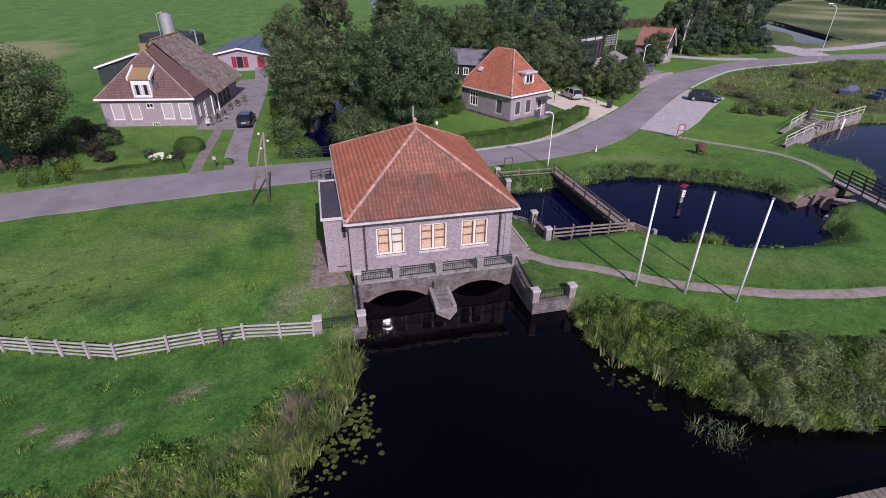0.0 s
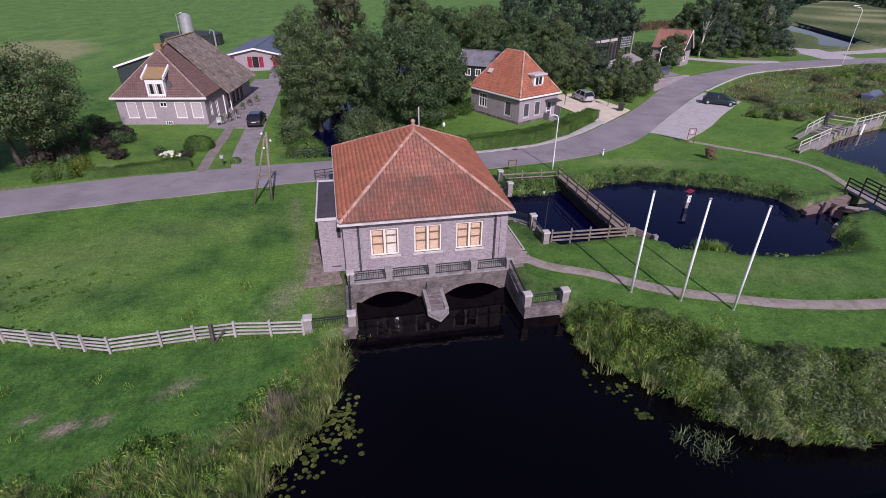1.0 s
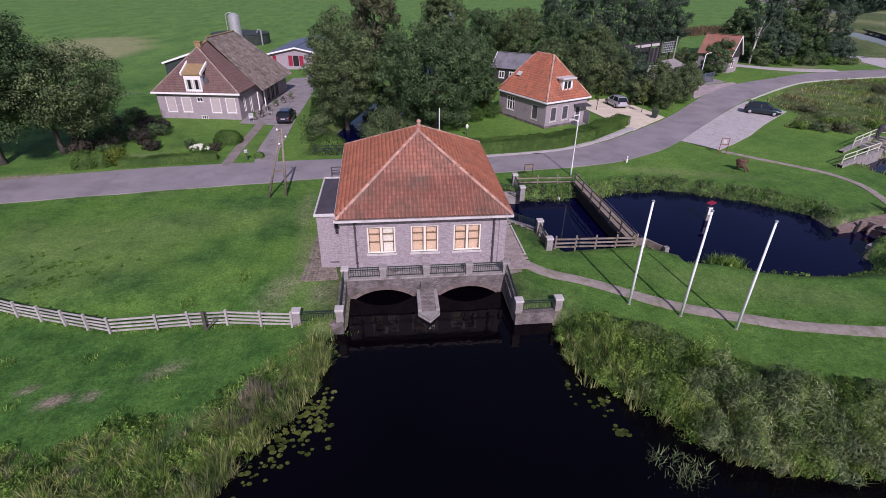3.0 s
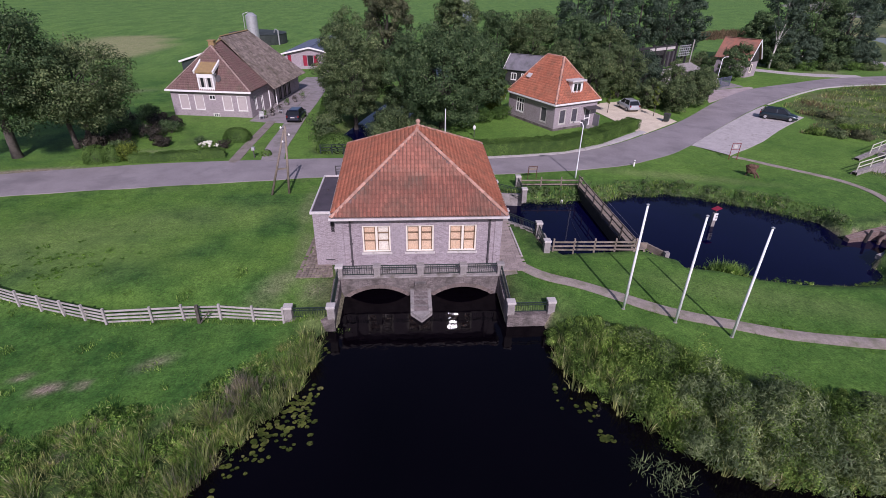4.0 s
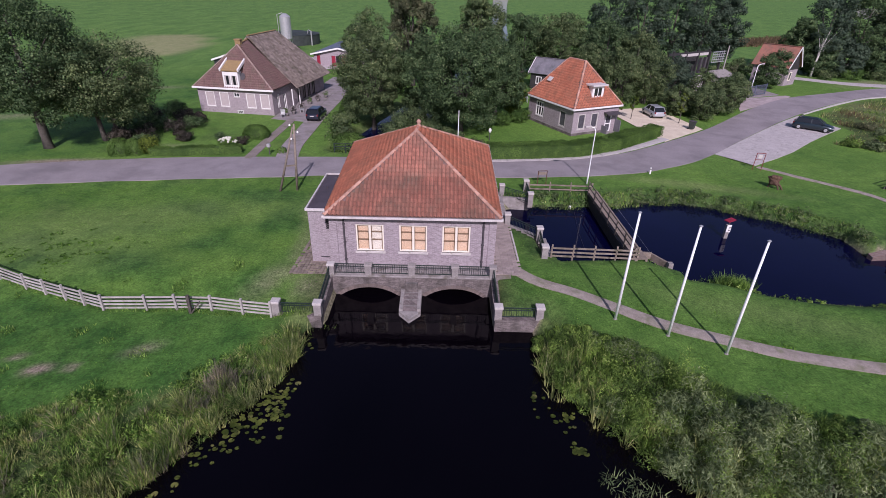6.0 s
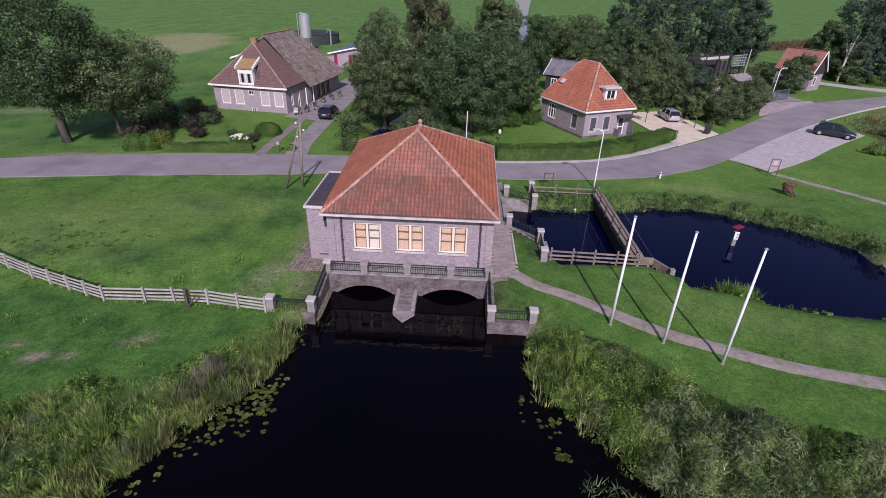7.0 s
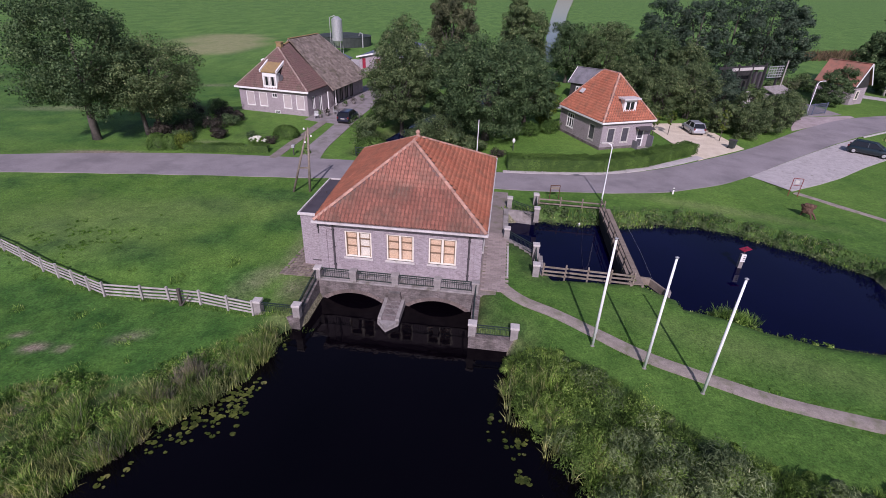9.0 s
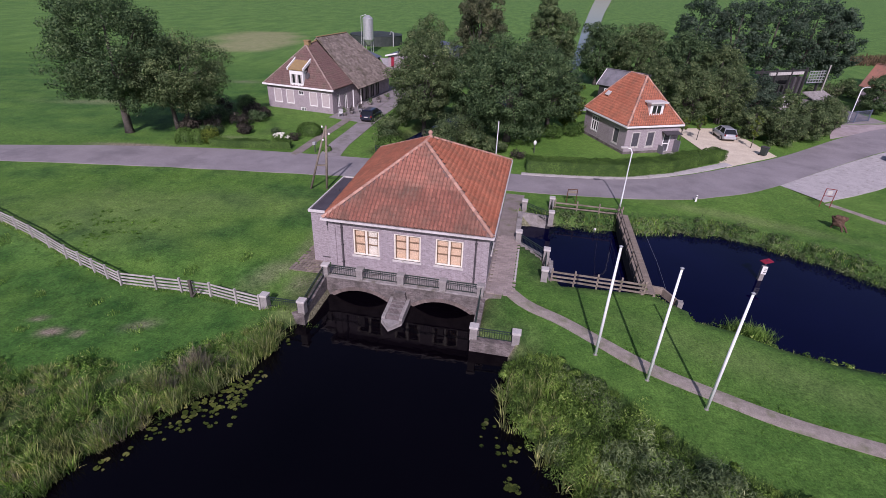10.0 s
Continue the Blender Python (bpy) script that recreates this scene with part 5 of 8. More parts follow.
part("wall", b, M_BRICK_HOUSE, cottage, "grey-brown brick walls")
for x in (0.75, 2.7):
    simple_window(cottage, pose(x, 0.04, 0.75), 1.1, 1.8, M_WINDOW_GREY, M_CAP, k=0.13)
simple_window(cottage, pose(0.04, CD - 6.4, 0.75, 0, 0, -90), 1.2, 1.85, M_WINDOW_GREY, M_CAP, k=0.12)
simple_window(cottage, pose(0.04, CD - 1.6, 1.0, 0, 0, -90), 1.6, 1.8, M_WINDOW_DARK, bars=[("v", 0.34), ("v", 0.67), ("h", 0.65)], k=0.13)
simple_window(cottage, pose(5.0, 0.06, 0.0), 1.0, 2.3, M_WINDOW_GREY, bars=[("h", 0.45)], name="front_door", sill=False, k=0.14)
part("canopy", Build().slab([(4.6, -0.95, 2.36), (6.7, -0.95, 2.36), (6.7, 0.0, 2.52), (4.6, 0.0, 2.52)], 0.09), M_PIPE, cottage, "dark flat porch canopy")
for x, h in ((4.55, 0.95), (6.6, 1.5)):
    part("porch_screen", Build().box(x, -0.95, -0.1, x + 0.1, 0.0, h), M_FELT, cottage, "low grey porch screen")
part("plinth", Build().box(-0.04, -0.04, -0.1, 4.5, 0.0, 0.34).box(-0.04, 0.0, -0.1, 0.0, CD, 0.34), M_BRICK_DARK, cottage, "dark tarred brick plinth")
part("doorstep", Build().box(4.7, -1.3, -0.1, 6.3, 0, 0.12), M_CONCRETE, cottage, soft=0.02)
roof = place(new("roof"), cottage)
roof["label"] = "orange-red pantile hipped roof with a short ridge"
o, e, CR0, CR1, CZ = 0.22, CE + 0.05, 3.2, 6.3, 7.9
C4 = [(-o, -o, e), (CW + o, -o, e), (CW + o, CD + o, e), (-o, CD + o, e)]
T0, T1 = (CW / 2, CR0, CZ), (CW / 2, CR1, CZ)
b = Build().slab([C4[0], C4[1], T0], 0.1).slab([C4[1], C4[2], T1, T0], 0.1).slab([C4[2], C4[3], T1], 0.1).slab([C4[3], C4[0], T0, T1], 0.1)
part("tile_bed", b, M_TILE_BROWN, roof)
for p, q, t0, t1 in ((C4[0], C4[1], T0, T0), (C4[1], C4[2], T0, T1), (C4[2], C4[3], T1, T1), (C4[3], C4[0], T1, T0)):
    tile_slope(roof, p, q, t0, t1, M_TILE_JOINED)
for p, t in ((C4[0], T0), (C4[1], T0), (C4[2], T1), (C4[3], T1), (T0, T1)):
    hip_tiles(roof, p, t, M_RIDGE)
b = Build()
b.box(-o - 0.1, -o - 0.12, e - 0.18, CW + o + 0.1, -o, e + 0.02).box(-o - 0.12, -o, e - 0.18, -o, CD + o, e + 0.02).box(CW + o, -o, e - 0.18, CW + o + 0.12, CD + o, e + 0.02)
part("gutter", b, M_WHITE, cottage, "white eaves gutter", soft=0.02)
dormer = place(new("dormer"), cottage)
dormer.matrix_local = pose(CW / 2 - 0.72, 0.47, CE + 0.92) @ Matrix.Diagonal((0.9, 1.1, 1.12, 1))
b = Build().box(0, 0, 0, 0.34, 1.6, 1.25).box(1.56, 0, 0, 1.9, 1.6, 1.25).box(0.34, 0, 0, 1.56, 0.1, 0.24).box(0.34, 0, 1.02, 1.56, 0.1, 1.25).box(0.9, 0, 0.24, 1.0, 0.09, 1.02)
part("front", b, M_WHITE, dormer, soft=0.01)
part("pane", Build().box(0.34, 0.04, 0.24, 1.56, 0.06, 1.02), M_WINDOW_DARK, dormer)
part("side", Build().box(0.02, 0.1, 0, 1.88, 1.6, 1.22), M_DARK, dormer)
b = Build().box(-0.32, -0.3, 1.25, 2.22, 2.0, 1.42)
part("flat_roof", b, M_GUTTER, dormer, "flat grey dormer roof", soft=0.02)
b = Build().box(0, 0, 0, 0.6, 0.75, 0.08)
sk = part("skylight", b, M_GUTTER, roof, "small roof window")
sk.matrix_local = Matrix.Translation((1.05, CD - 2.6, 5.2)) @ pose(0, 0, 0, 0, -48, 0)


def gable_building(name, m, w, d, eave, ridge, wall_mat, roof_mat, label, category, trim=None, over=0.35, doors=()):
    """A plain gabled building: x across the gable, y along the ridge."""
    t = thing(name, m, label, category)
    b = Build()
    b.wall((0, 0), (w, 0), -0.2, eave, 0.2, [(a, c, z0, z1) for a, c, z0, z1, _ in doors])
    b.wall((w, 0), (w, d), -0.2, eave, 0.2).wall((w, d), (0, d), -0.2, eave, 0.2).wall((0, d), (0, 0), -0.2, eave, 0.2)
    for y, f in ((0, (0, 1, 2)), (0.2, (2, 1, 0)), (d, (2, 1, 0)), (d - 0.2, (0, 1, 2))):
        b.add([(0, y, eave), (w, y, eave), (w / 2, y, ridge)], [f])
    part("wall", b, wall_mat, t)
    for a, c, z0, z1, mt in doors:
        part("door" if z0 < 0.2 else "window", Build().box(a + 0.02, 0.05, z0, c - 0.02, 0.12, z1), mt, t)
    k = (ridge - eave) / (w / 2)
    for s in (-1, 1):
        x0 = -over if s < 0 else w + over
        n = max(4, int(d / 1.1))
        for i in range(n):
            y0, y1 = -over + (d + 2 * over) * i / n, -over + (d + 2 * over) * (i + 0.985) / n
            q = [(x0, y0, eave - k * over + 0.1), (x0, y1, eave - k * over + 0.1), (w / 2, y1, ridge + 0.1), (w / 2, y0, ridge + 0.1)]
            part("roof_sheet", Build().slab(q if s > 0 else q[::-1], 0.08), roof_mat, t)
        if trim:
            q = Build().beam((x0, -over - 0.03, eave - k * over + 0.04), (w / 2, -over - 0.03, ridge + 0.06), 0.06, 0.28)
            part("barge_board", q, trim, t, "white barge board")
    part("ridge_cap", Build().beam((w / 2, -over, ridge + 0.14), (w / 2, d + over, ridge + 0.14), 0.3, 0.06), roof_mat, t)
    return t


gable_building("barn", Matrix.Translation((-24.6, 80.5, HG)) @ pose(0, 0, 0, 0, 0, -4), 10.2, 22, 2.3, 3.4, M_BRICK_HOUSE, M_SLATE, "low brick cattle barn with blue-grey roof and red doors", "barn", M_WHITE, 0.5,
               [(0.6, 1.3, 0, 2.0, M_CRIMSON), (3.6, 4.4, 0, 2.0, M_CRIMSON), (4.5, 5.6, 0, 2.0, M_DARK), (5.7, 6.5, 0, 2.0, M_CRIMSON), (8.2, 9.5, 0, 2.0, M_CRIMSON)])
gable_building("outbuilding", Matrix.Translation((-39.2, 67.8, HG)) @ pose(0, 0, 0, 0, 0, -8), 13, 10, 2.6, 4.6, M_GREENBOARD, M_SLATE, "wide dark green shed behind the farmhouse", "shed", M_WHITE, 0.3)
shed = gable_building("garden_shed", Matrix.Translation((19.0, 67.2, HG)) @ pose(0, 0, 0, 0, 0, -122), 5.2, 7.6, 2.7, 4.6, M_WOOD_DARK, M_FELT, "black boarded shed with grey gabled roof", "shed", M_WHITE, 0.35)
for y0 in (1.0, 2.8):
    simple_window(shed, pose(5.2, y0, 0.9, 0, 0, 90), 1.0, 1.15, M_WINDOW_DARK, bars=[("v", 0.5)], k=0.11)
red_house = gable_building("red_roofed_house", Matrix.Translation((64.3, 70.6, HG)) @ pose(0, 0, 0, 0, 0, 36), 4.5, 6.0, 3.6, 6.6, M_BRICK_HOUSE, M_TILE_FRONT, "small brick house with red tiled roof and dark boarded gable", "house", M_WHITE, 0.4,
                           [(1.3, 2.2, 0.9, 2.3, M_WINDOW_DARK)])
part("gable_boards", Build().slab([(0.0, -0.02, 2.75), (4.5, -0.02, 2.75), (4.5, -0.02, 3.6), (2.25, -0.02, 6.55), (0.0, -0.02, 3.6)], 0.05), M_WOOD_DARK, red_house, "dark tarred gable boards")
simple_window(red_house, pose(1.22, -0.06, 0.85), 1.05, 1.5, M_WINDOW_DARK, M_CREAM, k=0.14)

silo = thing("feed_silo", Matrix.Translation((-35.0, 99.0, HG)) @ Matrix.Diagonal((0.92, 0.92, 0.94, 1)), "tall white feed silo on steel legs beside the barn", "silo")
part("cylinder", Build().tube([(0, 0, 1.9), (0, 0, 3.2), (0, 0, 8.1), (0, 0, 8.75)], [0.3, 1.35, 1.35, 0.5], 20), M_STEEL, silo, "white-grey ribbed steel body", smooth=False)
for i in range(4):
    a = math.pi / 4 + i * math.pi / 2
    part("leg", Build().tube([(1.4 * math.cos(a), 1.4 * math.sin(a), 0), (1.4 * math.cos(a), 1.4 * math.sin(a), 3.8)], 0.07, 6), M_STEEL, silo)
part("filler_pipe", Build().tube([(-1.75, -0.3, 0.5), (-1.75, -0.3, 8.5), (-0.5, 0, 8.9)], 0.09, 6), M_STEEL, silo)
tank = thing("slurry_tank", Matrix.Translation((-38.8, 117, HG)) @ Matrix.Diagonal((1.1, 1.1, 1.0, 1)), "round dark slurry tank with a flat cover", "tank")
part("tank_wall", Build().tube([(0, 0, 0), (0, 0, 2.4)], 6.4, 40), M_TARP, tank)
part("cover", Build().tube([(0, 0, 2.42), (0, 0, 2.9)], [6.5, 3.0], 40), M_TARP, tank)
part("pipe", Build().tube([(5.6, -4.2, 0), (5.6, -4.2, 3.4), (4.9, -3.6, 3.6), (4.5, -3.2, 2.8)], 0.16, 8), M_STEEL, tank)

# ---- trees and shrubs ----


def crown_points(rng, centre, radii, blobs, per, blob_size, low=-0.75):
    """Leaf places and directions on many overlapping clumps that fill an egg-shaped crown unevenly."""
    pts, nrm, out = [], [], []
    for _ in range(blobs):
        d = rng.normal(size=3)
        d /= np.linalg.norm(d)
        d[2] = max(d[2], low)
        c = np.array(centre) + d * np.array(radii) * rng.uniform(0.45, 1.0) ** 0.6 * 0.95 * (1 + 0.35 * noise.noise(Vector(d * 1.7) + Vector(centre)))
        r = blob_size * rng.uniform(0.6, 1.25)
        n = int(per * rng.uniform(0.7, 1.3))
        u = rng.normal(size=(n, 3))
        u /= np.linalg.norm(u, axis=1, keepdims=True)
        pts.append(c + u * r * rng.uniform(0.55, 1.08, (n, 1)) * np.array([1.1, 1.1, 0.8]))
        nrm.append(u + rng.normal(size=(n, 3)) * 0.5 + np.array([0, 0, 0.35]))
        out.append(u + d * 0.35 + np.array([0, 0, 0.2]))
    return np.concatenate(pts), np.concatenate(nrm), np.concatenate(out)


def make_tree(x, y, top, bottom, r, material, label, seed, blobs=60, per=260, leaf=0.2, aspect=0.7, name="tree", trunk=0.32, stems=1, ry=None, blob=None, base=None, lean=(0, 0), category="tree", bark=None):
    rng = np.random.default_rng(seed)
    z0 = ground_z(x, y) if base is None else base
    t = thing(name, Matrix.Translation((x, y, z0 - 0.05)), label, category)
    top, bottom = top - z0, bottom - z0
    cz, rz = (top + bottom) / 2, (top - bottom) / 2
    b = Build()
    for s in range(stems):
        ox, oy = (rng.normal(size=2) * 0.5) if stems > 1 else (0, 0)
        h1 = max(bottom + rz * 0.5, 0.6)
        b.tube([(ox, oy, -0.2), (ox * 1.1, oy * 1.1, h1 * 0.3), (ox * 1.3 + lean[0] * 0.3, oy * 1.3, h1), (ox * 1.6 + lean[0], oy * 1.6 + lean[1], cz + rz * 0.55)],
               [trunk * 1.35, trunk, trunk * 0.75, trunk * 0.15], 9)
        for i in range(9):
            a = rng.uniform(0, 2 * math.pi)
            k = rng.uniform(0.5, 0.85)
            zs = h1 * rng.uniform(0.6, 1.0) + rz * 0.2 * rng.uniform(0, 1)
            e = Vector((math.cos(a) * r * k + lean[0], math.sin(a) * (ry or r) * k + lean[1], cz + rz * rng.uniform(-0.4, 0.6)))
            s0 = Vector((ox * 1.2, oy * 1.2, zs))
            m = s0.lerp(e, 0.5) + Vector((0, 0, rz * 0.12))
            b.tube([s0, m, e], [trunk * 0.38, trunk * 0.22, trunk * 0.05], 6, cap=False)
    part("trunk", b, bark or M_BARK, t, "pale peeling trunk and limbs" if bark else "grey-brown trunk and limbs", smooth=True)
    tight = min(r * 0.205, 0.62 + 0.045 * r)
    k = (r * 0.205 / tight) ** 1.7
    p, n, o = crown_points(rng, (lean[0], lean[1], cz), (r * 0.87, (ry or r) * 0.87, rz * 0.9), int(blobs * 1.35 * k), int(per * 0.8 / k), blob or tight)
    part("crown", leaf_mesh("crown", p, n, leaf * 0.8 * rng.uniform(0.6, 1.3, len(p)), aspect, material, rng, o), material, t)
    return t


def make_shrub(x, y, r, h, material, label, seed, n=1500, leaf=0.09, name="shrub", ry=None, clipped=False, base=None):
    """A bush from the ground up, rounded or clipped."""
    rng = np.random.default_rng(seed)
    z0 = ground_z(x, y) if base is None else base
    t = thing(name, Matrix.Translation((x, y, z0)), label, "shrub")
    if clipped:
        u = rng.normal(size=(n, 3))
        u[:, 2] = np.abs(u[:, 2])
        u /= np.linalg.norm(u, axis=1, keepdims=True)
        u = np.sign(u) * np.abs(u) ** 0.8
        p = u * np.array([r, ry or r, h]) * rng.uniform(0.86, 1.03, (n, 1))
        nr = u + rng.normal(size=(n, 3)) * 0.4
        o = u
    else:
        p, nr, o = crown_points(rng, (0, 0, h * 0.5), (r * 0.75, (ry or r) * 0.75, h * 0.45), 22, n // 22, max(r, h) * 0.33, -0.9)
        p[:, 2] = np.maximum(p[:, 2], 0.03)
    stem = Build()
    for i in range(6):
        a = i * 1.05
        stem.tube([(0.06 * math.cos(a), 0.06 * math.sin(a), -0.1), (0.45 * r * math.cos(a), 0.45 * r * math.sin(a), h * 0.6)], [0.03, 0.01], 5)
    part("stems", stem, M_BARK, t)
    part("leaves", leaf_mesh("leaves", p, nr, leaf * rng.uniform(0.6, 1.4, n if clipped else len(p)), 0.7, material, rng, o), material, t)
    return t


def make_hedge(pts, w, h, label, seed, material=None, density=440, leaf=0.066):
    """A clipped hedge along a plan line."""
    rng = np.random.default_rng(seed)
    z0 = float(dry_level(*pts[0]))
    t = thing("hedge", Matrix.Translation((pts[0][0], pts[0][1], z0)), label, "hedge")
    P, N, O = [], [], []
    core = Build()
    for (ax, ay), (bx, by) in zip(pts, pts[1:]):
        d = np.array([bx - ax, by - ay])
        length = np.linalg.norm(d)
        d /= length
        s = np.array([-d[1], d[0]])
        n = int(length * (w + 2 * h) * density)
        u = rng.uniform(-0.1, length + 0.1, n)
        k = rng.uniform(0, w + 2 * h, n)
        side = np.where(k < h, -w / 2, np.where(k < h + w, k - h - w / 2, w / 2))
        z = np.where(k < h, k, np.where(k < h + w, h, k - h - w))
        wob = 0.05 * np.sin(u * 2.3) + 0.04 * np.sin(u * 5.1 + 1)
        nr = np.stack([np.where(k < h, -s[0], np.where(k < h + w, 0, s[0])), np.where(k < h, -s[1], np.where(k < h + w, 0, s[1])), np.where((k >= h) & (k < h + w), 1.0, 0.25)], 1)
        q = np.stack([ax + d[0] * u + s[0] * (side + wob * 0.5) - pts[0][0], ay + d[1] * u + s[1] * (side + wob * 0.5) - pts[0][1], z + wob * (z > h * 0.8)], 1)
        P.append(q + rng.normal(size=(n, 3)) * 0.035)
        N.append(nr + rng.normal(size=(n, 3)) * 0.5)
        O.append(nr)
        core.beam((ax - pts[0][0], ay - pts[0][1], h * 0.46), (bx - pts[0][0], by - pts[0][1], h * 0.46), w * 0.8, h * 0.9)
    P, N = np.concatenate(P), np.concatenate(N)
    part("leaves", leaf_mesh("leaves", P, N, leaf * rng.uniform(0.6, 1.4, len(P)), 0.7, material or M_HEDGE, rng, np.concatenate(O)), material or M_HEDGE, t)
    # solid fill, darker green than the leaves, behind the gaps between them
    part("solid_core", core, M_CORE, t)
    return t


make_tree(-38.6, 24.3, 15.6, 0.9, 6.9, M_OAK, "large dark green oak beside the road", 11, 150, 330, 0.18, trunk=0.42, lean=(0.3, 0))
make_tree(-33.6, 27.4, 11.2, 0.8, 6.3, M_ASH, "broad loose-leaved tree beside the farm garden", 12, 120, 270, 0.17, trunk=0.24, stems=2, lean=(0.2, 0))
make_tree(-7.0, 36.8, 11.4, -0.9, 4.9, M_ASH, "dense green ash tree above the ditch", 13, 110, 280, 0.17, trunk=0.26)
make_tree(-8.2, 46.5, 12.6, -0.6, 4.6, M_ASH, "tall green ash tree above the ditch", 14, 90, 240, 0.18)
make_tree(-0.8, 38.0, 10.8, -0.9, 4.4, M_OAK, "dark green oak on the ditch's far bank", 25, 95, 260, 0.18)
make_tree(3.6, 34.5, 12.4, -0.9, 6.6, M_OAK, "large round dark green oak behind the road", 15, 160, 330, 0.18, trunk=0.42)
make_tree(8.2, 39.5, 10.6, -0.6, 4.4, M_OAK, "dark green oak at the garden's edge", 16, 90, 250, 0.18)
make_tree(10.6, 42.0, 6.8, -0.6, 2.3, M_YELLOWGREEN, "small yellow-green tree at the garden's edge", 17, 46, 200, 0.15, trunk=0.14)
make_tree(-3.6, 62, 17.5, 0.5, 4.8, M_COPPER, "tall brownish-green tree behind the ditch", 18, 125, 180, 0.24)
make_tree(7.6, 66, 15.4, -0.5, 5.0, M_ASH, "drooping olive-green willow beside the far ditch", 19, 135, 180, 0.19, 1.5)
for i, (x, y, top, r) in enumerate([(16.8, 77, 11.6, 5.0), (23.2, 74, 12.2, 5.4), (30.0, 68, 11.6, 5.2), (34.5, 65, 9.8, 4.4)]):
    make_tree(x, y, top, -0.8, r, M_ASH if i % 2 else M_OAK, "dense dark green tree behind the cottage", 20 + i, 115, 170, 0.23)
for i, (x, y, top, r, bt) in enumerate([(27.3, 51.5, 8.4, 3.9, -1.2), (32.2, 52.5, 8.6, 4.2, -1.2), (37.0, 56, 6.3, 3.6, -1.2), (24.0, 55.5, 8.2, 3.6, -1.0)]):
    make_tree(x, y, top, bt, r, M_ASH if i != 2 else M_POPLAR, "bushy green tree along the forecourt", 30 + i, 80, 210, 0.18, stems=3, trunk=0.12)
for i, (x, y, r, h) in enumerate([(37.3, 43.8, 2.9, 4.6), (41.0, 47.0, 3.0, 5.2), (44.5, 51.0, 2.6, 5.0), (39.0, 49.5, 3.0, 5.6), (47.0, 55.0, 2.4, 4.2), (34.4, 46.0, 2.2, 4.2)]):
    make_tree(x, y, h, -1.0, r, M_ASH, "wide leafy green roadside bush", 40 + i, 55, 190, 0.16, stems=4, trunk=0.08, category="shrub")
for i, (x, y, top, r) in enumerate([(36.5, 92, 17.0, 5.6), (43.5, 90, 18.0, 5.6), (50.5, 91, 19.0, 6.2), (57.5, 92, 18.5, 6.2), (63.0, 93, 15.5, 4.6)]):
    make_tree(x, y, top, -0.8, r, M_POPLAR, "tall grey-green poplar in a row", 50 + i, 100, 130, 0.3)
for i, (x, y, top, r) in enumerate([(80.5, 86.5, 17.5, 5.8), (87, 85.5, 19.5, 6.4), (94.0, 84.5, 18.0, 6.2), (76, 87, 11.5, 4.2), (84, 84, 7.5, 4.4), (90.5, 83.5, 7.5, 4.4), (97.5, 83.8, 6.5, 4.0), (79, 84.5, 6.5, 3.8)]):
    make_tree(x, y, top, -0.8, r, M_OAK if i % 2 else M_POPLAR, "large dark tree beside the bend", 60 + i, 100, 130, 0.31)
make_tree(77.0, 82.2, 10.5, 3.0, 3.2, M_POPLAR, "thin pale-stemmed birch at the edge of the trees", 68, 16, 90, 0.24, trunk=0.2, bark=M_BIRCH, lean=(0.8, 0))
# woods added far beyond the lake, so that its water mirrors dark
far_rng = np.random.default_rng(77)
fx = far_rng.uniform(-30, 140, 9000)
fz = far_rng.uniform(0, 1, 9000) ** 0.8 * (13 + 5 * np.sin(fx * 0.09) + 3 * np.sin(fx * 0.31))
fp = np.stack([470 + fx * 0.85 + far_rng.normal(0, 5, 9000), 470 - fx * 0.53 + far_rng.normal(0, 5, 9000), fz - 0.5], 1)
tagged(new("added_woods", leaf_mesh("added_woods", fp, far_rng.normal(size=(9000, 3)), far_rng.uniform(1.4, 2.8, 9000), 0.8, M_OAK, far_rng)), "dark green woods added beyond the lake to darken its reflection", "woods", kind="stuff")
make_tree(60.0, 68.3, 6.7, -1.0, 2.95, M_OAK, "round dark tree before the red-roofed house", 70, 105, 170, 0.17, trunk=0.15)
for i, (x, y, h) in enumerate([(24.8, 41.6, 2.9), (27.0, 42.5, 3.0), (32.8, 40.8, 4.2)]):
    make_tree(x, y, h, 0.7, 0.75, M_YELLOWGREEN, "slim young tree on the forecourt", 75 + i, 18, 60, 0.11, trunk=0.05)

make_shrub(-8.3, 27.2, 2.2, 2.7, M_HEDGE, "rounded clipped dark green bush beside the ditch", 80, 5200, 0.1, ry=1.7, clipped=True)
make_shrub(-19.3, 30.0, 1.5, 1.35, M_HEDGE, "low rounded clipped bush on the lawn", 81, 3600, 0.08, ry=1.2, clipped=True)
make_shrub(-30.4, 22.9, 1.1, 1.6, M_HEDGE, "clipped round green box bush", 82, 2600, 0.08, clipped=True)
make_shrub(-29.0, 23.0, 0.85, 1.6, M_HEDGE, "clipped round green box bush", 83, 2000, 0.08, clipped=True)
make_shrub(-27.6, 23.1, 0.95, 1.8, M_YELLOWGREEN, "bright yellow-green garden bush", 84, 2000, 0.09)
make_shrub(-20.0, 27.3, 0.9, 0.9, M_PURPLE, "low reddish-brown garden shrub", 85, 1100, 0.08)
make_shrub(-22.6, 28.2, 0.6, 1.0, M_OAK, "small dark shrub on the lawn", 86, 900, 0.08)
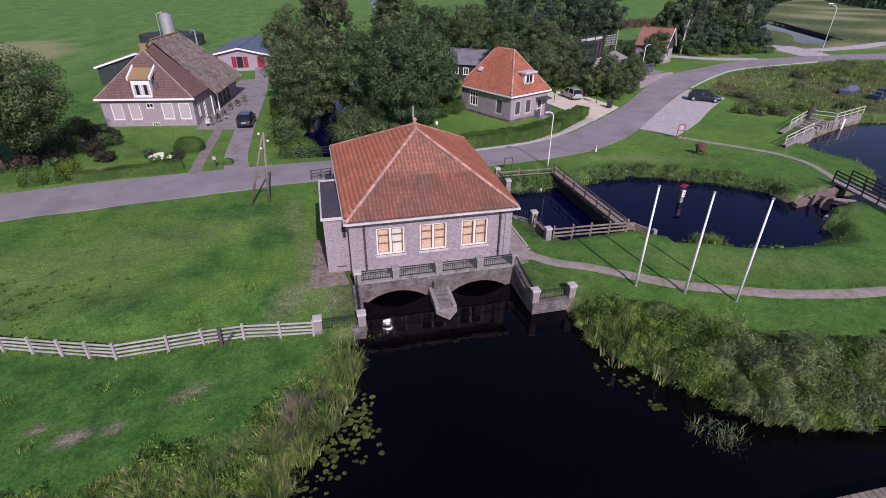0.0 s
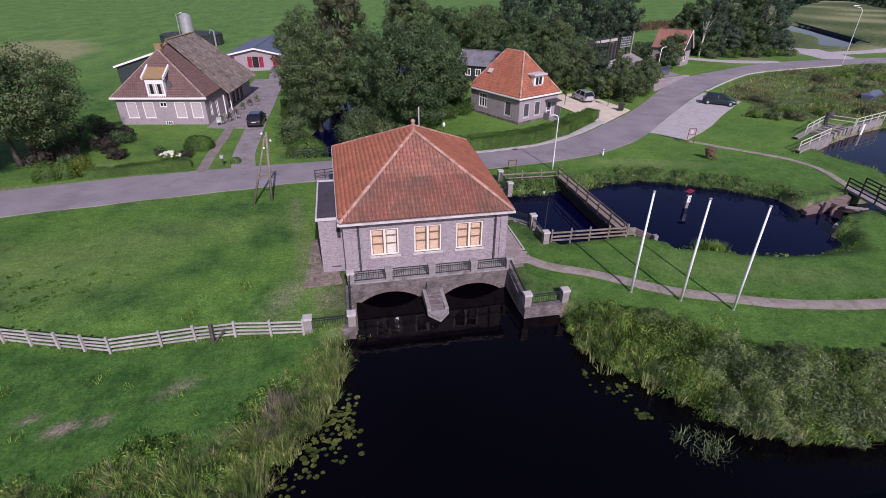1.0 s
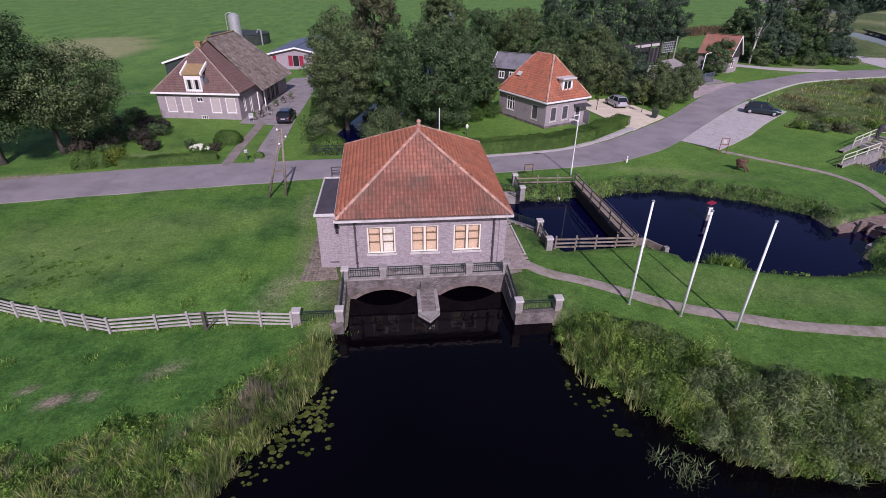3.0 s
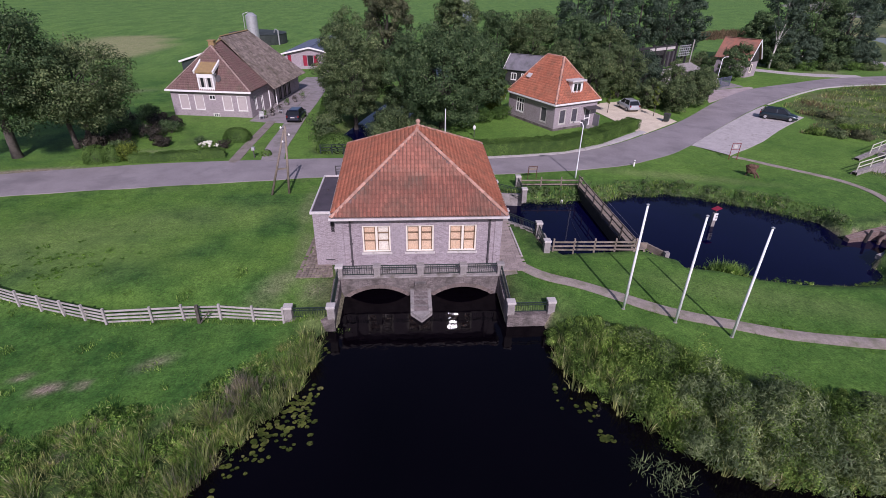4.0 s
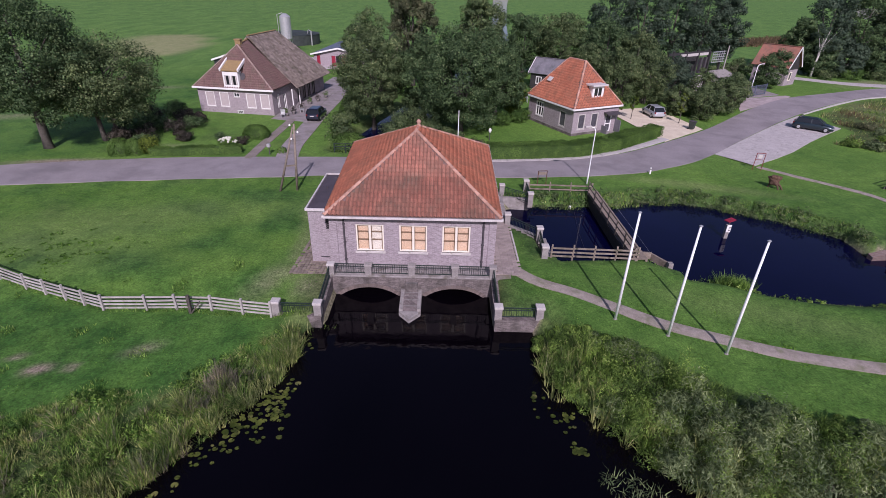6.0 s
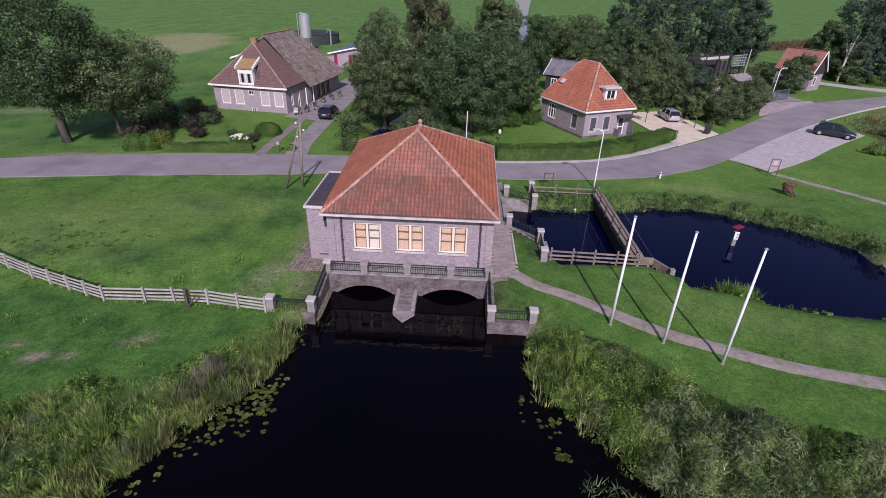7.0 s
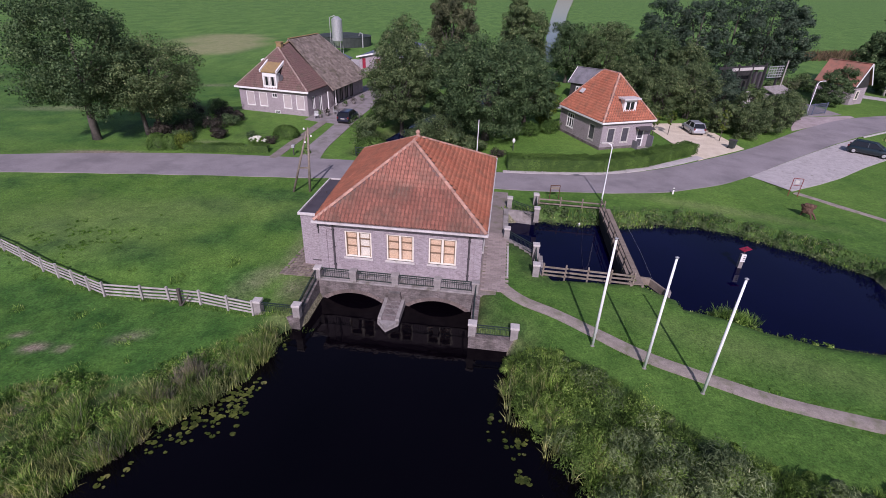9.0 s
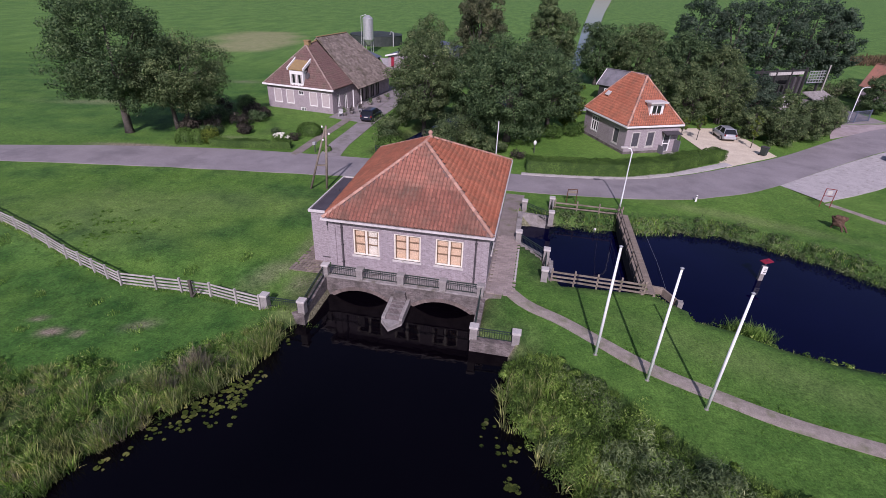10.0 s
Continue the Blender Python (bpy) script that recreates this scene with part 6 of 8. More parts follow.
for i, (x, y, r, h) in enumerate([(-30.6, 28.6, 1.7, 1.5), (-28.6, 30.6, 1.5, 1.6), (-27.6, 33.0, 1.5, 1.4), (-26.6, 28.2, 1.2, 0.9), (-29.5, 34.6, 1.6, 1.5), (-31.5, 32, 1.8, 1.9), (-30.8, 37.5, 1.3, 1.2)]):
    make_shrub(x, y, r, h, M_PURPLE if i % 3 != 2 else M_OAK, "dark purple-leaved border shrub", 90 + i, 1700, 0.1)
for i, (x, y, r, h) in enumerate([(9.0, 37.6, 1.6, 1.7), (11.6, 39.5, 1.7, 1.8), (6.8, 35.2, 1.3, 1.3)]):
    make_shrub(x, y, r, h, M_HEDGE, "dense green garden bush", 100 + i, 3000, 0.09)
for i, (x, y, r, h) in enumerate([(-3.2, 28.8, 1.9, 3.0), (-2.2, 32.0, 2.2, 3.6), (0.4, 30.2, 2.0, 2.2), (-9.6, 30.5, 1.8, 3.2), (2.6, 29.8, 1.6, 1.6)]):
    make_shrub(x, y, r, h, M_ASH, "bushy undergrowth on the ditch bank", 120 + i, 3600, 0.12)
for i, (x, y, r, h) in enumerate([(-32.6, 27.0, 1.6, 1.6), (-33.2, 30.5, 1.8, 2.0), (-33.4, 34.5, 1.9, 2.2), (-32.5, 38.8, 1.6, 1.8), (-28.2, 35.6, 1.2, 1.2), (-29.8, 26.4, 1.3, 1.1)]):
    make_shrub(x, y, r, h, M_OAK if i % 2 else M_PURPLE, "dark leafy shrub in the garden border", 130 + i, 2200, 0.11)
make_shrub(5.4, 28.6, 1.1, 0.9, M_PURPLE, "low brown shrub before the hedge", 104, 1100, 0.08)
make_shrub(-14.9, 24.6, 0.5, 0.6, M_HEDGE, "small clipped bush beside the driveway", 105, 700, 0.07, clipped=True)
make_hedge([(6.4, 24.6), (10.8, 25.2), (15.8, 26.2), (20.6, 28.9), (23.6, 31.6)], 1.9, 1.35, "long clipped green privet hedge along the road", 110)
make_hedge([(24.2, 32.3), (27.6, 35.0)], 1.6, 1.2, "short clipped green hedge beside the gate", 111)
make_hedge([(-27.2, 22.6), (-23.0, 23.4), (-18.9, 24.2)], 0.9, 0.75, "low clipped green front hedge", 112)
make_hedge([(-10.3, 30.0), (-10.7, 36.0), (-11.6, 45.0)], 1.0, 1.5, "unclipped hedge along the driveway", 113)

# white hydrangeas
rng = np.random.default_rng(5)
hyd = make_shrub(-21.3, 26.8, 1.1, 0.7, M_HEDGE, "white hydrangea bush with round flower heads", 106, 900, 0.09)
for i in range(30):
    a, k = rng.uniform(0, 2 * math.pi), math.sqrt(rng.uniform(0, 1))
    r = rng.uniform(0.09, 0.15)
    c = Vector((math.cos(a) * k, math.sin(a) * k * 0.7, 0.45 + 0.35 * (1 - k * k)))
    b = Build().tube([c + Vector((0, 0, z * r)) for z in (-0.9, -0.4, 0.3, 0.8, 1.0)], [0.4 * r, r, r, 0.55 * r, 0.1 * r], 7)
    part("flower_head", b, M_FLOWER, hyd, smooth=True)

# ---- bank growth ----


def scatter(rng, n, x0, x1, y0, y1, keep):
    x, y = rng.uniform(x0, x1, n), rng.uniform(y0, y1, n)
    k = keep(x, y)
    return x[k], y[k]


def clumps(x, y, f, seed):
    return np.array([noise.noise(Vector((a * f, b * f, seed))) for a, b in zip(x, y)])


def blades(name, label, x, y, h, w, bend, material, seed, category="grass", short=False):
    rng = np.random.default_rng(seed)
    z = land(x, y)
    z = np.maximum(z, WATER - 0.1) - 0.03
    ang = rng.uniform(0, 2 * math.pi, len(x))
    ln = np.stack([np.cos(ang), np.sin(ang)], 1) * (h * rng.uniform(0.1, 1, len(x)) * bend)[:, None]
    return tagged(new(name, blade_mesh(name, np.stack([x, y, z], 1), h, ln, w, material, rng, short)), label, category, kind="stuff")


def left_bank(x, y):
    return np.interp(x, [-30, -16.9, -13.9, -11.3, -8.9, -5.8], [-11, -10.2, -9.6, -8.8, -7.2, -3.5]) - y + 0.4 * np.sin(x * 1.3)


def tufts(name, label, cx, cy, per, h, spread, w, material, seed, category="grass"):
    """Blades that fan out from many tuft hearts."""
    rng = np.random.default_rng(seed)
    n = len(cx)
    k = np.repeat(np.arange(n), per)
    a = rng.uniform(0, 2 * math.pi, n * per)
    rad = np.sqrt(rng.uniform(0, 1, n * per))
    hh = h[k] * rng.uniform(0.45, 1.15, n * per)
    foot = 0.35 * spread[k] * rad
    x, y = cx[k] + np.cos(a) * foot, cy[k] + np.sin(a) * foot
    z = np.maximum(land(cx, cy), WATER - 0.05)[k] - 0.04
    lean = np.stack([np.cos(a), np.sin(a)], 1) * (spread[k] * rad * rng.uniform(0.5, 1.5, n * per))[:, None]
    me = blade_mesh(name, np.stack([x, y, z], 1), hh, lean, rng.uniform(0.7, 1.3, n * per) * w, material, rng)
    return tagged(new(name, me), label, category, kind="stuff")


def domes(name, label, cx, cy, r, h, per, size, aspect, material, seed, category="weeds"):
    """Leafy plants as many small uneven domes with gaps between them."""
    rng = np.random.default_rng(seed)
    n = len(cx)
    k = np.repeat(np.arange(n), per)
    u = rng.normal(size=(n * per, 3))
    u[:, 2] = np.abs(u[:, 2]) * 1.1 - 0.25
    u /= np.linalg.norm(u, axis=1, keepdims=True)
    q = u * rng.uniform(0.6, 1.12, (n * per, 1)) ** 0.7
    z = np.maximum(land(cx, cy), WATER)[k]
    p = np.stack([cx[k] + q[:, 0] * r[k], cy[k] + q[:, 1] * r[k], z + h[k] * (0.5 + 0.5 * q[:, 2])], 1)
    p[:, 2] = np.maximum(p[:, 2], WATER + 0.03)
    nr = u + rng.normal(size=(n * per, 3)) * 0.55
    me = leaf_mesh(name, p, nr, size * rng.uniform(0.6, 1.5, n * per), aspect, material, rng, u + np.array([0, -0.1, 0.15]))
    return tagged(new(name, me), label, category, kind="stuff")


rng = np.random.default_rng(21)
x, y = scatter(rng, 120000, -24, -4.6, -17, -3.3, lambda a, b: (left_bank(a, b) > -0.2) & (signed_distance(a, b, CANAL) > -0.1))
c = clumps(x, y, 0.55, 3)
k = rng.uniform(0, 1, len(x)) < (0.55 + 0.3 * smooth(0.0, 0.3, c)) * (0.3 + 0.85 * smooth(-0.12, 0.12, clumps(x, y, 1.3, 61)))
x, y, c = x[k], y[k], c[k]
h = (0.16 + 0.24 * smooth(-0.15, 0.4, c)) * rng.uniform(0.45, 1.3, len(x)) * (0.5 + 0.5 * smooth(-0.2, 0.8, left_bank(x, y)))
straw = clumps(x, y, 0.8, 41) + 0.2 * rng.normal(size=len(x)) > 0.08
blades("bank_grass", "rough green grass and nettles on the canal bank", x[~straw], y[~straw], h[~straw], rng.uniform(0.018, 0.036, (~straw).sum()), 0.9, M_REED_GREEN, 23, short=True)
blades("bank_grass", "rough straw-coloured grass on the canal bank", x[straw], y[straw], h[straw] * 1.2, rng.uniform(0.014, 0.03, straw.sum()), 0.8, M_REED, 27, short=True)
# sedge tufts, taller towards the water
x, y = scatter(rng, 13500, -24, -4.6, -17, -3.3, lambda a, b: (left_bank(a, b) > 0.1) & (signed_distance(a, b, CANAL) > -0.15))
c = clumps(x, y, 0.6, 3)
wet = smooth(2.4, 0.2, signed_distance(x, y, CANAL))
ragged = clumps(x, y, 1.3, 61)
k = rng.uniform(0, 1, len(x)) < (0.2 + 0.4 * smooth(-0.05, 0.25, c) + 0.2 * wet) * (0.15 + 1.35 * smooth(-0.12, 0.12, ragged))
x, y, c, wet, ragged = x[k], y[k], c[k], wet[k], ragged[k]
deep = smooth(0.0, 2.0, left_bank(x, y))
h = (0.24 + 0.3 * smooth(-0.05, 0.3, c) + 0.3 * wet) * (0.5 + 0.5 * deep) * rng.uniform(0.6, 1.35, len(x)) * (0.7 + 0.6 * smooth(-0.1, 0.3, ragged))
kind = rng.uniform(0, 1, len(x)) + 0.6 * clumps(x, y, 0.5, 19)
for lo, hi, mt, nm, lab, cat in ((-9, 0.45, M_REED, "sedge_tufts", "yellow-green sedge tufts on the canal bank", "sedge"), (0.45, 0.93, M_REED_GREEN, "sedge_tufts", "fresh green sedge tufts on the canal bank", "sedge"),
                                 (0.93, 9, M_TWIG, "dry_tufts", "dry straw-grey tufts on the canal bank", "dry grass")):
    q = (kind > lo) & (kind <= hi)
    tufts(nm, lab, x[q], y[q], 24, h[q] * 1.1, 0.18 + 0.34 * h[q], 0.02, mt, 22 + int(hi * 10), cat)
x, y = scatter(rng, 2600, -22, -4.9, -16, -3.6, lambda a, b: (left_bank(a, b) > 0.0) & (signed_distance(a, b, CANAL) > 0.4))
k = clumps(x, y, 0.6, 31) > 0.02
x, y = x[k], y[k]
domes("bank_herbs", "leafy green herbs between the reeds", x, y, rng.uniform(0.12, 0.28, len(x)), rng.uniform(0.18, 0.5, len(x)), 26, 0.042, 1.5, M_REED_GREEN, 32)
# reeds in the waterline
x, y = scatter(rng, 30000, -14, -4.7, -15, -3.4, lambda a, b: (left_bank(a, b) > 0) & (np.abs(signed_distance(a, b, CANAL) - 0.35) < 0.55))
k = clumps(x, y, 0.8, 37) + 0.2 * rng.normal(size=len(x)) > 0.12
x, y = x[k], y[k]
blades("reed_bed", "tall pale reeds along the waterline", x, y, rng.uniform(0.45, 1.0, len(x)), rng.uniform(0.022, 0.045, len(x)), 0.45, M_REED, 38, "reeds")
# dead grey stalks among the reeds
x, y = scatter(rng, 420, -9.8, -6.2, -10.5, -6.3, lambda a, b: (((a + 8.1) / 0.7) ** 2 + ((b + 8.2) / 0.75) ** 2 < 1) | (((a + 8.7) / 0.4) ** 2 + ((b + 9.6) / 0.45) ** 2 < 1))
tufts("dead_stalks", "dry grey-brown stalks among the reeds", x, y, 22, rng.uniform(0.5, 0.95, len(x)), rng.uniform(0.25, 0.45, len(x)), 0.026, M_TWIG, 24, "reeds")


def right_bank(x, y):
    """Above zero inside the overgrown corner south of the path."""
    line = np.interp(x, [5, 7.3, 7.5, 10.8, 13, 15, 18, 21, 60], [-3.9, -3.9, -3.4, -4.7, -6.7, -8.3, -9.8, -10.3, -12])
    return line - y + 0.25 * np.sin(x * 2.1)


rng = np.random.default_rng(31)
x, y = scatter(rng, 7800, 5.6, 27, -16.3, -3.2, lambda a, b: (right_bank(a, b) > 0.15) & (signed_distance(a, b, CANAL) > np.where(a < 9, 0.15, -0.3)))
c = clumps(x, y, 0.5, 7)
rb = right_bank(x, y)
h = (0.3 + 0.6 * smooth(-0.3, 0.4, c) + 0.55 * smooth(0.8, 3, rb) * smooth(8, 10, x)) * (0.3 + 0.7 * smooth(0, 3.2, rb)) * rng.uniform(0.6, 1.3, len(x))
r = 0.14 + 0.2 * h * rng.uniform(0.7, 1.3, len(x))
grey = clumps(x, y, 0.33, 11) + 0.045 * (x - 10.5) + 0.02 * (-y - 6) + 0.22 * rng.normal(size=len(x))
ragged = clumps(x, y, 1.1, 63)
keep = rng.uniform(0, 1, len(x)) < 0.27 * (0.25 + 1.3 * smooth(-0.14, 0.12, ragged))
h = h * (0.7 + 0.55 * smooth(-0.1, 0.3, ragged))
willow = keep & (grey > 0.27) & (x > 8.3)
dead = keep & ~willow & (rng.uniform(0, 1, len(x)) < 0.035) & (x > 9)
nettle = keep & ~willow & ~dead
domes("willow_scrub", "grey-green willow scrub overhanging the canal", x[willow], y[willow], r[willow] * 1.25, h[willow] * 1.2, 150, 0.026, 3.4, M_WILLOW, 34, "scrub")
domes("nettles", "bright green nettles and bindweed on the bank", x[nettle], y[nettle], r[nettle] * 1.2, h[nettle] * 1.15, 150, 0.031, 1.6, M_NETTLE, 35)
# bushes that stand out of the scrub
bx, by = scatter(rng, 420, 8.6, 26, -15.4, -5.2, lambda a, b: (right_bank(a, b) > 1.6) & (signed_distance(a, b, CANAL) > 0.1))
keep = np.array([all(np.hypot(bx[i] - bx[:i], by[i] - by[:i]) > 0.95) for i in range(len(bx))])
bx, by = bx[keep], by[keep]
pale = clumps(bx, by, 0.3, 12) + 0.025 * (bx - 11) - 0.03 * (right_bank(bx, by) < 2.6) > 0.06
for q, mt, nm, lab in ((pale, M_WILLOW, "willow_bushes", "silvery willow bushes on the canal bank"), (~pale, M_NETTLE, "leafy_bushes", "fresh green leafy bushes on the canal bank")):
    k = int(q.sum())
    domes(nm, lab, bx[q], by[q], rng.uniform(0.5, 0.85, k), rng.uniform(0.8, 1.45, k), 620, 0.027, 3.0 if mt is M_WILLOW else 1.8, mt, 37 + k, "scrub")
domes("dead_weeds", "dry brown weeds among the nettles", x[dead], y[dead], r[dead] * 0.9, h[dead], 40, 0.045, 2.2, M_TWIG, 36)
x, y = scatter(rng, 900, 6.5, 30, -16.8, -3.4, lambda a, b: (right_bank(a, b) > 1.2) & (signed_distance(a, b, CANAL) > -0.25) & (signed_distance(a, b, CANAL) < 2.2))
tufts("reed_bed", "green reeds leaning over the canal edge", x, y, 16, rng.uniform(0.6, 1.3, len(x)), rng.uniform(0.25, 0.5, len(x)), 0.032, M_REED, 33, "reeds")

x, y = scatter(rng, 2600, 5.8, 27, -16.3, -3.4, lambda a, b: (right_bank(a, b) > 0.1) & (signed_distance(a, b, CANAL) > np.where(a < 9, 0.1, -0.1)))
k = clumps(x, y, 0.5, 67) > -0.1
x, y = x[k], y[k]
tufts("bank_grass", "coarse green grass tufts among the scrub", x, y, 26, rng.uniform(0.3, 0.85, len(x)) * (0.5 + 0.5 * smooth(0, 1.8, right_bank(x, y))), rng.uniform(0.2, 0.4, len(x)), 0.026, M_NETTLE, 39)

x, y = scatter(rng, 60000, 5.6, 27, -15.5, -3.2, lambda a, b: (right_bank(a, b) > 0) & (signed_distance(a, b, CANAL) > 0.2))
k = rng.uniform(0, 1, len(x)) < 0.2
x, y = x[k], y[k]
blades("bank_grass", "short rough grass under the scrub", x, y, rng.uniform(0.15, 0.5, len(x)) * (0.4 + 0.6 * smooth(0, 1.5, right_bank(x, y))), rng.uniform(0.02, 0.045, len(x)), 0.9, M_NETTLE, 40, short=True)

# pond and ditch margins
rng = np.random.default_rng(41)
x, y = scatter(rng, 150000, 6, 66, -0.5, 28, lambda a, b: np.abs(signed_distance(a, b, POND) - 0.45) < 0.85)
walled = ((x < 9.6) & (y > 4) & (y < 13.4)) | ((x > 33) & (x < 40) & (y > 2) & (y < 8)) | ((y < 5.2) & (x < 15)) | ((x > 44.6) & (x < 64) & (y > 18.4))
x, y = x[~walled], y[~walled]
d = signed_distance(x, y, POND)
north = smooth(8, 11, y)
k = rng.uniform(0, 1, len(x)) < 0.2 + 0.6 * north
x, y, north = x[k], y[k], north[k]
c = clumps(x, y, 0.6, 5)
h = (0.14 + 0.17 * north) * (0.6 + 1.0 * smooth(-0.2, 0.4, c)) * rng.uniform(0.5, 1.2, len(x))
half = rng.uniform(0, 1, len(x)) < 0.72
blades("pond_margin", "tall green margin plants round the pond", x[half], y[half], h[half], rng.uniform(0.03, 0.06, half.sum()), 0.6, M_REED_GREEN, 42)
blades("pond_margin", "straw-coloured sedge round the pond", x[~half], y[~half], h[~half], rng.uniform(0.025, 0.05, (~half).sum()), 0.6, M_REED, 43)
x, y = scatter(rng, 9000, 9, 46, 5, 18, lambda a, b: (np.abs(signed_distance(a, b, POND) - 0.5) < 0.7) & (b > 7) & (a < 33))
k = rng.uniform(0, 1, len(x)) < 0.55
x, y = x[k], y[k]
c = clumps(x, y, 0.45, 95)
domes("pond_herbs", "leafy green herbs and bindweed on the pond's bank", x, y, rng.uniform(0.18, 0.36, len(x)), rng.uniform(0.25, 0.6, len(x)) * (0.7 + 0.7 * smooth(-0.2, 0.3, c)), 20, 0.055, 1.4, M_ASH, 46)
x, y = scatter(rng, 1500, 14, 33, -1, 7, lambda a, b: (np.abs(signed_distance(a, b, POND) - 0.95) < 0.35) & (clumps(a, b, 0.7, 96) > 0.02))
domes("pond_herbs", "low green herbs on the pond's near edge", x, y, rng.uniform(0.1, 0.22, len(x)), rng.uniform(0.12, 0.4, len(x)), 20, 0.045, 1.4, M_NETTLE, 47)
x, y = rng.normal(20.4, 0.55, 1100), rng.normal(1.75, 0.28, 1100)
blades("rush_clump", "clump of green rushes at the pond's edge", x, y, rng.uniform(0.35, 0.9, 1100), rng.uniform(0.02, 0.04, 1100), 0.7, M_REED_GREEN, 44, "rushes")
# rough meadow beyond the parking area
x, y = scatter(rng, 76000, 46, 118, 22, 67, lambda a, b: (np.interp(a, *MEADOW_TOP) - 0.4 - b > 0) & (b > np.interp(a, *MEADOW_LOW) + 0.3) & (signed_distance(a, b, POND) > 0.4))
c = clumps(x, y, 0.3, 9)
k = rng.uniform(0, 1, len(x)) < 0.35 + 0.5 * smooth(-0.1, 0.3, c)
x, y, c = x[k], y[k], c[k]
h = rng.uniform(0.3, 0.8, len(x)) * (0.5 + smooth(-0.2, 0.4, c))
mix = clumps(x, y, 0.16, 99) + 0.25 * rng.normal(size=len(x))
for lo, hi, mt, lab, sd_ in ((-9, -0.12, M_REED_GREEN, "fresh green uncut meadow grass beyond the parking area", 45), (-0.12, 0.26, M_REED, "yellow-green uncut meadow grass beyond the parking area", 48), (0.26, 9, M_FENREED, "dry brown meadow stalks beyond the parking area", 49)):
    q = (mix > lo) & (mix <= hi)
    blades("rough_meadow", lab, x[q], y[q], h[q] * 0.6, rng.uniform(0.05, 0.12, q.sum()), 1.0, mt, sd_, short=True)
for i, (x0, y0, r, h) in enumerate([(49.6, 32.2, 1.5, 0.9), (51.5, 31.0, 1.8, 1.1), (54, 30.4, 1.9, 1.2), (55.4, 33.4, 1.9, 1.2), (57, 36.6, 1.8, 1.2), (57.2, 40.0, 1.8, 1.1), (60, 31.5, 1.8, 1.0), (72, 44, 2.2, 1.3), (80, 52, 2.6, 1.5), (88, 56, 3.0, 1.8), (95, 58, 3.2, 2.0), (100, 60, 3.2, 1.9), (92, 52, 3.0, 1.7), (84, 47, 2.4, 1.4), (66, 31, 1.6, 0.9), (104, 57, 3.4, 2.1), (98, 53, 3.0, 1.8)]):
    make_shrub(x0, y0, r * 0.85, h * 0.7, (M_NETTLE, M_WILLOW, M_COPPER)[i % 3], "low green scrub in the rough meadow", 140 + i, 1500, 0.12)
for i, (x0, y0, r, h) in enumerate([(79, 80.4, 2.2, 1.6), (84, 80.0, 2.6, 1.9), (89, 80.2, 2.4, 1.7), (94, 80.4, 2.6, 1.8), (98.5, 80.8, 2.2, 1.5), (101.5, 82, 1.8, 1.2)]):
    make_shrub(x0, y0, r, h, M_HEDGE if i % 2 else M_ASH, "roadside scrub below the trees", 170 + i, 1100, 0.17)
for i, (x0, y0, r, h) in enumerate([(55.5, 79.0, 2.2, 2.2), (59.2, 81.5, 2.5, 2.6), (63.4, 83.0, 2.4, 2.2), (68.2, 86.0, 2.6, 2.4), (66.0, 90.5, 2.6, 2.0), (71.8, 90.0, 2.4, 2.0)]):
    make_shrub(x0, y0, r, h, M_COPPER if i % 2 else M_ASH, "brownish-green scrub behind the works yard", 180 + i, 1100, 0.17)
# lawn blades
rng = np.random.default_rng(51)


def on_lawn(a, b):
    ok = (shore(a, b) > 0.8) & ~((np.abs(a) < 6.6) & (b > 1) & (b < 15.6))
    near = np.interp(a, [p[0] for p in ROAD_NEAR], [p[1] for p in ROAD_NEAR])
    return ok & (b < near - 0.1) & ~((a > 5) & (b < 3.2) & (b > -8.5) & (np.abs(b - np.interp(a, [5.6, 7.3, 9.5, 11.5, 13.7, 16.4, 19, 21.5, 25, 34], [2.6, 0.5, -0.8, -2.2, -3.7, -4.9, -5.9, -6.5, -7, -7.6])) < 0.75))


x, y = scatter(rng, 96000, -32, 34, -11, 21, on_lawn)
c = clumps(x, y, 0.8, 13)
h = rng.uniform(0.03, 0.075, len(x)) * (0.7 + smooth(-0.1, 0.5, c))
blades("lawn_grass", "short green lawn grass", x, y, h, rng.uniform(0.02, 0.05, len(x)), 1.2, M_LAWN_BLADE, 52, short=True)
# grass creeping over the path's edges
x, y = scatter(rng, 90000, 5.5, 34, -9, 3, lambda a, b: np.abs(np.abs(b - np.interp(a, [5.6, 7.3, 9.5, 11.5, 13.7, 16.4, 19, 21.5, 25, 34], [2.6, 0.5, -0.8, -2.2, -3.7, -4.9, -5.9, -6.5, -7, -7.6])) - 0.6) < 0.28)
k = clumps(x, y, 1.4, 91) > -0.05
x, y = x[k], y[k]
blades("path_edge_grass", "grass growing over the path's edges", x, y, rng.uniform(0.04, 0.12, len(x)), rng.uniform(0.02, 0.045, len(x)), 1.0, M_LAWN_BLADE, 54, short=True)
# taller tufts along the fence and in the meadow
x, y = scatter(rng, 60000, -32, -4, -14, 2, lambda a, b: left_bank(a, b) < 0.3)
c = clumps(x, y, 0.7, 17)
fl = np.abs(y - np.interp(x, [-29.8, -21.9, -16.5, -14.2, -12.5, -7.1], [1.4, -1.2, -2.9, -2.85, -2.8, -3.3]))
k = (c > 0.42) | (fl < 0.22)
x, y = x[k], y[k]
blades("meadow_tufts", "darker green tufts in the meadow along the fence", x, y, rng.uniform(0.08, 0.26, len(x)), rng.uniform(0.02, 0.05, len(x)), 0.9, M_REED_GREEN, 53, short=True)

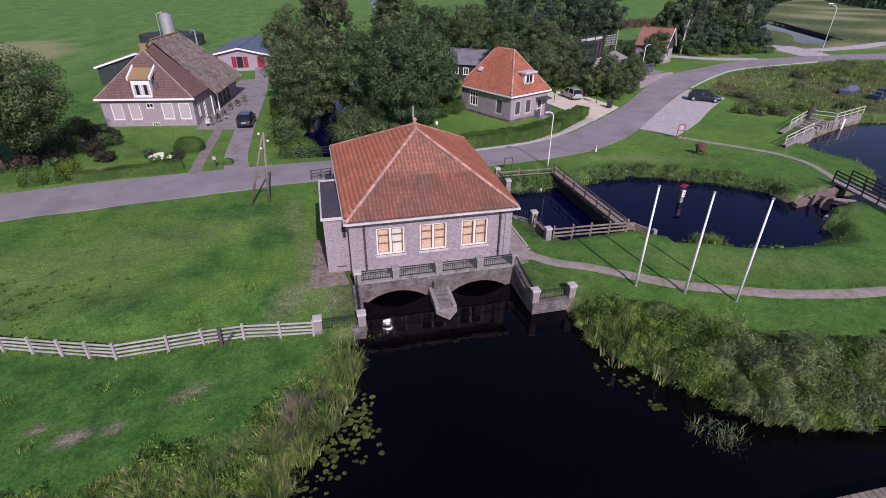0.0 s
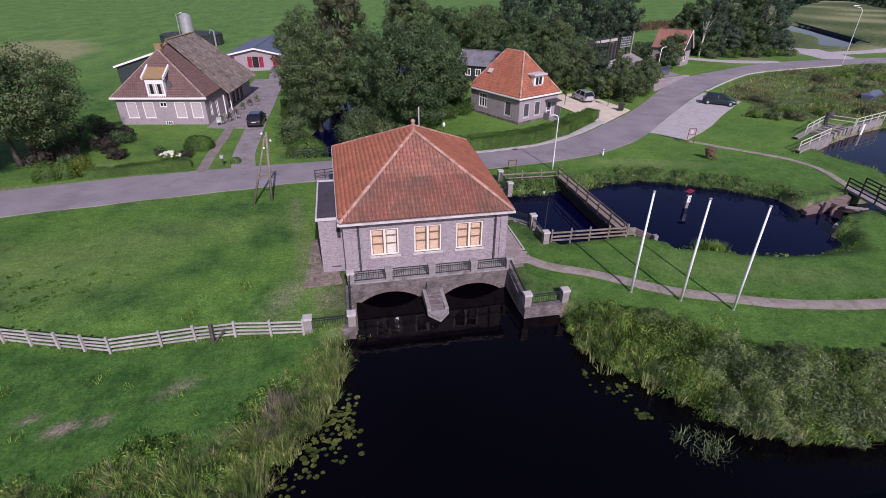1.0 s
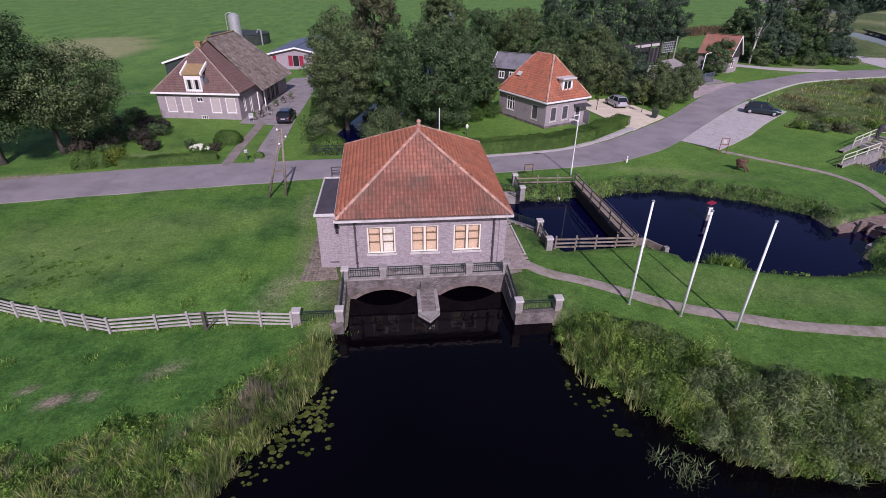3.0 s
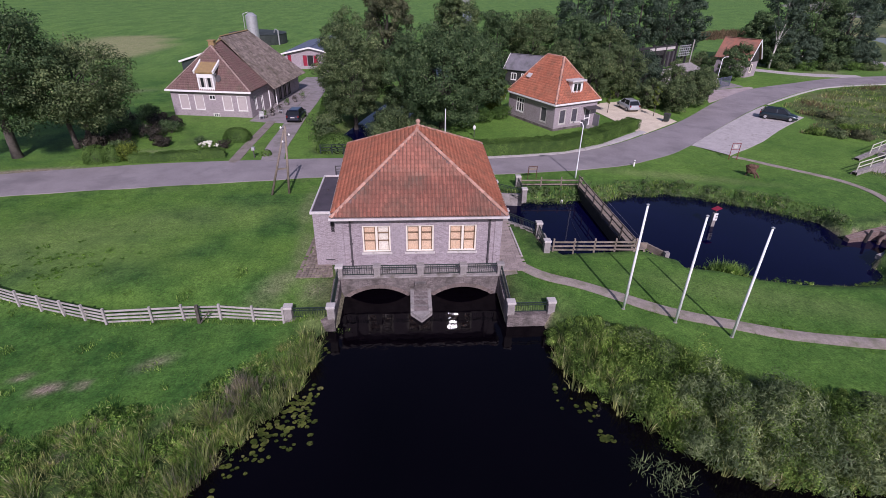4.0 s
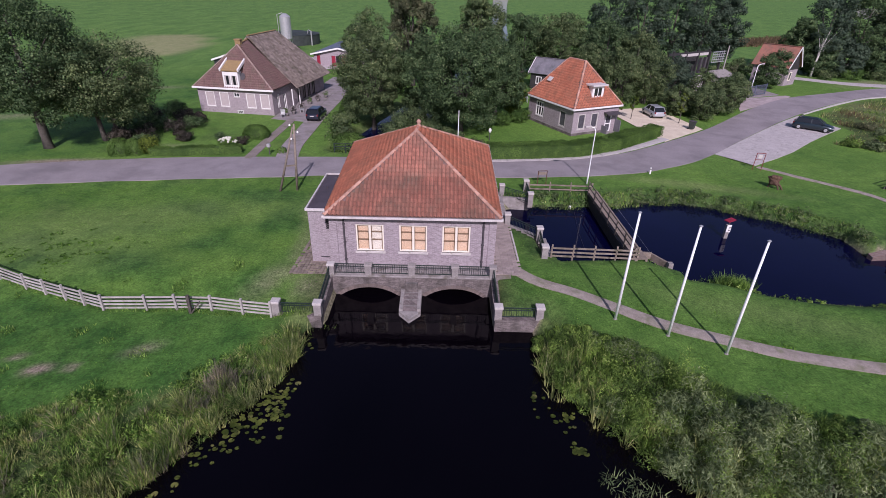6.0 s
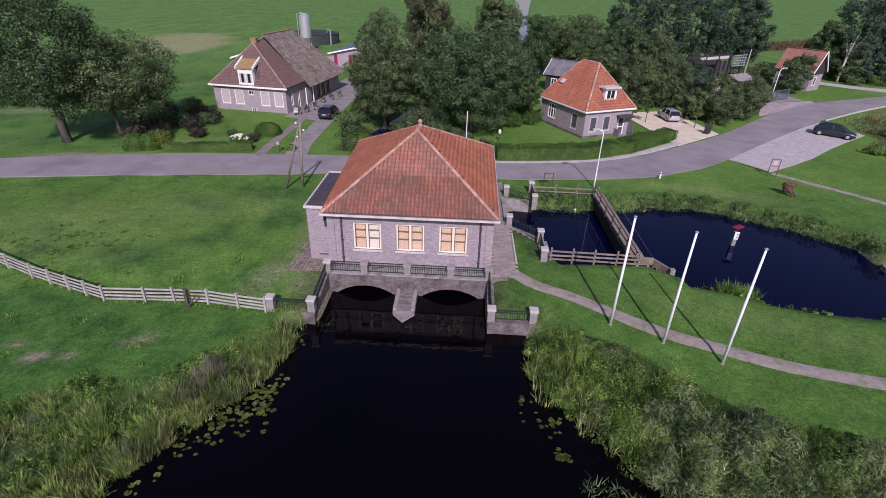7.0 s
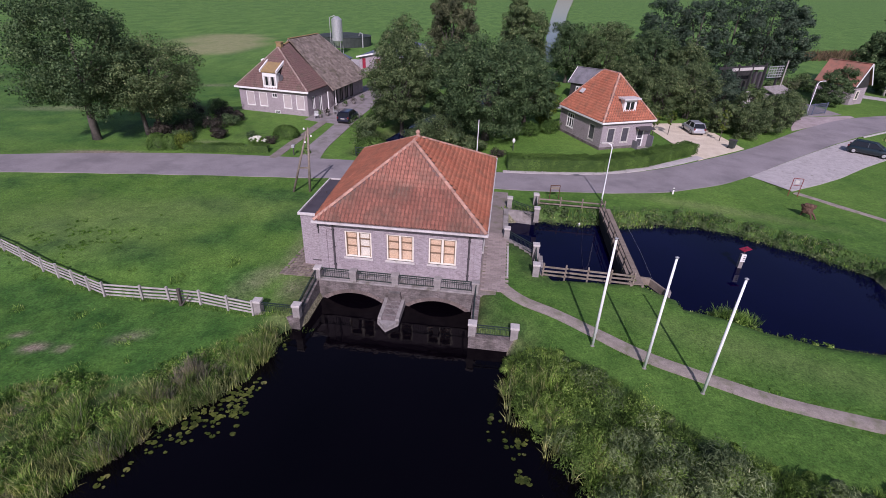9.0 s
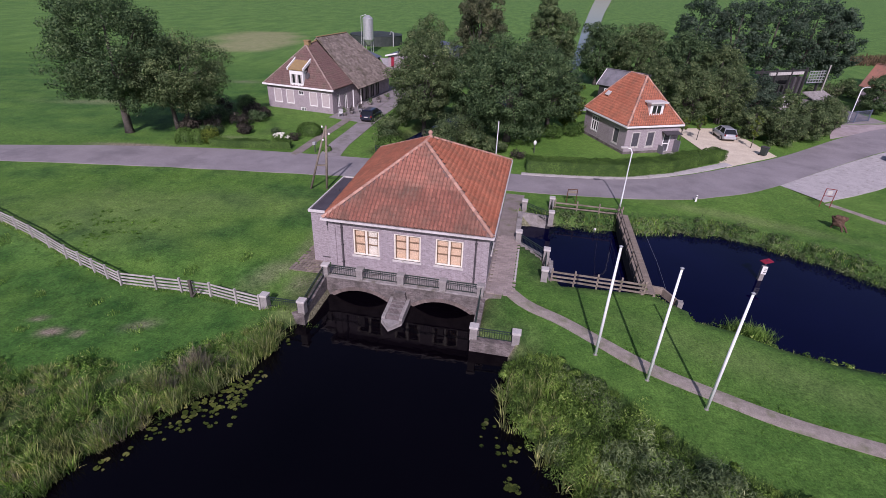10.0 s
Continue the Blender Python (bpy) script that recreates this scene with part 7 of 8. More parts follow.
# broad-leaved weeds in the left lawn
x, y = rng.normal(-22.6, 1.8, 170), rng.normal(2.4, 1.5, 170)
k = clumps(x, y, 0.7, 71) > -0.05
x, y = x[k], y[k]
domes("lawn_weeds", "coarse blue-green weeds in the lawn", x, y, rng.uniform(0.08, 0.2, len(x)), rng.uniform(0.04, 0.09, len(x)), 14, 0.04, 1.3, M_LAWN_BLADE, 72)
# brown reeds at the far fen's edge
x, y = scatter(rng, 9000, 80, 130, 132, 172, lambda a, b: (((a - 104) * 0.825 + (b - 149) * 0.565) / 26) ** 2 + ((-(a - 104) * 0.565 + (b - 149) * 0.825) / 7) ** 2 < 1)
blades("fen_reeds", "brown dry reeds at the far fen's edge", x, y, rng.uniform(0.5, 1.5, len(x)), rng.uniform(0.12, 0.3, len(x)), 0.5, M_FENREED, 73, "reeds", short=True)

# water lilies
rng = np.random.default_rng(61)
lily = Build()
pads = []
for cx, cy, n, sp in [(-6.3, -8.4, 17, 0.34), (-5.5, -8.8, 15, 0.3), (-5.2, -9.5, 10, 0.28), (-7.0, -10.0, 14, 0.34), (-6.0, -9.8, 16, 0.4), (-6.9, -10.9, 10, 0.4), (-7.7, -11.7, 8, 0.4), (-8.5, -12.9, 5, 0.4), (-5.1, -7.8, 7, 0.25), (-4.9, -4.7, 3, 0.2), (6.2, -8.0, 5, 0.3),
                      (7.2, -9.4, 9, 0.3), (7.4, -11.0, 10, 0.25), (6.7, -9.2, 4, 0.4), (-6.3, -9.3, 12, 0.9)]:
    for _ in range(int(n * 1.5)):
        pads.append((rng.normal(cx + (0.05 if cx < 0 else 0.1), sp), rng.normal(cy, sp), rng.uniform(0.06, 0.15)))
for px, py, r in pads:
    a0 = rng.uniform(0, 2 * math.pi)
    tz = WATER + rng.uniform(0.008, 0.03)
    rim = [(px + r * math.cos(a0 + 0.3 + 5.7 * i / 9), py + r * 0.85 * math.sin(a0 + 0.3 + 5.7 * i / 9), tz + rng.uniform(0, 0.02)) for i in range(10)]
    pts = [(px, py, tz)] + rim
    low = [(p[0], p[1], p[2] - 0.006) for p in pts]
    n = len(pts)
    lily.add(pts + low, [(0, i, i + 1) for i in range(1, 10)] + [(n, n + i + 1, n + i) for i in range(1, 10)] + [(i, n + i, n + i + 1, i + 1) for i in range(1, 10)])
tagged(part("water_lilies", lily, M_LILY), "floating yellow-green water lily pads near the bank", "water lilies", kind="stuff")
# drowned willow twigs at the canal edge
x, y = rng.normal(9.3, 0.5, 260), rng.normal(-13.2, 0.45, 260)
x, y = np.concatenate([x, rng.normal(8.4, 0.2, 60)]), np.concatenate([y, rng.normal(-12.4, 0.2, 60)])
blades("drowned_twigs", "pale leafy twigs rising from the water", x, y, rng.uniform(0.15, 0.5, len(x)), rng.uniform(0.02, 0.05, len(x)), 1.1, M_WILLOW, 63, "twigs")

# ---- fences, rails and bridges ----


def rail_fence(pts, rails, h, post, label, material, spacing, group="", thick=0.035, deep=0.12, lean=0.0, name="fence"):
    """A timber fence: posts and planks, each a part, along a plan line."""
    t = thing(name, Matrix.Translation((pts[0][0], pts[0][1], 0)), label, "fence", group)
    rng = random.Random(len(pts) * 7 + rails)
    ox, oy = pts[0][0], pts[0][1]
    pm = Build().box(-post / 2, -post / 2, -0.3, post / 2, post / 2, h + 0.1).mesh("post")
    pm.materials.append(material)
    last = None
    for (ax, ay), (bx, by) in zip(pts, pts[1:]):
        n = max(1, round(math.hypot(bx - ax, by - ay) / spacing))
        for i in range(n + 1):
            x, y = ax + (bx - ax) * i / n, ay + (by - ay) * i / n
            z = float(dry_level(x, y))
            if i > 0 or last is None:
                o = place(new("post", pm), t)
                o.matrix_local = pose(x - ox, y - oy, z, rng.uniform(-2, 2), rng.uniform(-2, 2), math.degrees(math.atan2(by - ay, bx - ax)) + rng.uniform(-4, 4))
            if last is not None and i > 0:
                px, py, pz = last
                d = Vector((x - px, y - py, 0)).normalized()
                nrm = Vector((d.y, -d.x, 0)) * (post / 2 + thick / 2)
                for k in range(rails):
                    zz = h * (k + 0.55) / rails
                    a = Vector((px - ox, py - oy, pz + zz + rng.uniform(-0.02, 0.02))) + nrm - d * 0.05
                    c = Vector((x - ox, y - oy, z + zz + rng.uniform(-0.02, 0.02))) + nrm + d * 0.02
                    part("plank", Build().beam(a, c, thick, deep), material, t)
            last = (x, y, z)
    return t


rail_fence([(-7.35, -3.3), (-9.0, -3.0), (-10.8, -2.75), (-12.7, -2.75), (-14.3, -2.85), (-16.6, -2.95), (-19.2, -2.1), (-22.0, -1.25), (-26.0, 0.2), (-30, 1.55), (-38, 4.5), (-50, 8)],
           4, 0.9, 0.11, "weathered silver-grey plank fence across the meadow", M_WOOD_GREY, 1.75, deep=0.1)
broken = thing("gate_post", Matrix.Translation((-11.85, -3.0, 0)), "dark leaning gate post with a brace at the fence", "post")
part("post", Build().beam((0, 0, -0.6), (0.05, 0, 0.72), 0.15, 0.15), M_BARK, broken)
part("brace", Build().beam((0.1, -0.1, -0.35), (0.7, -0.12, 0.4), 0.09, 0.07), M_BARK, broken)
rail_fence([(8.9, 3.35), (14.5, 3.2)], 3, 0.85, 0.1, "weathered three-rail timber fence on the pond's edge", M_WOOD_BROWN, 1.4)
rail_fence([(9.2, 15.3), (14.6, 15.2)], 2, 0.75, 0.1, "weathered timber fence behind the pond basin", M_WOOD_BROWN, 1.7)

basin = thing("intake_basin", Matrix(), "concrete intake walls with pillars and iron railings beside the pumping station", "intake")
for p, q in (((6.2, 13.3), (8.9, 13.0)), ((6.3, 8.2), (8.7, 6.05)), ((8.75, 6.0), (8.75, 3.4))):
    part("retaining_wall", Build().wall(p, q, -2, 0.02, 0.3, caps=True), M_CONCRETE, basin, "weathered concrete retaining wall")
part("intake_wall", Build().wall((6.25, 13.3), (6.25, 8.2), -2, 0.15, 0.4), M_CONCRETE, basin, "concrete intake wall")
for x, y in ((6.7, 14.0), (8.9, 15.2), (8.85, 12.3), (6.55, 8.2), (8.55, 6.0), (8.45, 3.3)):
    pillar(basin, x, y, -0.35, 0.92, 0.4)
iron_rail(basin, (6.9, 13.9, -0.1), (8.7, 12.5, -0.1), 0.8)
iron_rail(basin, (8.88, 12.5, -0.1), (8.9, 15.0, -0.1), 0.8)
iron_rail(basin, (6.7, 8.05, -0.1), (8.4, 6.2, -0.1), 0.8)
iron_rail(basin, (8.54, 5.8, -0.1), (8.47, 3.5, -0.1), 0.8)

boom = thing("plank_walkway", Matrix(), "narrow wooden walkway with handrail across the pond", "footbridge")
A, Bq = Vector((14.6, 14.9, 0.02)), Vector((14.75, 3.1, 0.02))
d = (Bq - A).normalized()
s = Vector((-d.y, d.x, 0))
pm = Build().box(-0.42, -0.085, -0.03, 0.42, 0.085, 0.03).mesh("plank")
pm.materials.append(M_WOOD_BROWN)
n = int((Bq - A).length / 0.19)
for i in range(n):
    o = place(new("plank", pm), boom)
    q = A + d * (0.1 + i * 0.19)
    o.matrix_local = pose(q.x, q.y, q.z + 0.12, 0, 0, math.degrees(math.atan2(d.y, d.x)) - 90 + random.uniform(-1.5, 1.5))
for k in (-0.35, 0.35):
    part("beam", Build().beam(A + s * k, Bq + s * k, 0.14, 0.2), M_WOOD_BROWN, boom)
for i in range(7):
    q = A + d * (0.3 + i * 1.87)
    for k in ((-0.42,) if i % 2 else (-0.42, 0.42)):
        part("post", Build().box(q.x + s.x * k - 0.05, q.y - 0.05, -2.0 if k > 0 else -0.1, q.x + s.x * k + 0.05, q.y + 0.05, 0.0 if k > 0 else 1.0), M_WOOD_BROWN, boom)
for z in (0.55, 0.95):
    part("handrail", Build().beam(A - s * 0.42 + Vector((0, 0, z)), Bq - s * 0.42 + Vector((0, 0, z)), 0.05, 0.09), M_WOOD_BROWN, boom)
b = Build().wall((14.2, 15.0), (14.2, 3.2), -2.1, -0.15, 0.1)
part("sheet_piling", b, M_WOOD_DARK, boom, "dark sheet piling under the walkway")
edge = thing("bank_boards", Matrix(), "timber edging boards at the pond's bank", "edging")
part("board", Build().beam((15.0, 4.4, -0.25), (15.9, 4.3, -0.25), 0.14, 0.5), M_WOOD_BROWN, edge)
part("board", Build().beam((15.9, 4.3, -0.3), (16.6, 3.0, -0.3), 0.14, 0.5), M_WOOD_BROWN, edge)
part("cap", Build().box(16.45, 2.75, -0.4, 16.75, 3.05, 0.05), M_CONCRETE, edge)
buoy = thing("float", Matrix.Translation((12.5, 13.55, WATER)), "small white float at the reedy bank", "buoy")
part("ball", Build().tube([(0, 0, -0.05), (0, 0, 0.05), (0, 0, 0.2), (0, 0, 0.3)], [0.06, 0.11, 0.11, 0.03], 10), M_WHITE, buoy, smooth=True)
cable = thing("water_cable", Matrix(), "thin cable stretched over the basin's water", "cable")
part("wire", Build().tube([(12.7, 12.8, -0.85), (12.2, 9, -0.95), (11.9, 5.2, -0.85)], 0.006, 5), M_PIPE, cable)
cable2 = thing("water_cable", Matrix(), "thin cable beside the walkway", "cable")
part("wire", Build().tube([(16.3, 13.6, -0.6), (16.6, 9.5, -0.9), (16.4, 5.2, -0.7)], 0.007, 5), M_STEEL, cable2)

gauge = thing("water_gauge", Matrix.Translation((23.3, 8.8, WATER)), "white gauge post with a red board standing in the pond", "gauge")
part("post", Build().box(-0.14, -0.14, -1.0, 0.14, 0.14, 1.1), M_CONCRETE, gauge, soft=0.02)
part("scale", Build().box(-0.16, -0.19, 0.55, 0.16, -0.145, 1.15), M_WHITE, gauge, "white gauge plate")
for z in (0.68, 0.82, 0.96):
    part("mark", Build().box(-0.02, -0.2, z, 0.14, -0.192, z + 0.05), M_PIPE, gauge)
part("board", Build().beam((-0.28, -0.1, 1.42), (0.36, 0.16, 1.52), 0.46, 0.05), M_CRIMSON, gauge, "tilted red board")
part("stay", Build().beam((0.05, 0, 1.0), (0.05, 0.05, 1.55), 0.06, 0.06), M_PIPE, gauge)

# footbridge and lock at the pond's far end
bridge = thing("footbridge", Matrix(), "narrow footbridge with dark railings over the channel", "footbridge")
A, Bq = Vector((38.4, 7.5, 0.12)), Vector((36.6, -0.6, 0.12))
d = (Bq - A).normalized()
s = Vector((-d.y, d.x, 0))
part("deck", Build().beam(A, Bq, 1.5, 0.18), M_CONCRETE, bridge, "grey deck")
for k in (-0.72, 0.72):
    for i in range(6):
        q = A + d * (A - Bq).length * i / 5 + s * k
        part("post", Build().beam(q, q + Vector((0, 0, 1.05)), 0.09, 0.09), M_WOOD_DARK, bridge)
    for z in (0.4, 0.72, 1.02):
        part("rail", Build().beam(A + s * k + Vector((0, 0, z)), Bq + s * k + Vector((0, 0, z)), 0.06, 0.1), M_WOOD_DARK, bridge)
M_BRICK_RED = brick_surface("red_brown_brick", (0.135, 0.088, 0.078), (0.205, 0.14, 0.122), (0.20, 0.175, 0.16), stain=(0.08, 0.068, 0.055))
culvert = thing("brick_culvert", Matrix(), "reddish-brown brick culvert with a sloping wing wall beside the footbridge", "culvert")
b = Build()
wing = [(32.2, 5.65, -0.72), (34.2, 5.9, -0.3), (36.9, 6.25, 0.0)]
back = Vector((-0.06, 0.42, 0))
pts = [p for x, y, z in wing for p in ((x, y, -2.0), (x, y, z), (x + back.x, y + back.y, z + 0.1), (x + back.x, y + back.y, -2.0))]
b.add(pts, [(4 * i + j, 4 * i + 4 + j, 4 * i + 4 + (j + 1) % 4, 4 * i + (j + 1) % 4)[::-1] for i in range(2) for j in range(4)] + [(0, 1, 2, 3)[::-1], (8, 9, 10, 11)])
part("wing_wall", b, M_BRICK_RED, culvert, "sloping reddish-brown wing wall")
b = Build().wall((34.7, 6.0), (35.4, 3.9), -2, -0.2, 0.3, [(0.35, 1.85, -2, -0.6)])
part("headwall", b, M_BRICK_RED, culvert, "brick headwall with a dark opening")
part("curved_nose", Build().tube([(34.3, 5.35, -1.2), (34.4, 5.4, -0.6), (34.75, 5.45, -0.36), (35.5, 5.3, -0.22)], [0.13, 0.13, 0.13, 0.12], 8), M_BRICK_RED, culvert, "rounded brick nose", smooth=True)
part("low_kerb", Build().beam((31.4, 2.4, -0.36), (35.8, 3.95, -0.3), 0.3, 0.3), M_CONCRETE, culvert, "low concrete kerb")
part("sluice_beam", Build().beam((34.8, 4.9, -0.1), (36.2, 4.1, -0.1), 0.2, 0.16), M_CONCRETE, culvert, "grey sluice beam")
part("timber", Build().beam((33.5, 5.62, -1.3), (33.75, 5.72, 0.0), 0.14, 0.14), M_WOOD_DARK, culvert, "dark timber post")

lock = thing("old_lock", Matrix(), "small concrete lock with pale yellow railings and gate piers", "lock")
for p, q, z in (((42.4, 17.4), (50.6, 21.5), 0.12), ((46.6, 22.0), (55.4, 27.2), -0.05), ((55.4, 23.9), (64.2, 26.9), 0.12), ((55.2, 27.2), (55.9, 24.0), 0.02)):
    part("lock_wall", Build().wall(p, q, -2, z, 0.5), M_CONCRETE, lock, "stained concrete lock wall")
part("chamber_floor", Build().slab([(46.5, 20.0, -0.72), (50.6, 22.0, -0.72), (55.4, 24.2, -0.72), (55.2, 27.0, -0.72), (46.8, 22.0, -0.72)], 0.2), M_CONCRETE, lock, "low stained concrete sill of the chamber")


def lock_rail(p, q, n):
    p, q = Vector(p), Vector(q)
    for z in (0.5, 0.95):
        part("rail", Build().tube([p + Vector((0, 0, z)), q + Vector((0, 0, z))], 0.05, 6), M_RAILPALE, lock, "pale yellow railing")
    for i in range(n):
        c = p.lerp(q, i / (n - 1))
        part("rail_post", Build().tube([c - Vector((0, 0, 0.15)), c + Vector((0, 0, 0.97))], 0.05, 6), M_RAILPALE, lock)


lock_rail((42.6, 17.8, 0.05), (50.0, 21.4, 0.1), 4)
lock_rail((49.2, 23.7, -0.05), (55.2, 27.1, -0.05), 4)
lock_rail((55.4, 27.0, 0.02), (57.0, 24.6, 0.08), 2)
lock_rail((57.2, 24.6, 0.1), (64.4, 27.1, 0.1), 5)
for x, y in ((51.2, 22.0), (52.5, 22.7), (53.8, 23.2), (55.0, 23.8)):
    part("gate_pier", Build().beam((x, y, -0.95), (x - 0.7, y + 1.9, -0.95), 0.5, 2.1), M_CONCRETE, lock, "concrete gate pier", soft=0.03)
for x, y in ((51.85, 22.6), (53.15, 23.2), (54.4, 23.8)):
    part("gate_leaf", Build().beam((x - 0.5, y, -1.2), (x + 0.5, y + 0.45, -1.2), 0.12, 1.5), M_WOOD_DARK, lock, "dark timber gate leaf")
part("gate_beam", Build().beam((50.0, 22.3, 0.22), (55.6, 25.2, 0.22), 0.28, 0.2), M_WOOD_BROWN, lock, "brown timber gate beam")
part("winch", Build().tube([(54.9, 26.6, -0.1), (54.9, 26.6, 0.7), (55.1, 26.6, 1.0), (55.5, 26.7, 1.35)], [0.2, 0.25, 0.42, 0.3], 8), M_PIPE, lock, "dark winch")
part("gauge_board", Build().box(58.2, 24.45, -1.2, 58.5, 24.51, 0.35), M_WHITE, lock, "white gauge board")

boats = [((76.8, 39.6), 24, 5.0, False), ((79.0, 35.6), 14, 6.5, True)]
for (x, y), rz, length, cabin in boats:
    bt = thing("boat", Matrix.Translation((x, y, -0.38)) @ pose(0, 0, 0, 0, 0, rz), "dark blue boat with a low cabin laid up ashore" if cabin else "boat under a blue-grey tarpaulin laid up ashore", "boat", "boats")
    b = Build()
    secs = [(-length / 2, 0.8, 0.7), (-length / 4, 1.0, 0.65), (length / 4, 0.95, 0.7), (length / 2, 0.08, 0.9)]
    pts = []
    for sx, w, h in secs:
        pts += [(sx, -w, h), (sx, -w * 0.7, 0.05), (sx, w * 0.7, 0.05), (sx, w, h)]
    f = [(4 * i + j, 4 * i + j + 1, 4 * i + j + 5, 4 * i + j + 4) for i in range(3) for j in range(3)] + [(0, 3, 2, 1), (12, 13, 14, 15)] + [(4 * i + 3, 4 * i, 4 * i + 4, 4 * i + 7) for i in range(3)]
    part("hull", b.add(pts, f), M_BOAT if cabin else M_SLATE, bt)
    if cabin:
        part("cabin", Build().add([(-1.9, -0.7, 0.6), (0.2, -0.7, 0.6), (0.2, 0.7, 0.6), (-1.9, 0.7, 0.6), (-1.8, -0.55, 1.55), (-0.2, -0.55, 1.55), (-0.2, 0.55, 1.55), (-1.8, 0.55, 1.55)],
                                  [(3, 2, 1, 0), (4, 5, 6, 7), (0, 1, 5, 4), (1, 2, 6, 5), (2, 3, 7, 6), (3, 0, 4, 7)]), M_BOAT, bt, "dark blue cabin", soft=0.04)
        part("deck", Build().box(0.3, -0.7, 0.6, 2.6, 0.6, 0.75), M_SLATE, bt, "grey deck")
        part("bow_rail", Build().tube([(-3.0, -0.8, 0.6), (-3.0, -0.8, 1.3), (-3.0, 0.8, 1.3), (-3.0, 0.8, 0.6)], 0.05, 6), M_STEEL, bt)
    else:
        k = Build()
        k.add([(-2.3, -1.0, 0.55), (2.2, -0.8, 0.6), (2.2, 0.8, 0.6), (-2.3, 1.0, 0.55), (-1.9, 0, 1.05), (-0.5, 0.1, 1.3), (0.6, -0.1, 1.1), (1.9, 0, 1.15)],
              [(0, 1, 7, 6), (0, 6, 5, 4), (2, 3, 4, 5), (2, 5, 6, 7), (0, 4, 3), (1, 2, 7), (3, 2, 1, 0)])
        part("tarpaulin", k, M_SLATE, bt, "sagging blue-grey tarpaulin", soft=0.05)

# road-side rails over the ditch
for pts, lab, mt in ((((-9.6, 25.2), (-5.0, 25.4)), "green metal guard rail where the ditch meets the road", M_IRON), (((-7.2, 18.4), (-5.5, 18.7)), "dark metal guard rail beside the road", M_PIPE)):
    t = thing("guard_rail", Matrix(), lab, "railing")
    (ax, ay), (bx, by) = pts
    n = max(2, round(math.hypot(bx - ax, by - ay) / 1.3))
    z = float(dry_level(ax, ay))
    for i in range(n + 1):
        x, y = ax + (bx - ax) * i / n, ay + (by - ay) * i / n
        part("post", Build().box(x - 0.05, y - 0.05, z - 0.2, x + 0.05, y + 0.05, z + 0.95), mt, t)
    for zz in (0.35, 0.62, 0.9):
        part("rail", Build().beam((ax, ay, z + zz), (bx, by, z + zz), 0.05, 0.07), mt, t)
jetty = thing("jetty", Matrix(), "weathered plank jetty at the canal's edge", "jetty")
for i in range(14):
    x = 10.2 + i * 0.32
    part("plank", Build().box(x, -18.4, -0.5, x + 0.29, -16.72 - 0.01 * i, -0.44), M_WOOD_BROWN, jetty)
for y in (-17.0, -18.1):
    part("beam", Build().box(10.0, y, -0.68, 14.7, y + 0.14, -0.5), M_WOOD_BROWN, jetty)
for x in (10.4, 14.2):
    part("pile", Build().tube([(x, -17.0, -2), (x, -17.0, -0.68)], 0.1, 8), M_WOOD_BROWN, jetty)

# ---- poles ----
for i, (x, y, top) in enumerate([(11.17, -3.25, 6.35), (13.5, -4.58, 6.33), (15.85, -5.92, 6.33)]):
    z = ground_z(x, y)
    fp = thing("flagpole", Matrix.Translation((x, y, z)) @ pose(0, 0, 0, 0, 0, 20 * i), "bare white flagpole beside the footpath", "flagpole", "flagpoles")
    h = top - z
    part("mast", Build().tube([(0, 0, 0), (0, 0, h * 0.5), (0, 0, h - 0.08)], [0.074, 0.064, 0.048], 12), M_POLE, fp, smooth=True)
    part("truck", Build().tube([(0, 0, h - 0.08), (0, 0, h - 0.04), (0, 0, h)], [0.07, 0.09, 0.03], 10), M_STEEL, fp, "round grey cap")
    part("foot_plate", Build().tube([(0, 0, 0.0), (0, 0, 0.04)], [0.11, 0.09], 12), M_CONCRETE, fp)
    part("halyard", Build().tube([(0.075, 0, 1.0), (0.06, 0, h - 0.06)], 0.006, 4), M_CAP, fp)
    part("cleat", Build().box(0.05, -0.03, 0.95, 0.1, 0.03, 1.1), M_STEEL, fp)

for x, y, h, reach, ang in ((14.75, 17.3, 5.2, 0.5, 190), (53.0, 61.0, 5.0, 0.8, 20), (102.4, 68.9, 11.0, 1.4, 160)):
    z = float(dry_level(x, y))
    lp = thing("street_lamp", Matrix.Translation((x, y, z)) @ pose(0, 0, 0, 0, 0, ang), "white steel street lamp with a short curved arm", "street lamp", "street lamps")
    part("pole", Build().tube([(0, 0, -0.1), (0, 0, 0.9), (0, 0, h * 0.93), (reach * 0.3, 0, h * 0.985), (reach, 0, h)], [0.075, 0.07, 0.05, 0.045, 0.04], 10), M_POLE, lp, smooth=True)
    part("lamp_head", Build().box(reach - 0.1, -0.12, h - 0.05, reach + 0.5, 0.12, h + 0.1), M_CAP, lp, "pale lamp head", soft=0.04)
    if h > 10:
        part("light_panel", Build().box(reach - 0.2, -0.55, h + 0.1, reach + 0.9, 0.55, h + 0.3), M_STEEL, lp, "square grey light panel", soft=0.04)

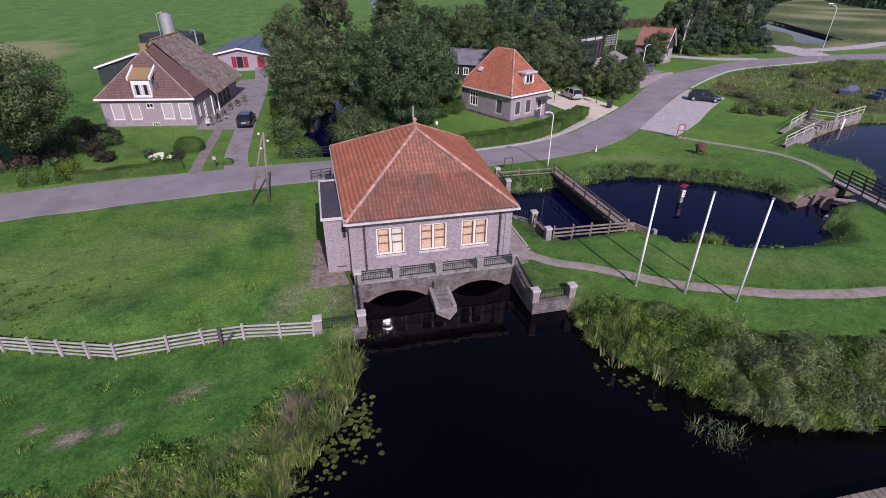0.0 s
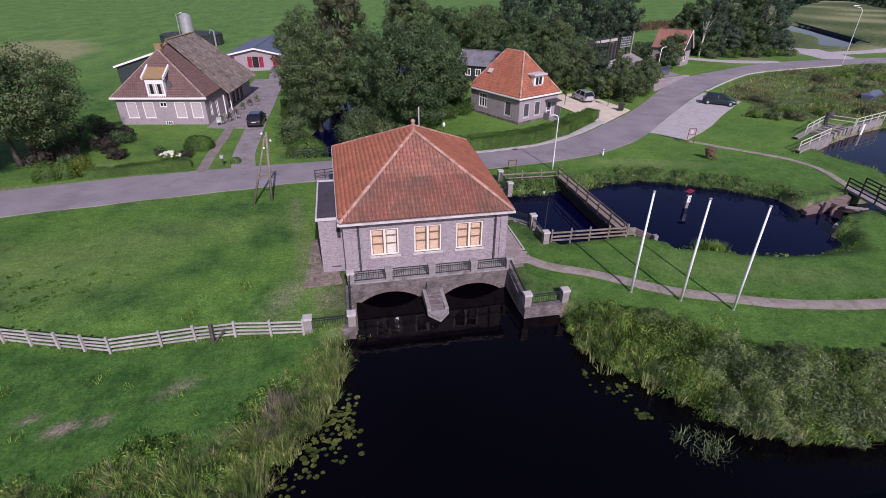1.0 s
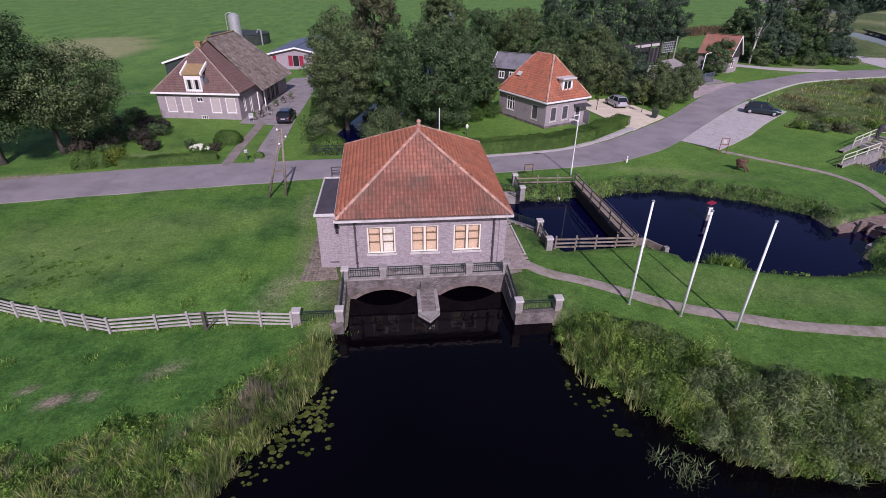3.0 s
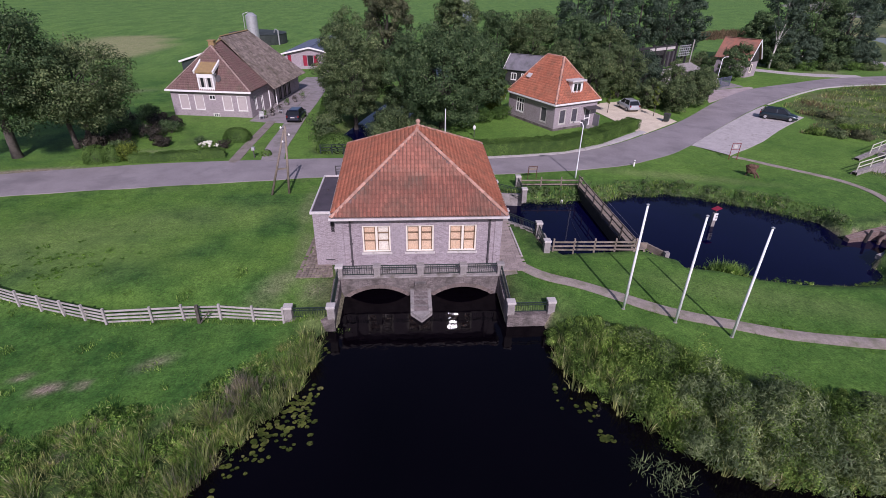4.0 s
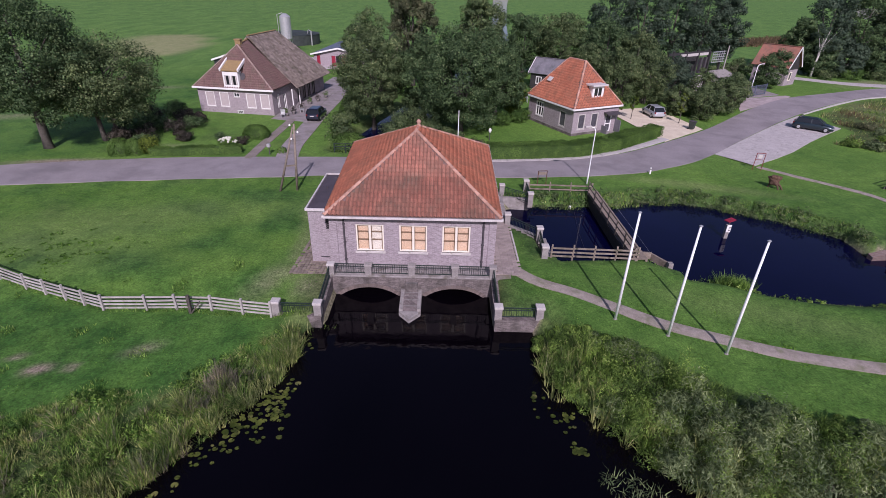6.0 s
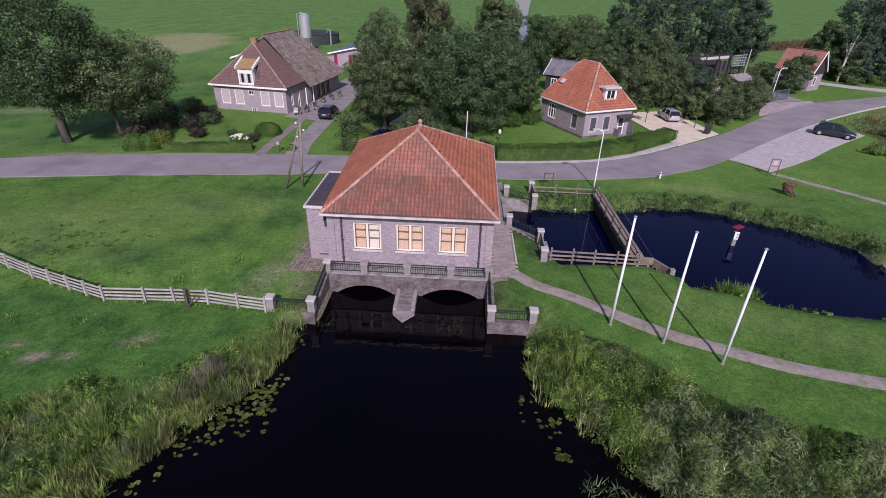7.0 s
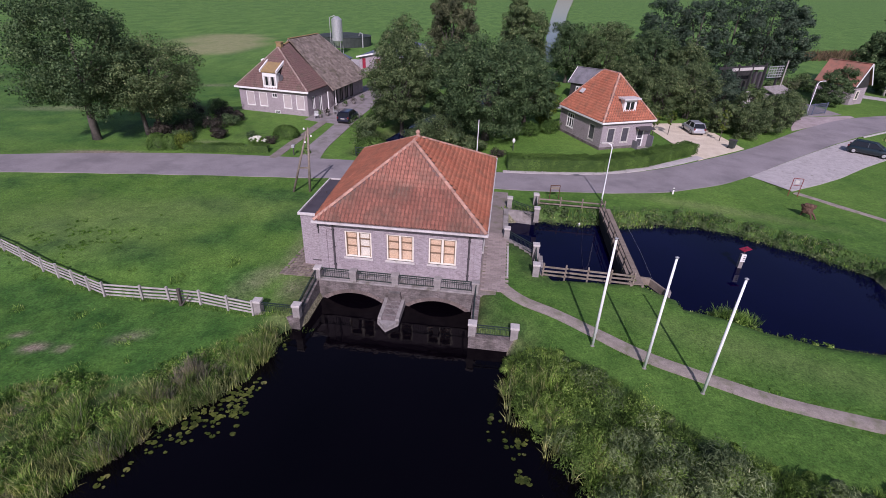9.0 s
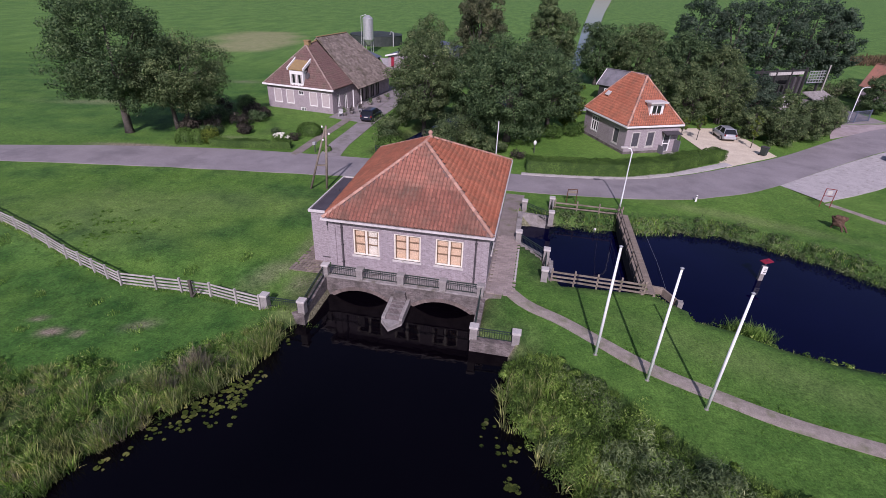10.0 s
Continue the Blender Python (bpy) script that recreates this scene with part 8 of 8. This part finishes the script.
up = thing("utility_pole", Matrix.Translation((-10.9, 13.6, float(dry_level(0, 13.6)))), "A-shaped wooden utility pole with insulators", "utility pole")
topz = 5.65
part("leg", Build().tube([(0.35, 0.5, -0.2), (0.8, 0.3, topz)], [0.11, 0.08], 10), M_WOOD_BROWN, up, smooth=True)
part("leg", Build().tube([(-1.0, 0.1, -0.2), (0.68, 0.3, topz - 0.25)], [0.1, 0.07], 10), M_WOOD_BROWN, up, smooth=True)
part("cross_bar", Build().beam((-0.3, 0.15, 2.2), (0.54, 0.42, 2.2), 0.08, 0.12), M_WOOD_BROWN, up)
for i in range(3):
    z = topz - 0.2 - i * 0.55
    part("bracket", Build().beam((0.75, 0.3, z), (1.03 if i % 2 else 0.47, 0.25, z + 0.05), 0.04, 0.04), M_PIPE, up)
    part("insulator", Build().tube([(1.03 if i % 2 else 0.47, 0.25, z + q) for q in (0.02, 0.06, 0.14, 0.2)], [0.03, 0.085, 0.07, 0.02], 8), M_WHITE, up, "white porcelain insulator")
pole2 = thing("telephone_pole", Matrix.Translation((-48.5, 10.2, -0.1)), "wooden telephone pole beside the road", "utility pole")
part("shaft", Build().tube([(0, 0, -0.2), (0, 0, 6.0)], [0.13, 0.1], 10), M_WOOD_GREY, pole2, smooth=True)
wp = thing("flagpole", Matrix.Translation((3.2, 22.9 + 2.2, -0.3)), "slim white garden flagpole beyond the road", "flagpole")
part("mast", Build().tube([(0, 0, 0), (0, 0, 4.6)], [0.05, 0.04], 10), M_WHITE, wp)

M_IRONBROWN = surface("brown_scrap_iron", (0.065, 0.036, 0.024), (0.13, 0.075, 0.05), 5, 40, 0.9, 0.6, island=0.3)
# ---- signs and small street things ----
for x, y, w, h, rz, lab in ((33.1, 22.6, 0.8, 1.75, -8, "dark red steel hoop sign with a small white plate"), (10.6, 17.0, 0.8, 1.25, 8, "brown-framed sign hoop beside the road")):
    z = float(dry_level(x, y))
    sg = thing("information_sign", Matrix.Translation((x, y, z)) @ pose(0, 0, 0, 0, 0, rz), lab, "sign")
    m = M_HOOP if x > 20 else M_RUST
    for k in (-w / 2, w / 2):
        part("post", Build().tube([(k, 0, -0.2), (k, 0, h)], 0.035, 8), m, sg)
    part("top_bar", Build().tube([(-w / 2, 0, h), (w / 2, 0, h)], 0.035, 8), m, sg)
    if x > 20:
        part("cross_bar", Build().tube([(-w / 2, 0, h * 0.62), (w / 2, 0, h * 0.62)], 0.03, 8), m, sg)
        part("plate", Build().box(-0.22, -0.02, h * 0.7, 0.16, 0.02, h - 0.16), M_CAP, sg, "small white plate")
    else:
        part("panel", Build().box(-w / 2 + 0.05, -0.02, h * 0.72, w / 2 - 0.05, 0.02, h - 0.1), M_WOOD_BROWN, sg)
for x, y in ((21.75, 20.75), (-5.5, 17.6)):
    z = float(dry_level(x, y))
    mk = thing("road_marker", Matrix.Translation((x, y, z)), "small white roadside marker post", "marker post", "road markers")
    part("post", Build().box(-0.07, -0.05, -0.1, 0.07, 0.05, 0.6), M_WHITE, mk, soft=0.02)
    part("band", Build().box(-0.075, -0.055, 0.42, 0.075, 0.055, 0.5), M_PIPE, mk)
scrap = thing("iron_sculpture", Matrix.Translation((31.7, 17.5, -0.22)) @ Matrix.Scale(0.8, 4), "brown rounded scrap-iron sculpture standing on the grass", "sculpture")
rr = random.Random(4)
b = Build()
for i in range(16):
    a, k = rr.uniform(0, 6.28), rr.uniform(0.25, 0.75)
    c = Vector((0.55 * math.cos(a) * k, 0.35 * math.sin(a) * k, 0.95 + rr.uniform(-0.3, 0.35)))
    e = Vector((rr.uniform(-1, 1), rr.uniform(-1, 1), rr.uniform(-0.8, 0.8))).normalized() * 0.42
    b.tube([c - e, c - e * 0.4 + Vector((0, 0, 0.08)), c + e * 0.4, c + e], [0.08, 0.24, 0.26, 0.1], 7)
part("body", b, M_IRONBROWN, scrap, "lumpy brown iron body")
for p, q in (((0.2, -0.1, 0.8), (0.75, -0.75, 0.0)), ((0.0, -0.2, 0.8), (0.3, -0.7, 0.0)), ((-0.3, 0.2, 0.8), (-0.35, 0.3, -0.1))):
    part("leg", Build().tube([p, Vector(p).lerp(Vector(q), 0.5) + Vector((0.06, 0, 0.05)), q], [0.13, 0.1, 0.07], 7), M_IRONBROWN, scrap)
bin_ = thing("wheelie_bin", Matrix.Translation((33.2, 37.9, -0.3)) @ pose(0, 0, 0, 0, 0, 40), "dark grey wheeled rubbish bin at the forecourt", "bin")
part("body", Build().add([(-0.25, -0.28, 0.08), (0.25, -0.28, 0.08), (0.25, 0.28, 0.08), (-0.25, 0.28, 0.08), (-0.3, -0.36, 1.0), (0.3, -0.36, 1.0), (0.3, 0.36, 1.0), (-0.3, 0.36, 1.0)],
                         [(3, 2, 1, 0), (4, 5, 6, 7), (0, 1, 5, 4), (1, 2, 6, 5), (2, 3, 7, 6), (3, 0, 4, 7)]), M_TARP, bin_, soft=0.02)
part("lid", Build().box(-0.33, -0.4, 1.0, 0.33, 0.42, 1.07), M_PIPE, bin_, soft=0.02)
for k in (-0.3, 0.3):
    part("wheel", Build().tube([(k - 0.03, 0.3, 0.1), (k + 0.03, 0.3, 0.1)], 0.1, 12), M_RUBBER, bin_)
dish = thing("garden_lamp", Matrix.Translation((7.0, 31.0, -0.35)), "white globe garden lamp on a short stand", "garden lamp")
part("stand", Build().tube([(0, 0, 0), (0, 0, 0.9)], 0.05, 8), M_PIPE, dish)
part("globe", Build().tube([(0, 0, 0.85), (0, 0, 0.95), (0, 0, 1.1), (0, 0, 1.3), (0, 0, 1.4)], [0.06, 0.13, 0.18, 0.14, 0.04], 12), M_WHITE, dish, smooth=True)
mb = thing("letter_box", Matrix.Translation((-15.9, 23.8, -0.3)), "small dark letter box on a post", "letter box")
part("post", Build().box(-0.04, -0.04, -0.1, 0.04, 0.04, 0.8), M_PIPE, mb)
part("box", Build().box(-0.16, -0.2, 0.8, 0.16, 0.2, 1.1), M_STEEL, mb, soft=0.03)

# garden clutter beside the farmhouse
rr = random.Random(9)
for x, y in ((-18.6, 39.6), (-18.0, 40.6), (-17.6, 43.0), (-17.3, 46.5), (-16.6, 48.4), (-16.0, 51.0)):
    pt = thing("flower_pot", Matrix.Translation((x, y, -0.33)), "grey stone pot with a leafy plant on the terrace", "plant pot", "terrace pots")
    part("pot", Build().tube([(0, 0, 0), (0, 0, 0.35), (0, 0, 0.4)], [0.16, 0.24, 0.25], 12), M_CONCRETE, pt, smooth=True)
    rg = np.random.default_rng(int(x * 10) % 97)
    u = rg.normal(size=(160, 3)) * np.array([0.2, 0.2, 0.22]) + np.array([0, 0, 0.62])
    tagged(part("plant", leaf_mesh("plant", u, rg.normal(size=(160, 3)), rg.uniform(0.05, 0.12, 160), 0.8, M_PURPLE if rr.random() < 0.4 else M_HEDGE, rg), M_HEDGE, pt), kind="stuff")
for x, y, rz in ((-18.9, 38.9, 10), (-17.2, 41.8, 100)):
    bn = thing("garden_bench", Matrix.Translation((x, y, -0.33)) @ pose(0, 0, 0, 0, 0, rz), "pale grey garden chair on the terrace", "chair", "terrace chairs")
    part("seat", Build().box(-0.28, -0.25, 0.4, 0.28, 0.25, 0.45), M_STEEL, bn)
    part("backrest", Build().box(-0.28, 0.22, 0.45, 0.28, 0.27, 0.95), M_STEEL, bn)
    for a in (-0.24, 0.24):
        for c in (-0.2, 0.22):
            part("leg", Build().box(a - 0.02, c - 0.02, 0, a + 0.02, c + 0.02, 0.4), M_STEEL, bn)
rail_fence([(-11.3, 60.5), (-8.3, 60.2)], 2, 0.9, 0.1, "white field gate beside the barn", M_WHITE, 1.5, name="field_gate")
table = thing("garden_table", Matrix.Translation((13.3, 51.5, -0.35)), "pale garden table beside the shed", "table")
part("tabletop", Build().box(-1.0, -0.6, 0.7, 1.0, 0.6, 0.76), M_STEEL, table)
for a in (-0.9, 0.9):
    for c in (-0.5, 0.5):
        part("leg", Build().box(a - 0.04, c - 0.04, 0, a + 0.04, c + 0.04, 0.7), M_STEEL, table)

# works yard: gantry, sheds and gate
GM = Matrix.Translation((41.3, 62.4, HG)) @ pose(0, 0, 0, 0, 0, 33) @ Matrix.Diagonal((0.91, 0.91, 1.16, 1))
gantry = thing("timber_gantry", GM, "dark timber gantry with pale beams and a grey lattice cage", "gantry")
for x in (0.5, 4.2, 8.0, 11.9):
    for y in (0, 2.6):
        part("post", Build().box(x, y, -0.2, x + 0.32, y + 0.32, 5.3), M_WOOD_DARK, gantry, "dark timber post")
part("beam", Build().box(-0.8, 0.05, 4.85, 7.4, 0.3, 5.2), M_CAP, gantry, "pale cross beam")
part("beam", Build().box(-0.8, 2.65, 4.7, 12.4, 2.9, 5.05), M_WOOD_DARK, gantry, "dark back beam")
for i in range(10):
    part("back_board", Build().box(0.6, 2.4, 1.6 + i * 0.3, 7.6, 2.48, 1.88 + i * 0.3), M_WOOD_DARK, gantry)
for i in range(6):
    part("cage_bar", Build().box(8.4 + i * 0.72, -0.34, 3.7, 8.5 + i * 0.72, -0.22, 5.3), M_STEEL, gantry, "grey lattice bar")
for i in range(5):
    part("cage_bar", Build().box(8.2, -0.48, 3.75 + i * 0.36, 12.3, -0.36, 3.84 + i * 0.36), M_STEEL, gantry, "grey lattice bar")
for x in (5.0, 6.4):
    part("hoist", Build().box(x, -0.3, 2.4, x + 0.5, 0.2, 4.6), M_PIPE, gantry, "dark hoist box")
part("mast", Build().tube([(12.7, -0.6, -0.2), (12.7, -0.6, 6.0)], 0.11, 8), M_WOOD_GREY, gantry, "grey wooden mast")
for i in range(5):
    bx = thing("concrete_slab", GM @ pose(0.9 + i * 0.62, -2.4, 0, -4), "pale upright concrete slab stored in the yard", "concrete slab", "stored slabs")
    part("body", Build().box(0, 0, 0, 0.56, 0.2, 2.5), M_CAP, bx, soft=0.03)
bx = thing("storage_shed", GM @ pose(8.4, -3.2, 0), "low grey storage shed with a sloping roof", "shed")
part("wall", Build().box(0, 0, 0, 5.2, 2.6, 1.7), M_CONCRETE, bx, soft=0.03)
part("roof", Build().slab([(-0.2, -0.3, 1.75), (5.4, -0.3, 1.75), (5.4, 2.9, 2.6), (-0.2, 2.9, 2.6)], 0.12), M_CONCRETE, bx, "grey sloping roof")
gate = thing("yard_gate", Matrix.Translation((50.6, 58.6, HG)) @ pose(0, 0, 0, 0, 0, 33), "blue-grey steel bar gate at the works yard", "gate")
for x in (0, 3.4, 6.8):
    part("post", Build().box(x - 0.06, -0.06, -0.1, x + 0.06, 0.06, 1.8), M_SLATE, gate)
for z in (0.15, 1.65):
    part("rail", Build().box(0, -0.03, z, 6.8, 0.03, z + 0.06), M_SLATE, gate)
bar = Build().box(-0.015, -0.015, 0.2, 0.015, 0.015, 1.65).mesh("bar")
bar.materials.append(M_SLATE)
for i in range(1, 40):
    place(new("bar", bar), gate).location = (i * 0.17, 0, 0)

# ---- cars ----


def make_car(m, paint, label, length=4.2, width=1.75, height=1.46):
    """A rounded hatchback, nose at +y: lofted body, glasshouse, windows, lights and wheels."""
    c = thing("car", m, label, "car")
    L, W, H = length / 2, width / 2, height
    # stations along the car: y, half width, sill, shoulder height, bonnet or belt height at the middle
    secs = [(-L, 0.80, 0.38, 0.62, 0.66), (-L + 0.06, 0.92, 0.27, 0.80, 0.86), (-L + 0.35, 0.98, 0.22, 0.90, 0.97), (-0.4, 1.0, 0.2, 0.90, 0.98), (L - 1.35, 1.0, 0.2, 0.88, 0.98),
            (L - 0.75, 0.98, 0.2, 0.80, 0.90), (L - 0.3, 0.92, 0.22, 0.68, 0.77), (L - 0.06, 0.82, 0.27, 0.56, 0.62), (L, 0.72, 0.34, 0.48, 0.52)]
    b = Build()
    pts = []
    for y, k, z0, z1, z2 in secs:
        w = W * k
        ring = [(w * 0.86, z0), (w * 0.97, z0 + 0.1), (w, (z0 + z1) / 2), (w * 0.965, z1 - 0.05), (w * 0.86, z1 + 0.02), (w * 0.45, z2)]
        pts += [(x, y, z) for x, z in ring] + [(-x, y, z) for x, z in ring[::-1]]
    n = 12
    f = [tuple(range(n))[::-1], tuple(range((len(secs) - 1) * n, len(secs) * n))]
    f += [(i * n + j, i * n + (j + 1) % n, (i + 1) * n + (j + 1) % n, (i + 1) * n + j) for i in range(len(secs) - 1) for j in range(n)]
    part("body", b.add(pts, f), paint, c, smooth=True)
    # glasshouse: y at the belt and at the roof for the tail, the pillars and the windscreen
    tail, roof_back, roof_front, screen = -L + 0.14, -L + 0.62, 0.32, L - 1.02
    lo, hi, belt = W * 0.9, W * 0.68, 0.9
    part("windows", Build().add([(-lo, tail, belt), (lo, tail, belt), (lo, screen, belt), (-lo, screen, belt), (-hi, roof_back, H - 0.05), (hi, roof_back, H - 0.05), (hi, roof_front, H - 0.04), (-hi, roof_front, H - 0.04)],
                                [(3, 2, 1, 0), (4, 5, 6, 7), (0, 1, 5, 4), (1, 2, 6, 5), (2, 3, 7, 6), (3, 0, 4, 7)]), M_CARGLASS, c, "dark tinted glass", soft=0.03)
    part("roof_panel", Build().add([(-hi - 0.03, roof_back - 0.14, H - 0.1), (hi + 0.03, roof_back - 0.14, H - 0.1), (hi + 0.03, roof_front + 0.05, H - 0.08), (-hi - 0.03, roof_front + 0.05, H - 0.08),
                                    (-hi * 0.85, roof_back + 0.1, H), (hi * 0.85, roof_back + 0.1, H), (hi * 0.85, roof_front - 0.15, H + 0.01), (-hi * 0.85, roof_front - 0.15, H + 0.01)],
                                   [(3, 2, 1, 0), (4, 5, 6, 7), (0, 1, 5, 4), (1, 2, 6, 5), (2, 3, 7, 6), (3, 0, 4, 7)]), paint, c, soft=0.04)
    for s in (-1, 1):
        for y0, y1, w in ((tail + 0.12, roof_back, 0.2), (-0.3, -0.35, 0.07), (screen - 0.02, roof_front, 0.07)):
            part("window_post", Build().beam((s * (lo + 0.005), y0, belt), (s * (hi + 0.012), y1, H - 0.06), 0.05, w), paint, c)
        part("mirror", Build().box(s * (W + 0.03) - 0.09, L - 1.3, 0.9, s * (W + 0.03) + 0.09, L - 1.17, 1.03), paint, c, soft=0.03)
        part("tail_light", Build().box(s * W * 0.78 - 0.1, -L - 0.005, 0.66, s * W * 0.78 + 0.1, -L + 0.16, 0.9), M_TAIL, c, "red tail light", soft=0.03)
        part("headlight", Build().box(s * W * 0.66 - 0.15, L - 0.22, 0.5, s * W * 0.66 + 0.15, L - 0.02, 0.62), M_STEEL, c, "clear headlight", soft=0.03)
        for y in (-L + 0.75, L - 0.82):
            w = place(new("wheel"), c)
            w.matrix_local = pose(s * (W - 0.09), y, 0.31)
            part("tyre", Build().tube([(-0.1, 0, 0), (-0.08, 0, 0), (0.08, 0, 0), (0.1, 0, 0)], [0.27, 0.31, 0.31, 0.27], 20), M_RUBBER, w)
            part("rim", Build().tube([(s * 0.09, 0, 0), (s * 0.115, 0, 0)], [0.2, 0.17], 14), M_STEEL, w)
    part("number_plate", Build().box(-0.26, -L - 0.02, 0.62, 0.26, -L + 0.05, 0.73), M_CAP, c)
    part("bumper", Build().box(-W * 0.86, -L - 0.04, 0.34, W * 0.86, -L + 0.12, 0.52), paint, c, soft=0.05)
    return c


M_TAIL = car_paint("tail_light_glass", (0.20, 0.012, 0.015))
make_car(Matrix.Translation((-14.55, 38.9, HG + 0.08)) @ pose(0, 0, 0, 0, 0, -3), car_paint("navy_car_paint", (0.012, 0.014, 0.03)), "dark blue hatchback parked on the farm driveway")
make_car(Matrix.Translation((49.4, 39.1, HG + 0.08)) @ pose(0, 0, 0, 0, 0, -128), car_paint("dark_teal_car_paint", (0.012, 0.025, 0.032)), "dark blue-green estate car on the gravel parking strip", 4.5, 1.78, 1.5)
make_car(Matrix.Translation((30.7, 44.7, HG + 0.08)) @ pose(0, 0, 0, 0, 0, 6), car_paint("silver_car_paint", (0.42, 0.43, 0.46)), "silver hatchback parked on the forecourt", 4.0, 1.7, 1.5)

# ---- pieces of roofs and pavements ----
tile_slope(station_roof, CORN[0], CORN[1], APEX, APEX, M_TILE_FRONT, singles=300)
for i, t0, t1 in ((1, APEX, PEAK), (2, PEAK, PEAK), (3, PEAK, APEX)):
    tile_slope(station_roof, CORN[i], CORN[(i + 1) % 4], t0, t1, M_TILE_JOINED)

yard = part("pavement", ribbon([(4.95, 0.4), (6.0, 0.6)], [(4.95, 17.6), (6.6, 17.6)], 0.02), M_PATH)
tagged(yard, "worn red-brown brick pavement beside the pumping station", "pavement", kind="structure")
pm = Build().box(-0.24, -0.11, 0, 0.24, 0.11, 0.055).mesh("paver")
pm.materials.append(M_PAVER)
rr = random.Random(12)
for i in range(34):
    for j in range(3):
        o = place(new("paver", pm), yard)
        o.matrix_local = pose(5.3 + j * 0.5 + (i % 2) * 0.2, 1.0 + i * 0.232, 0.05 + rr.uniform(-0.006, 0.012) - 0.02 * smooth(6, 9, 1.0 + i * 0.232), 0, 0, rr.uniform(-2, 2))
part("edging", Build().box(6.62, 2.6, -0.05, 6.72, 6.8, 0.14), M_CAP, yard, "pale edging kerb")
yard2 = part("pavement", ribbon([(-7.2, 0.6), (-5.2, 0.6)], [(-6.8, 6.0), (-6.3, 6.0)], 0.012), M_COBBLE)
tagged(yard2, "cobbled brown brick apron at the annexe", "pavement", kind="structure")
cm = Build().box(-0.1, -0.1, 0, 0.1, 0.1, 0.05).mesh("cobble")
cm.materials.append(M_COBBLE)
for i in range(26):
    for j in range(9):
        x, y = -7.35 + j * 0.225 + 0.012 * i, 0.65 + i * 0.225
        if rr.random() < 0.85 and x < -5.25 and not (x > -6.5 and y > 1.9):
            o = place(new("cobble", cm), yard2)
            o.matrix_local = pose(x, y, 0.035 + rr.uniform(-0.008, 0.012), rr.uniform(-2, 2), rr.uniform(-2, 2), rr.uniform(-6, 6))
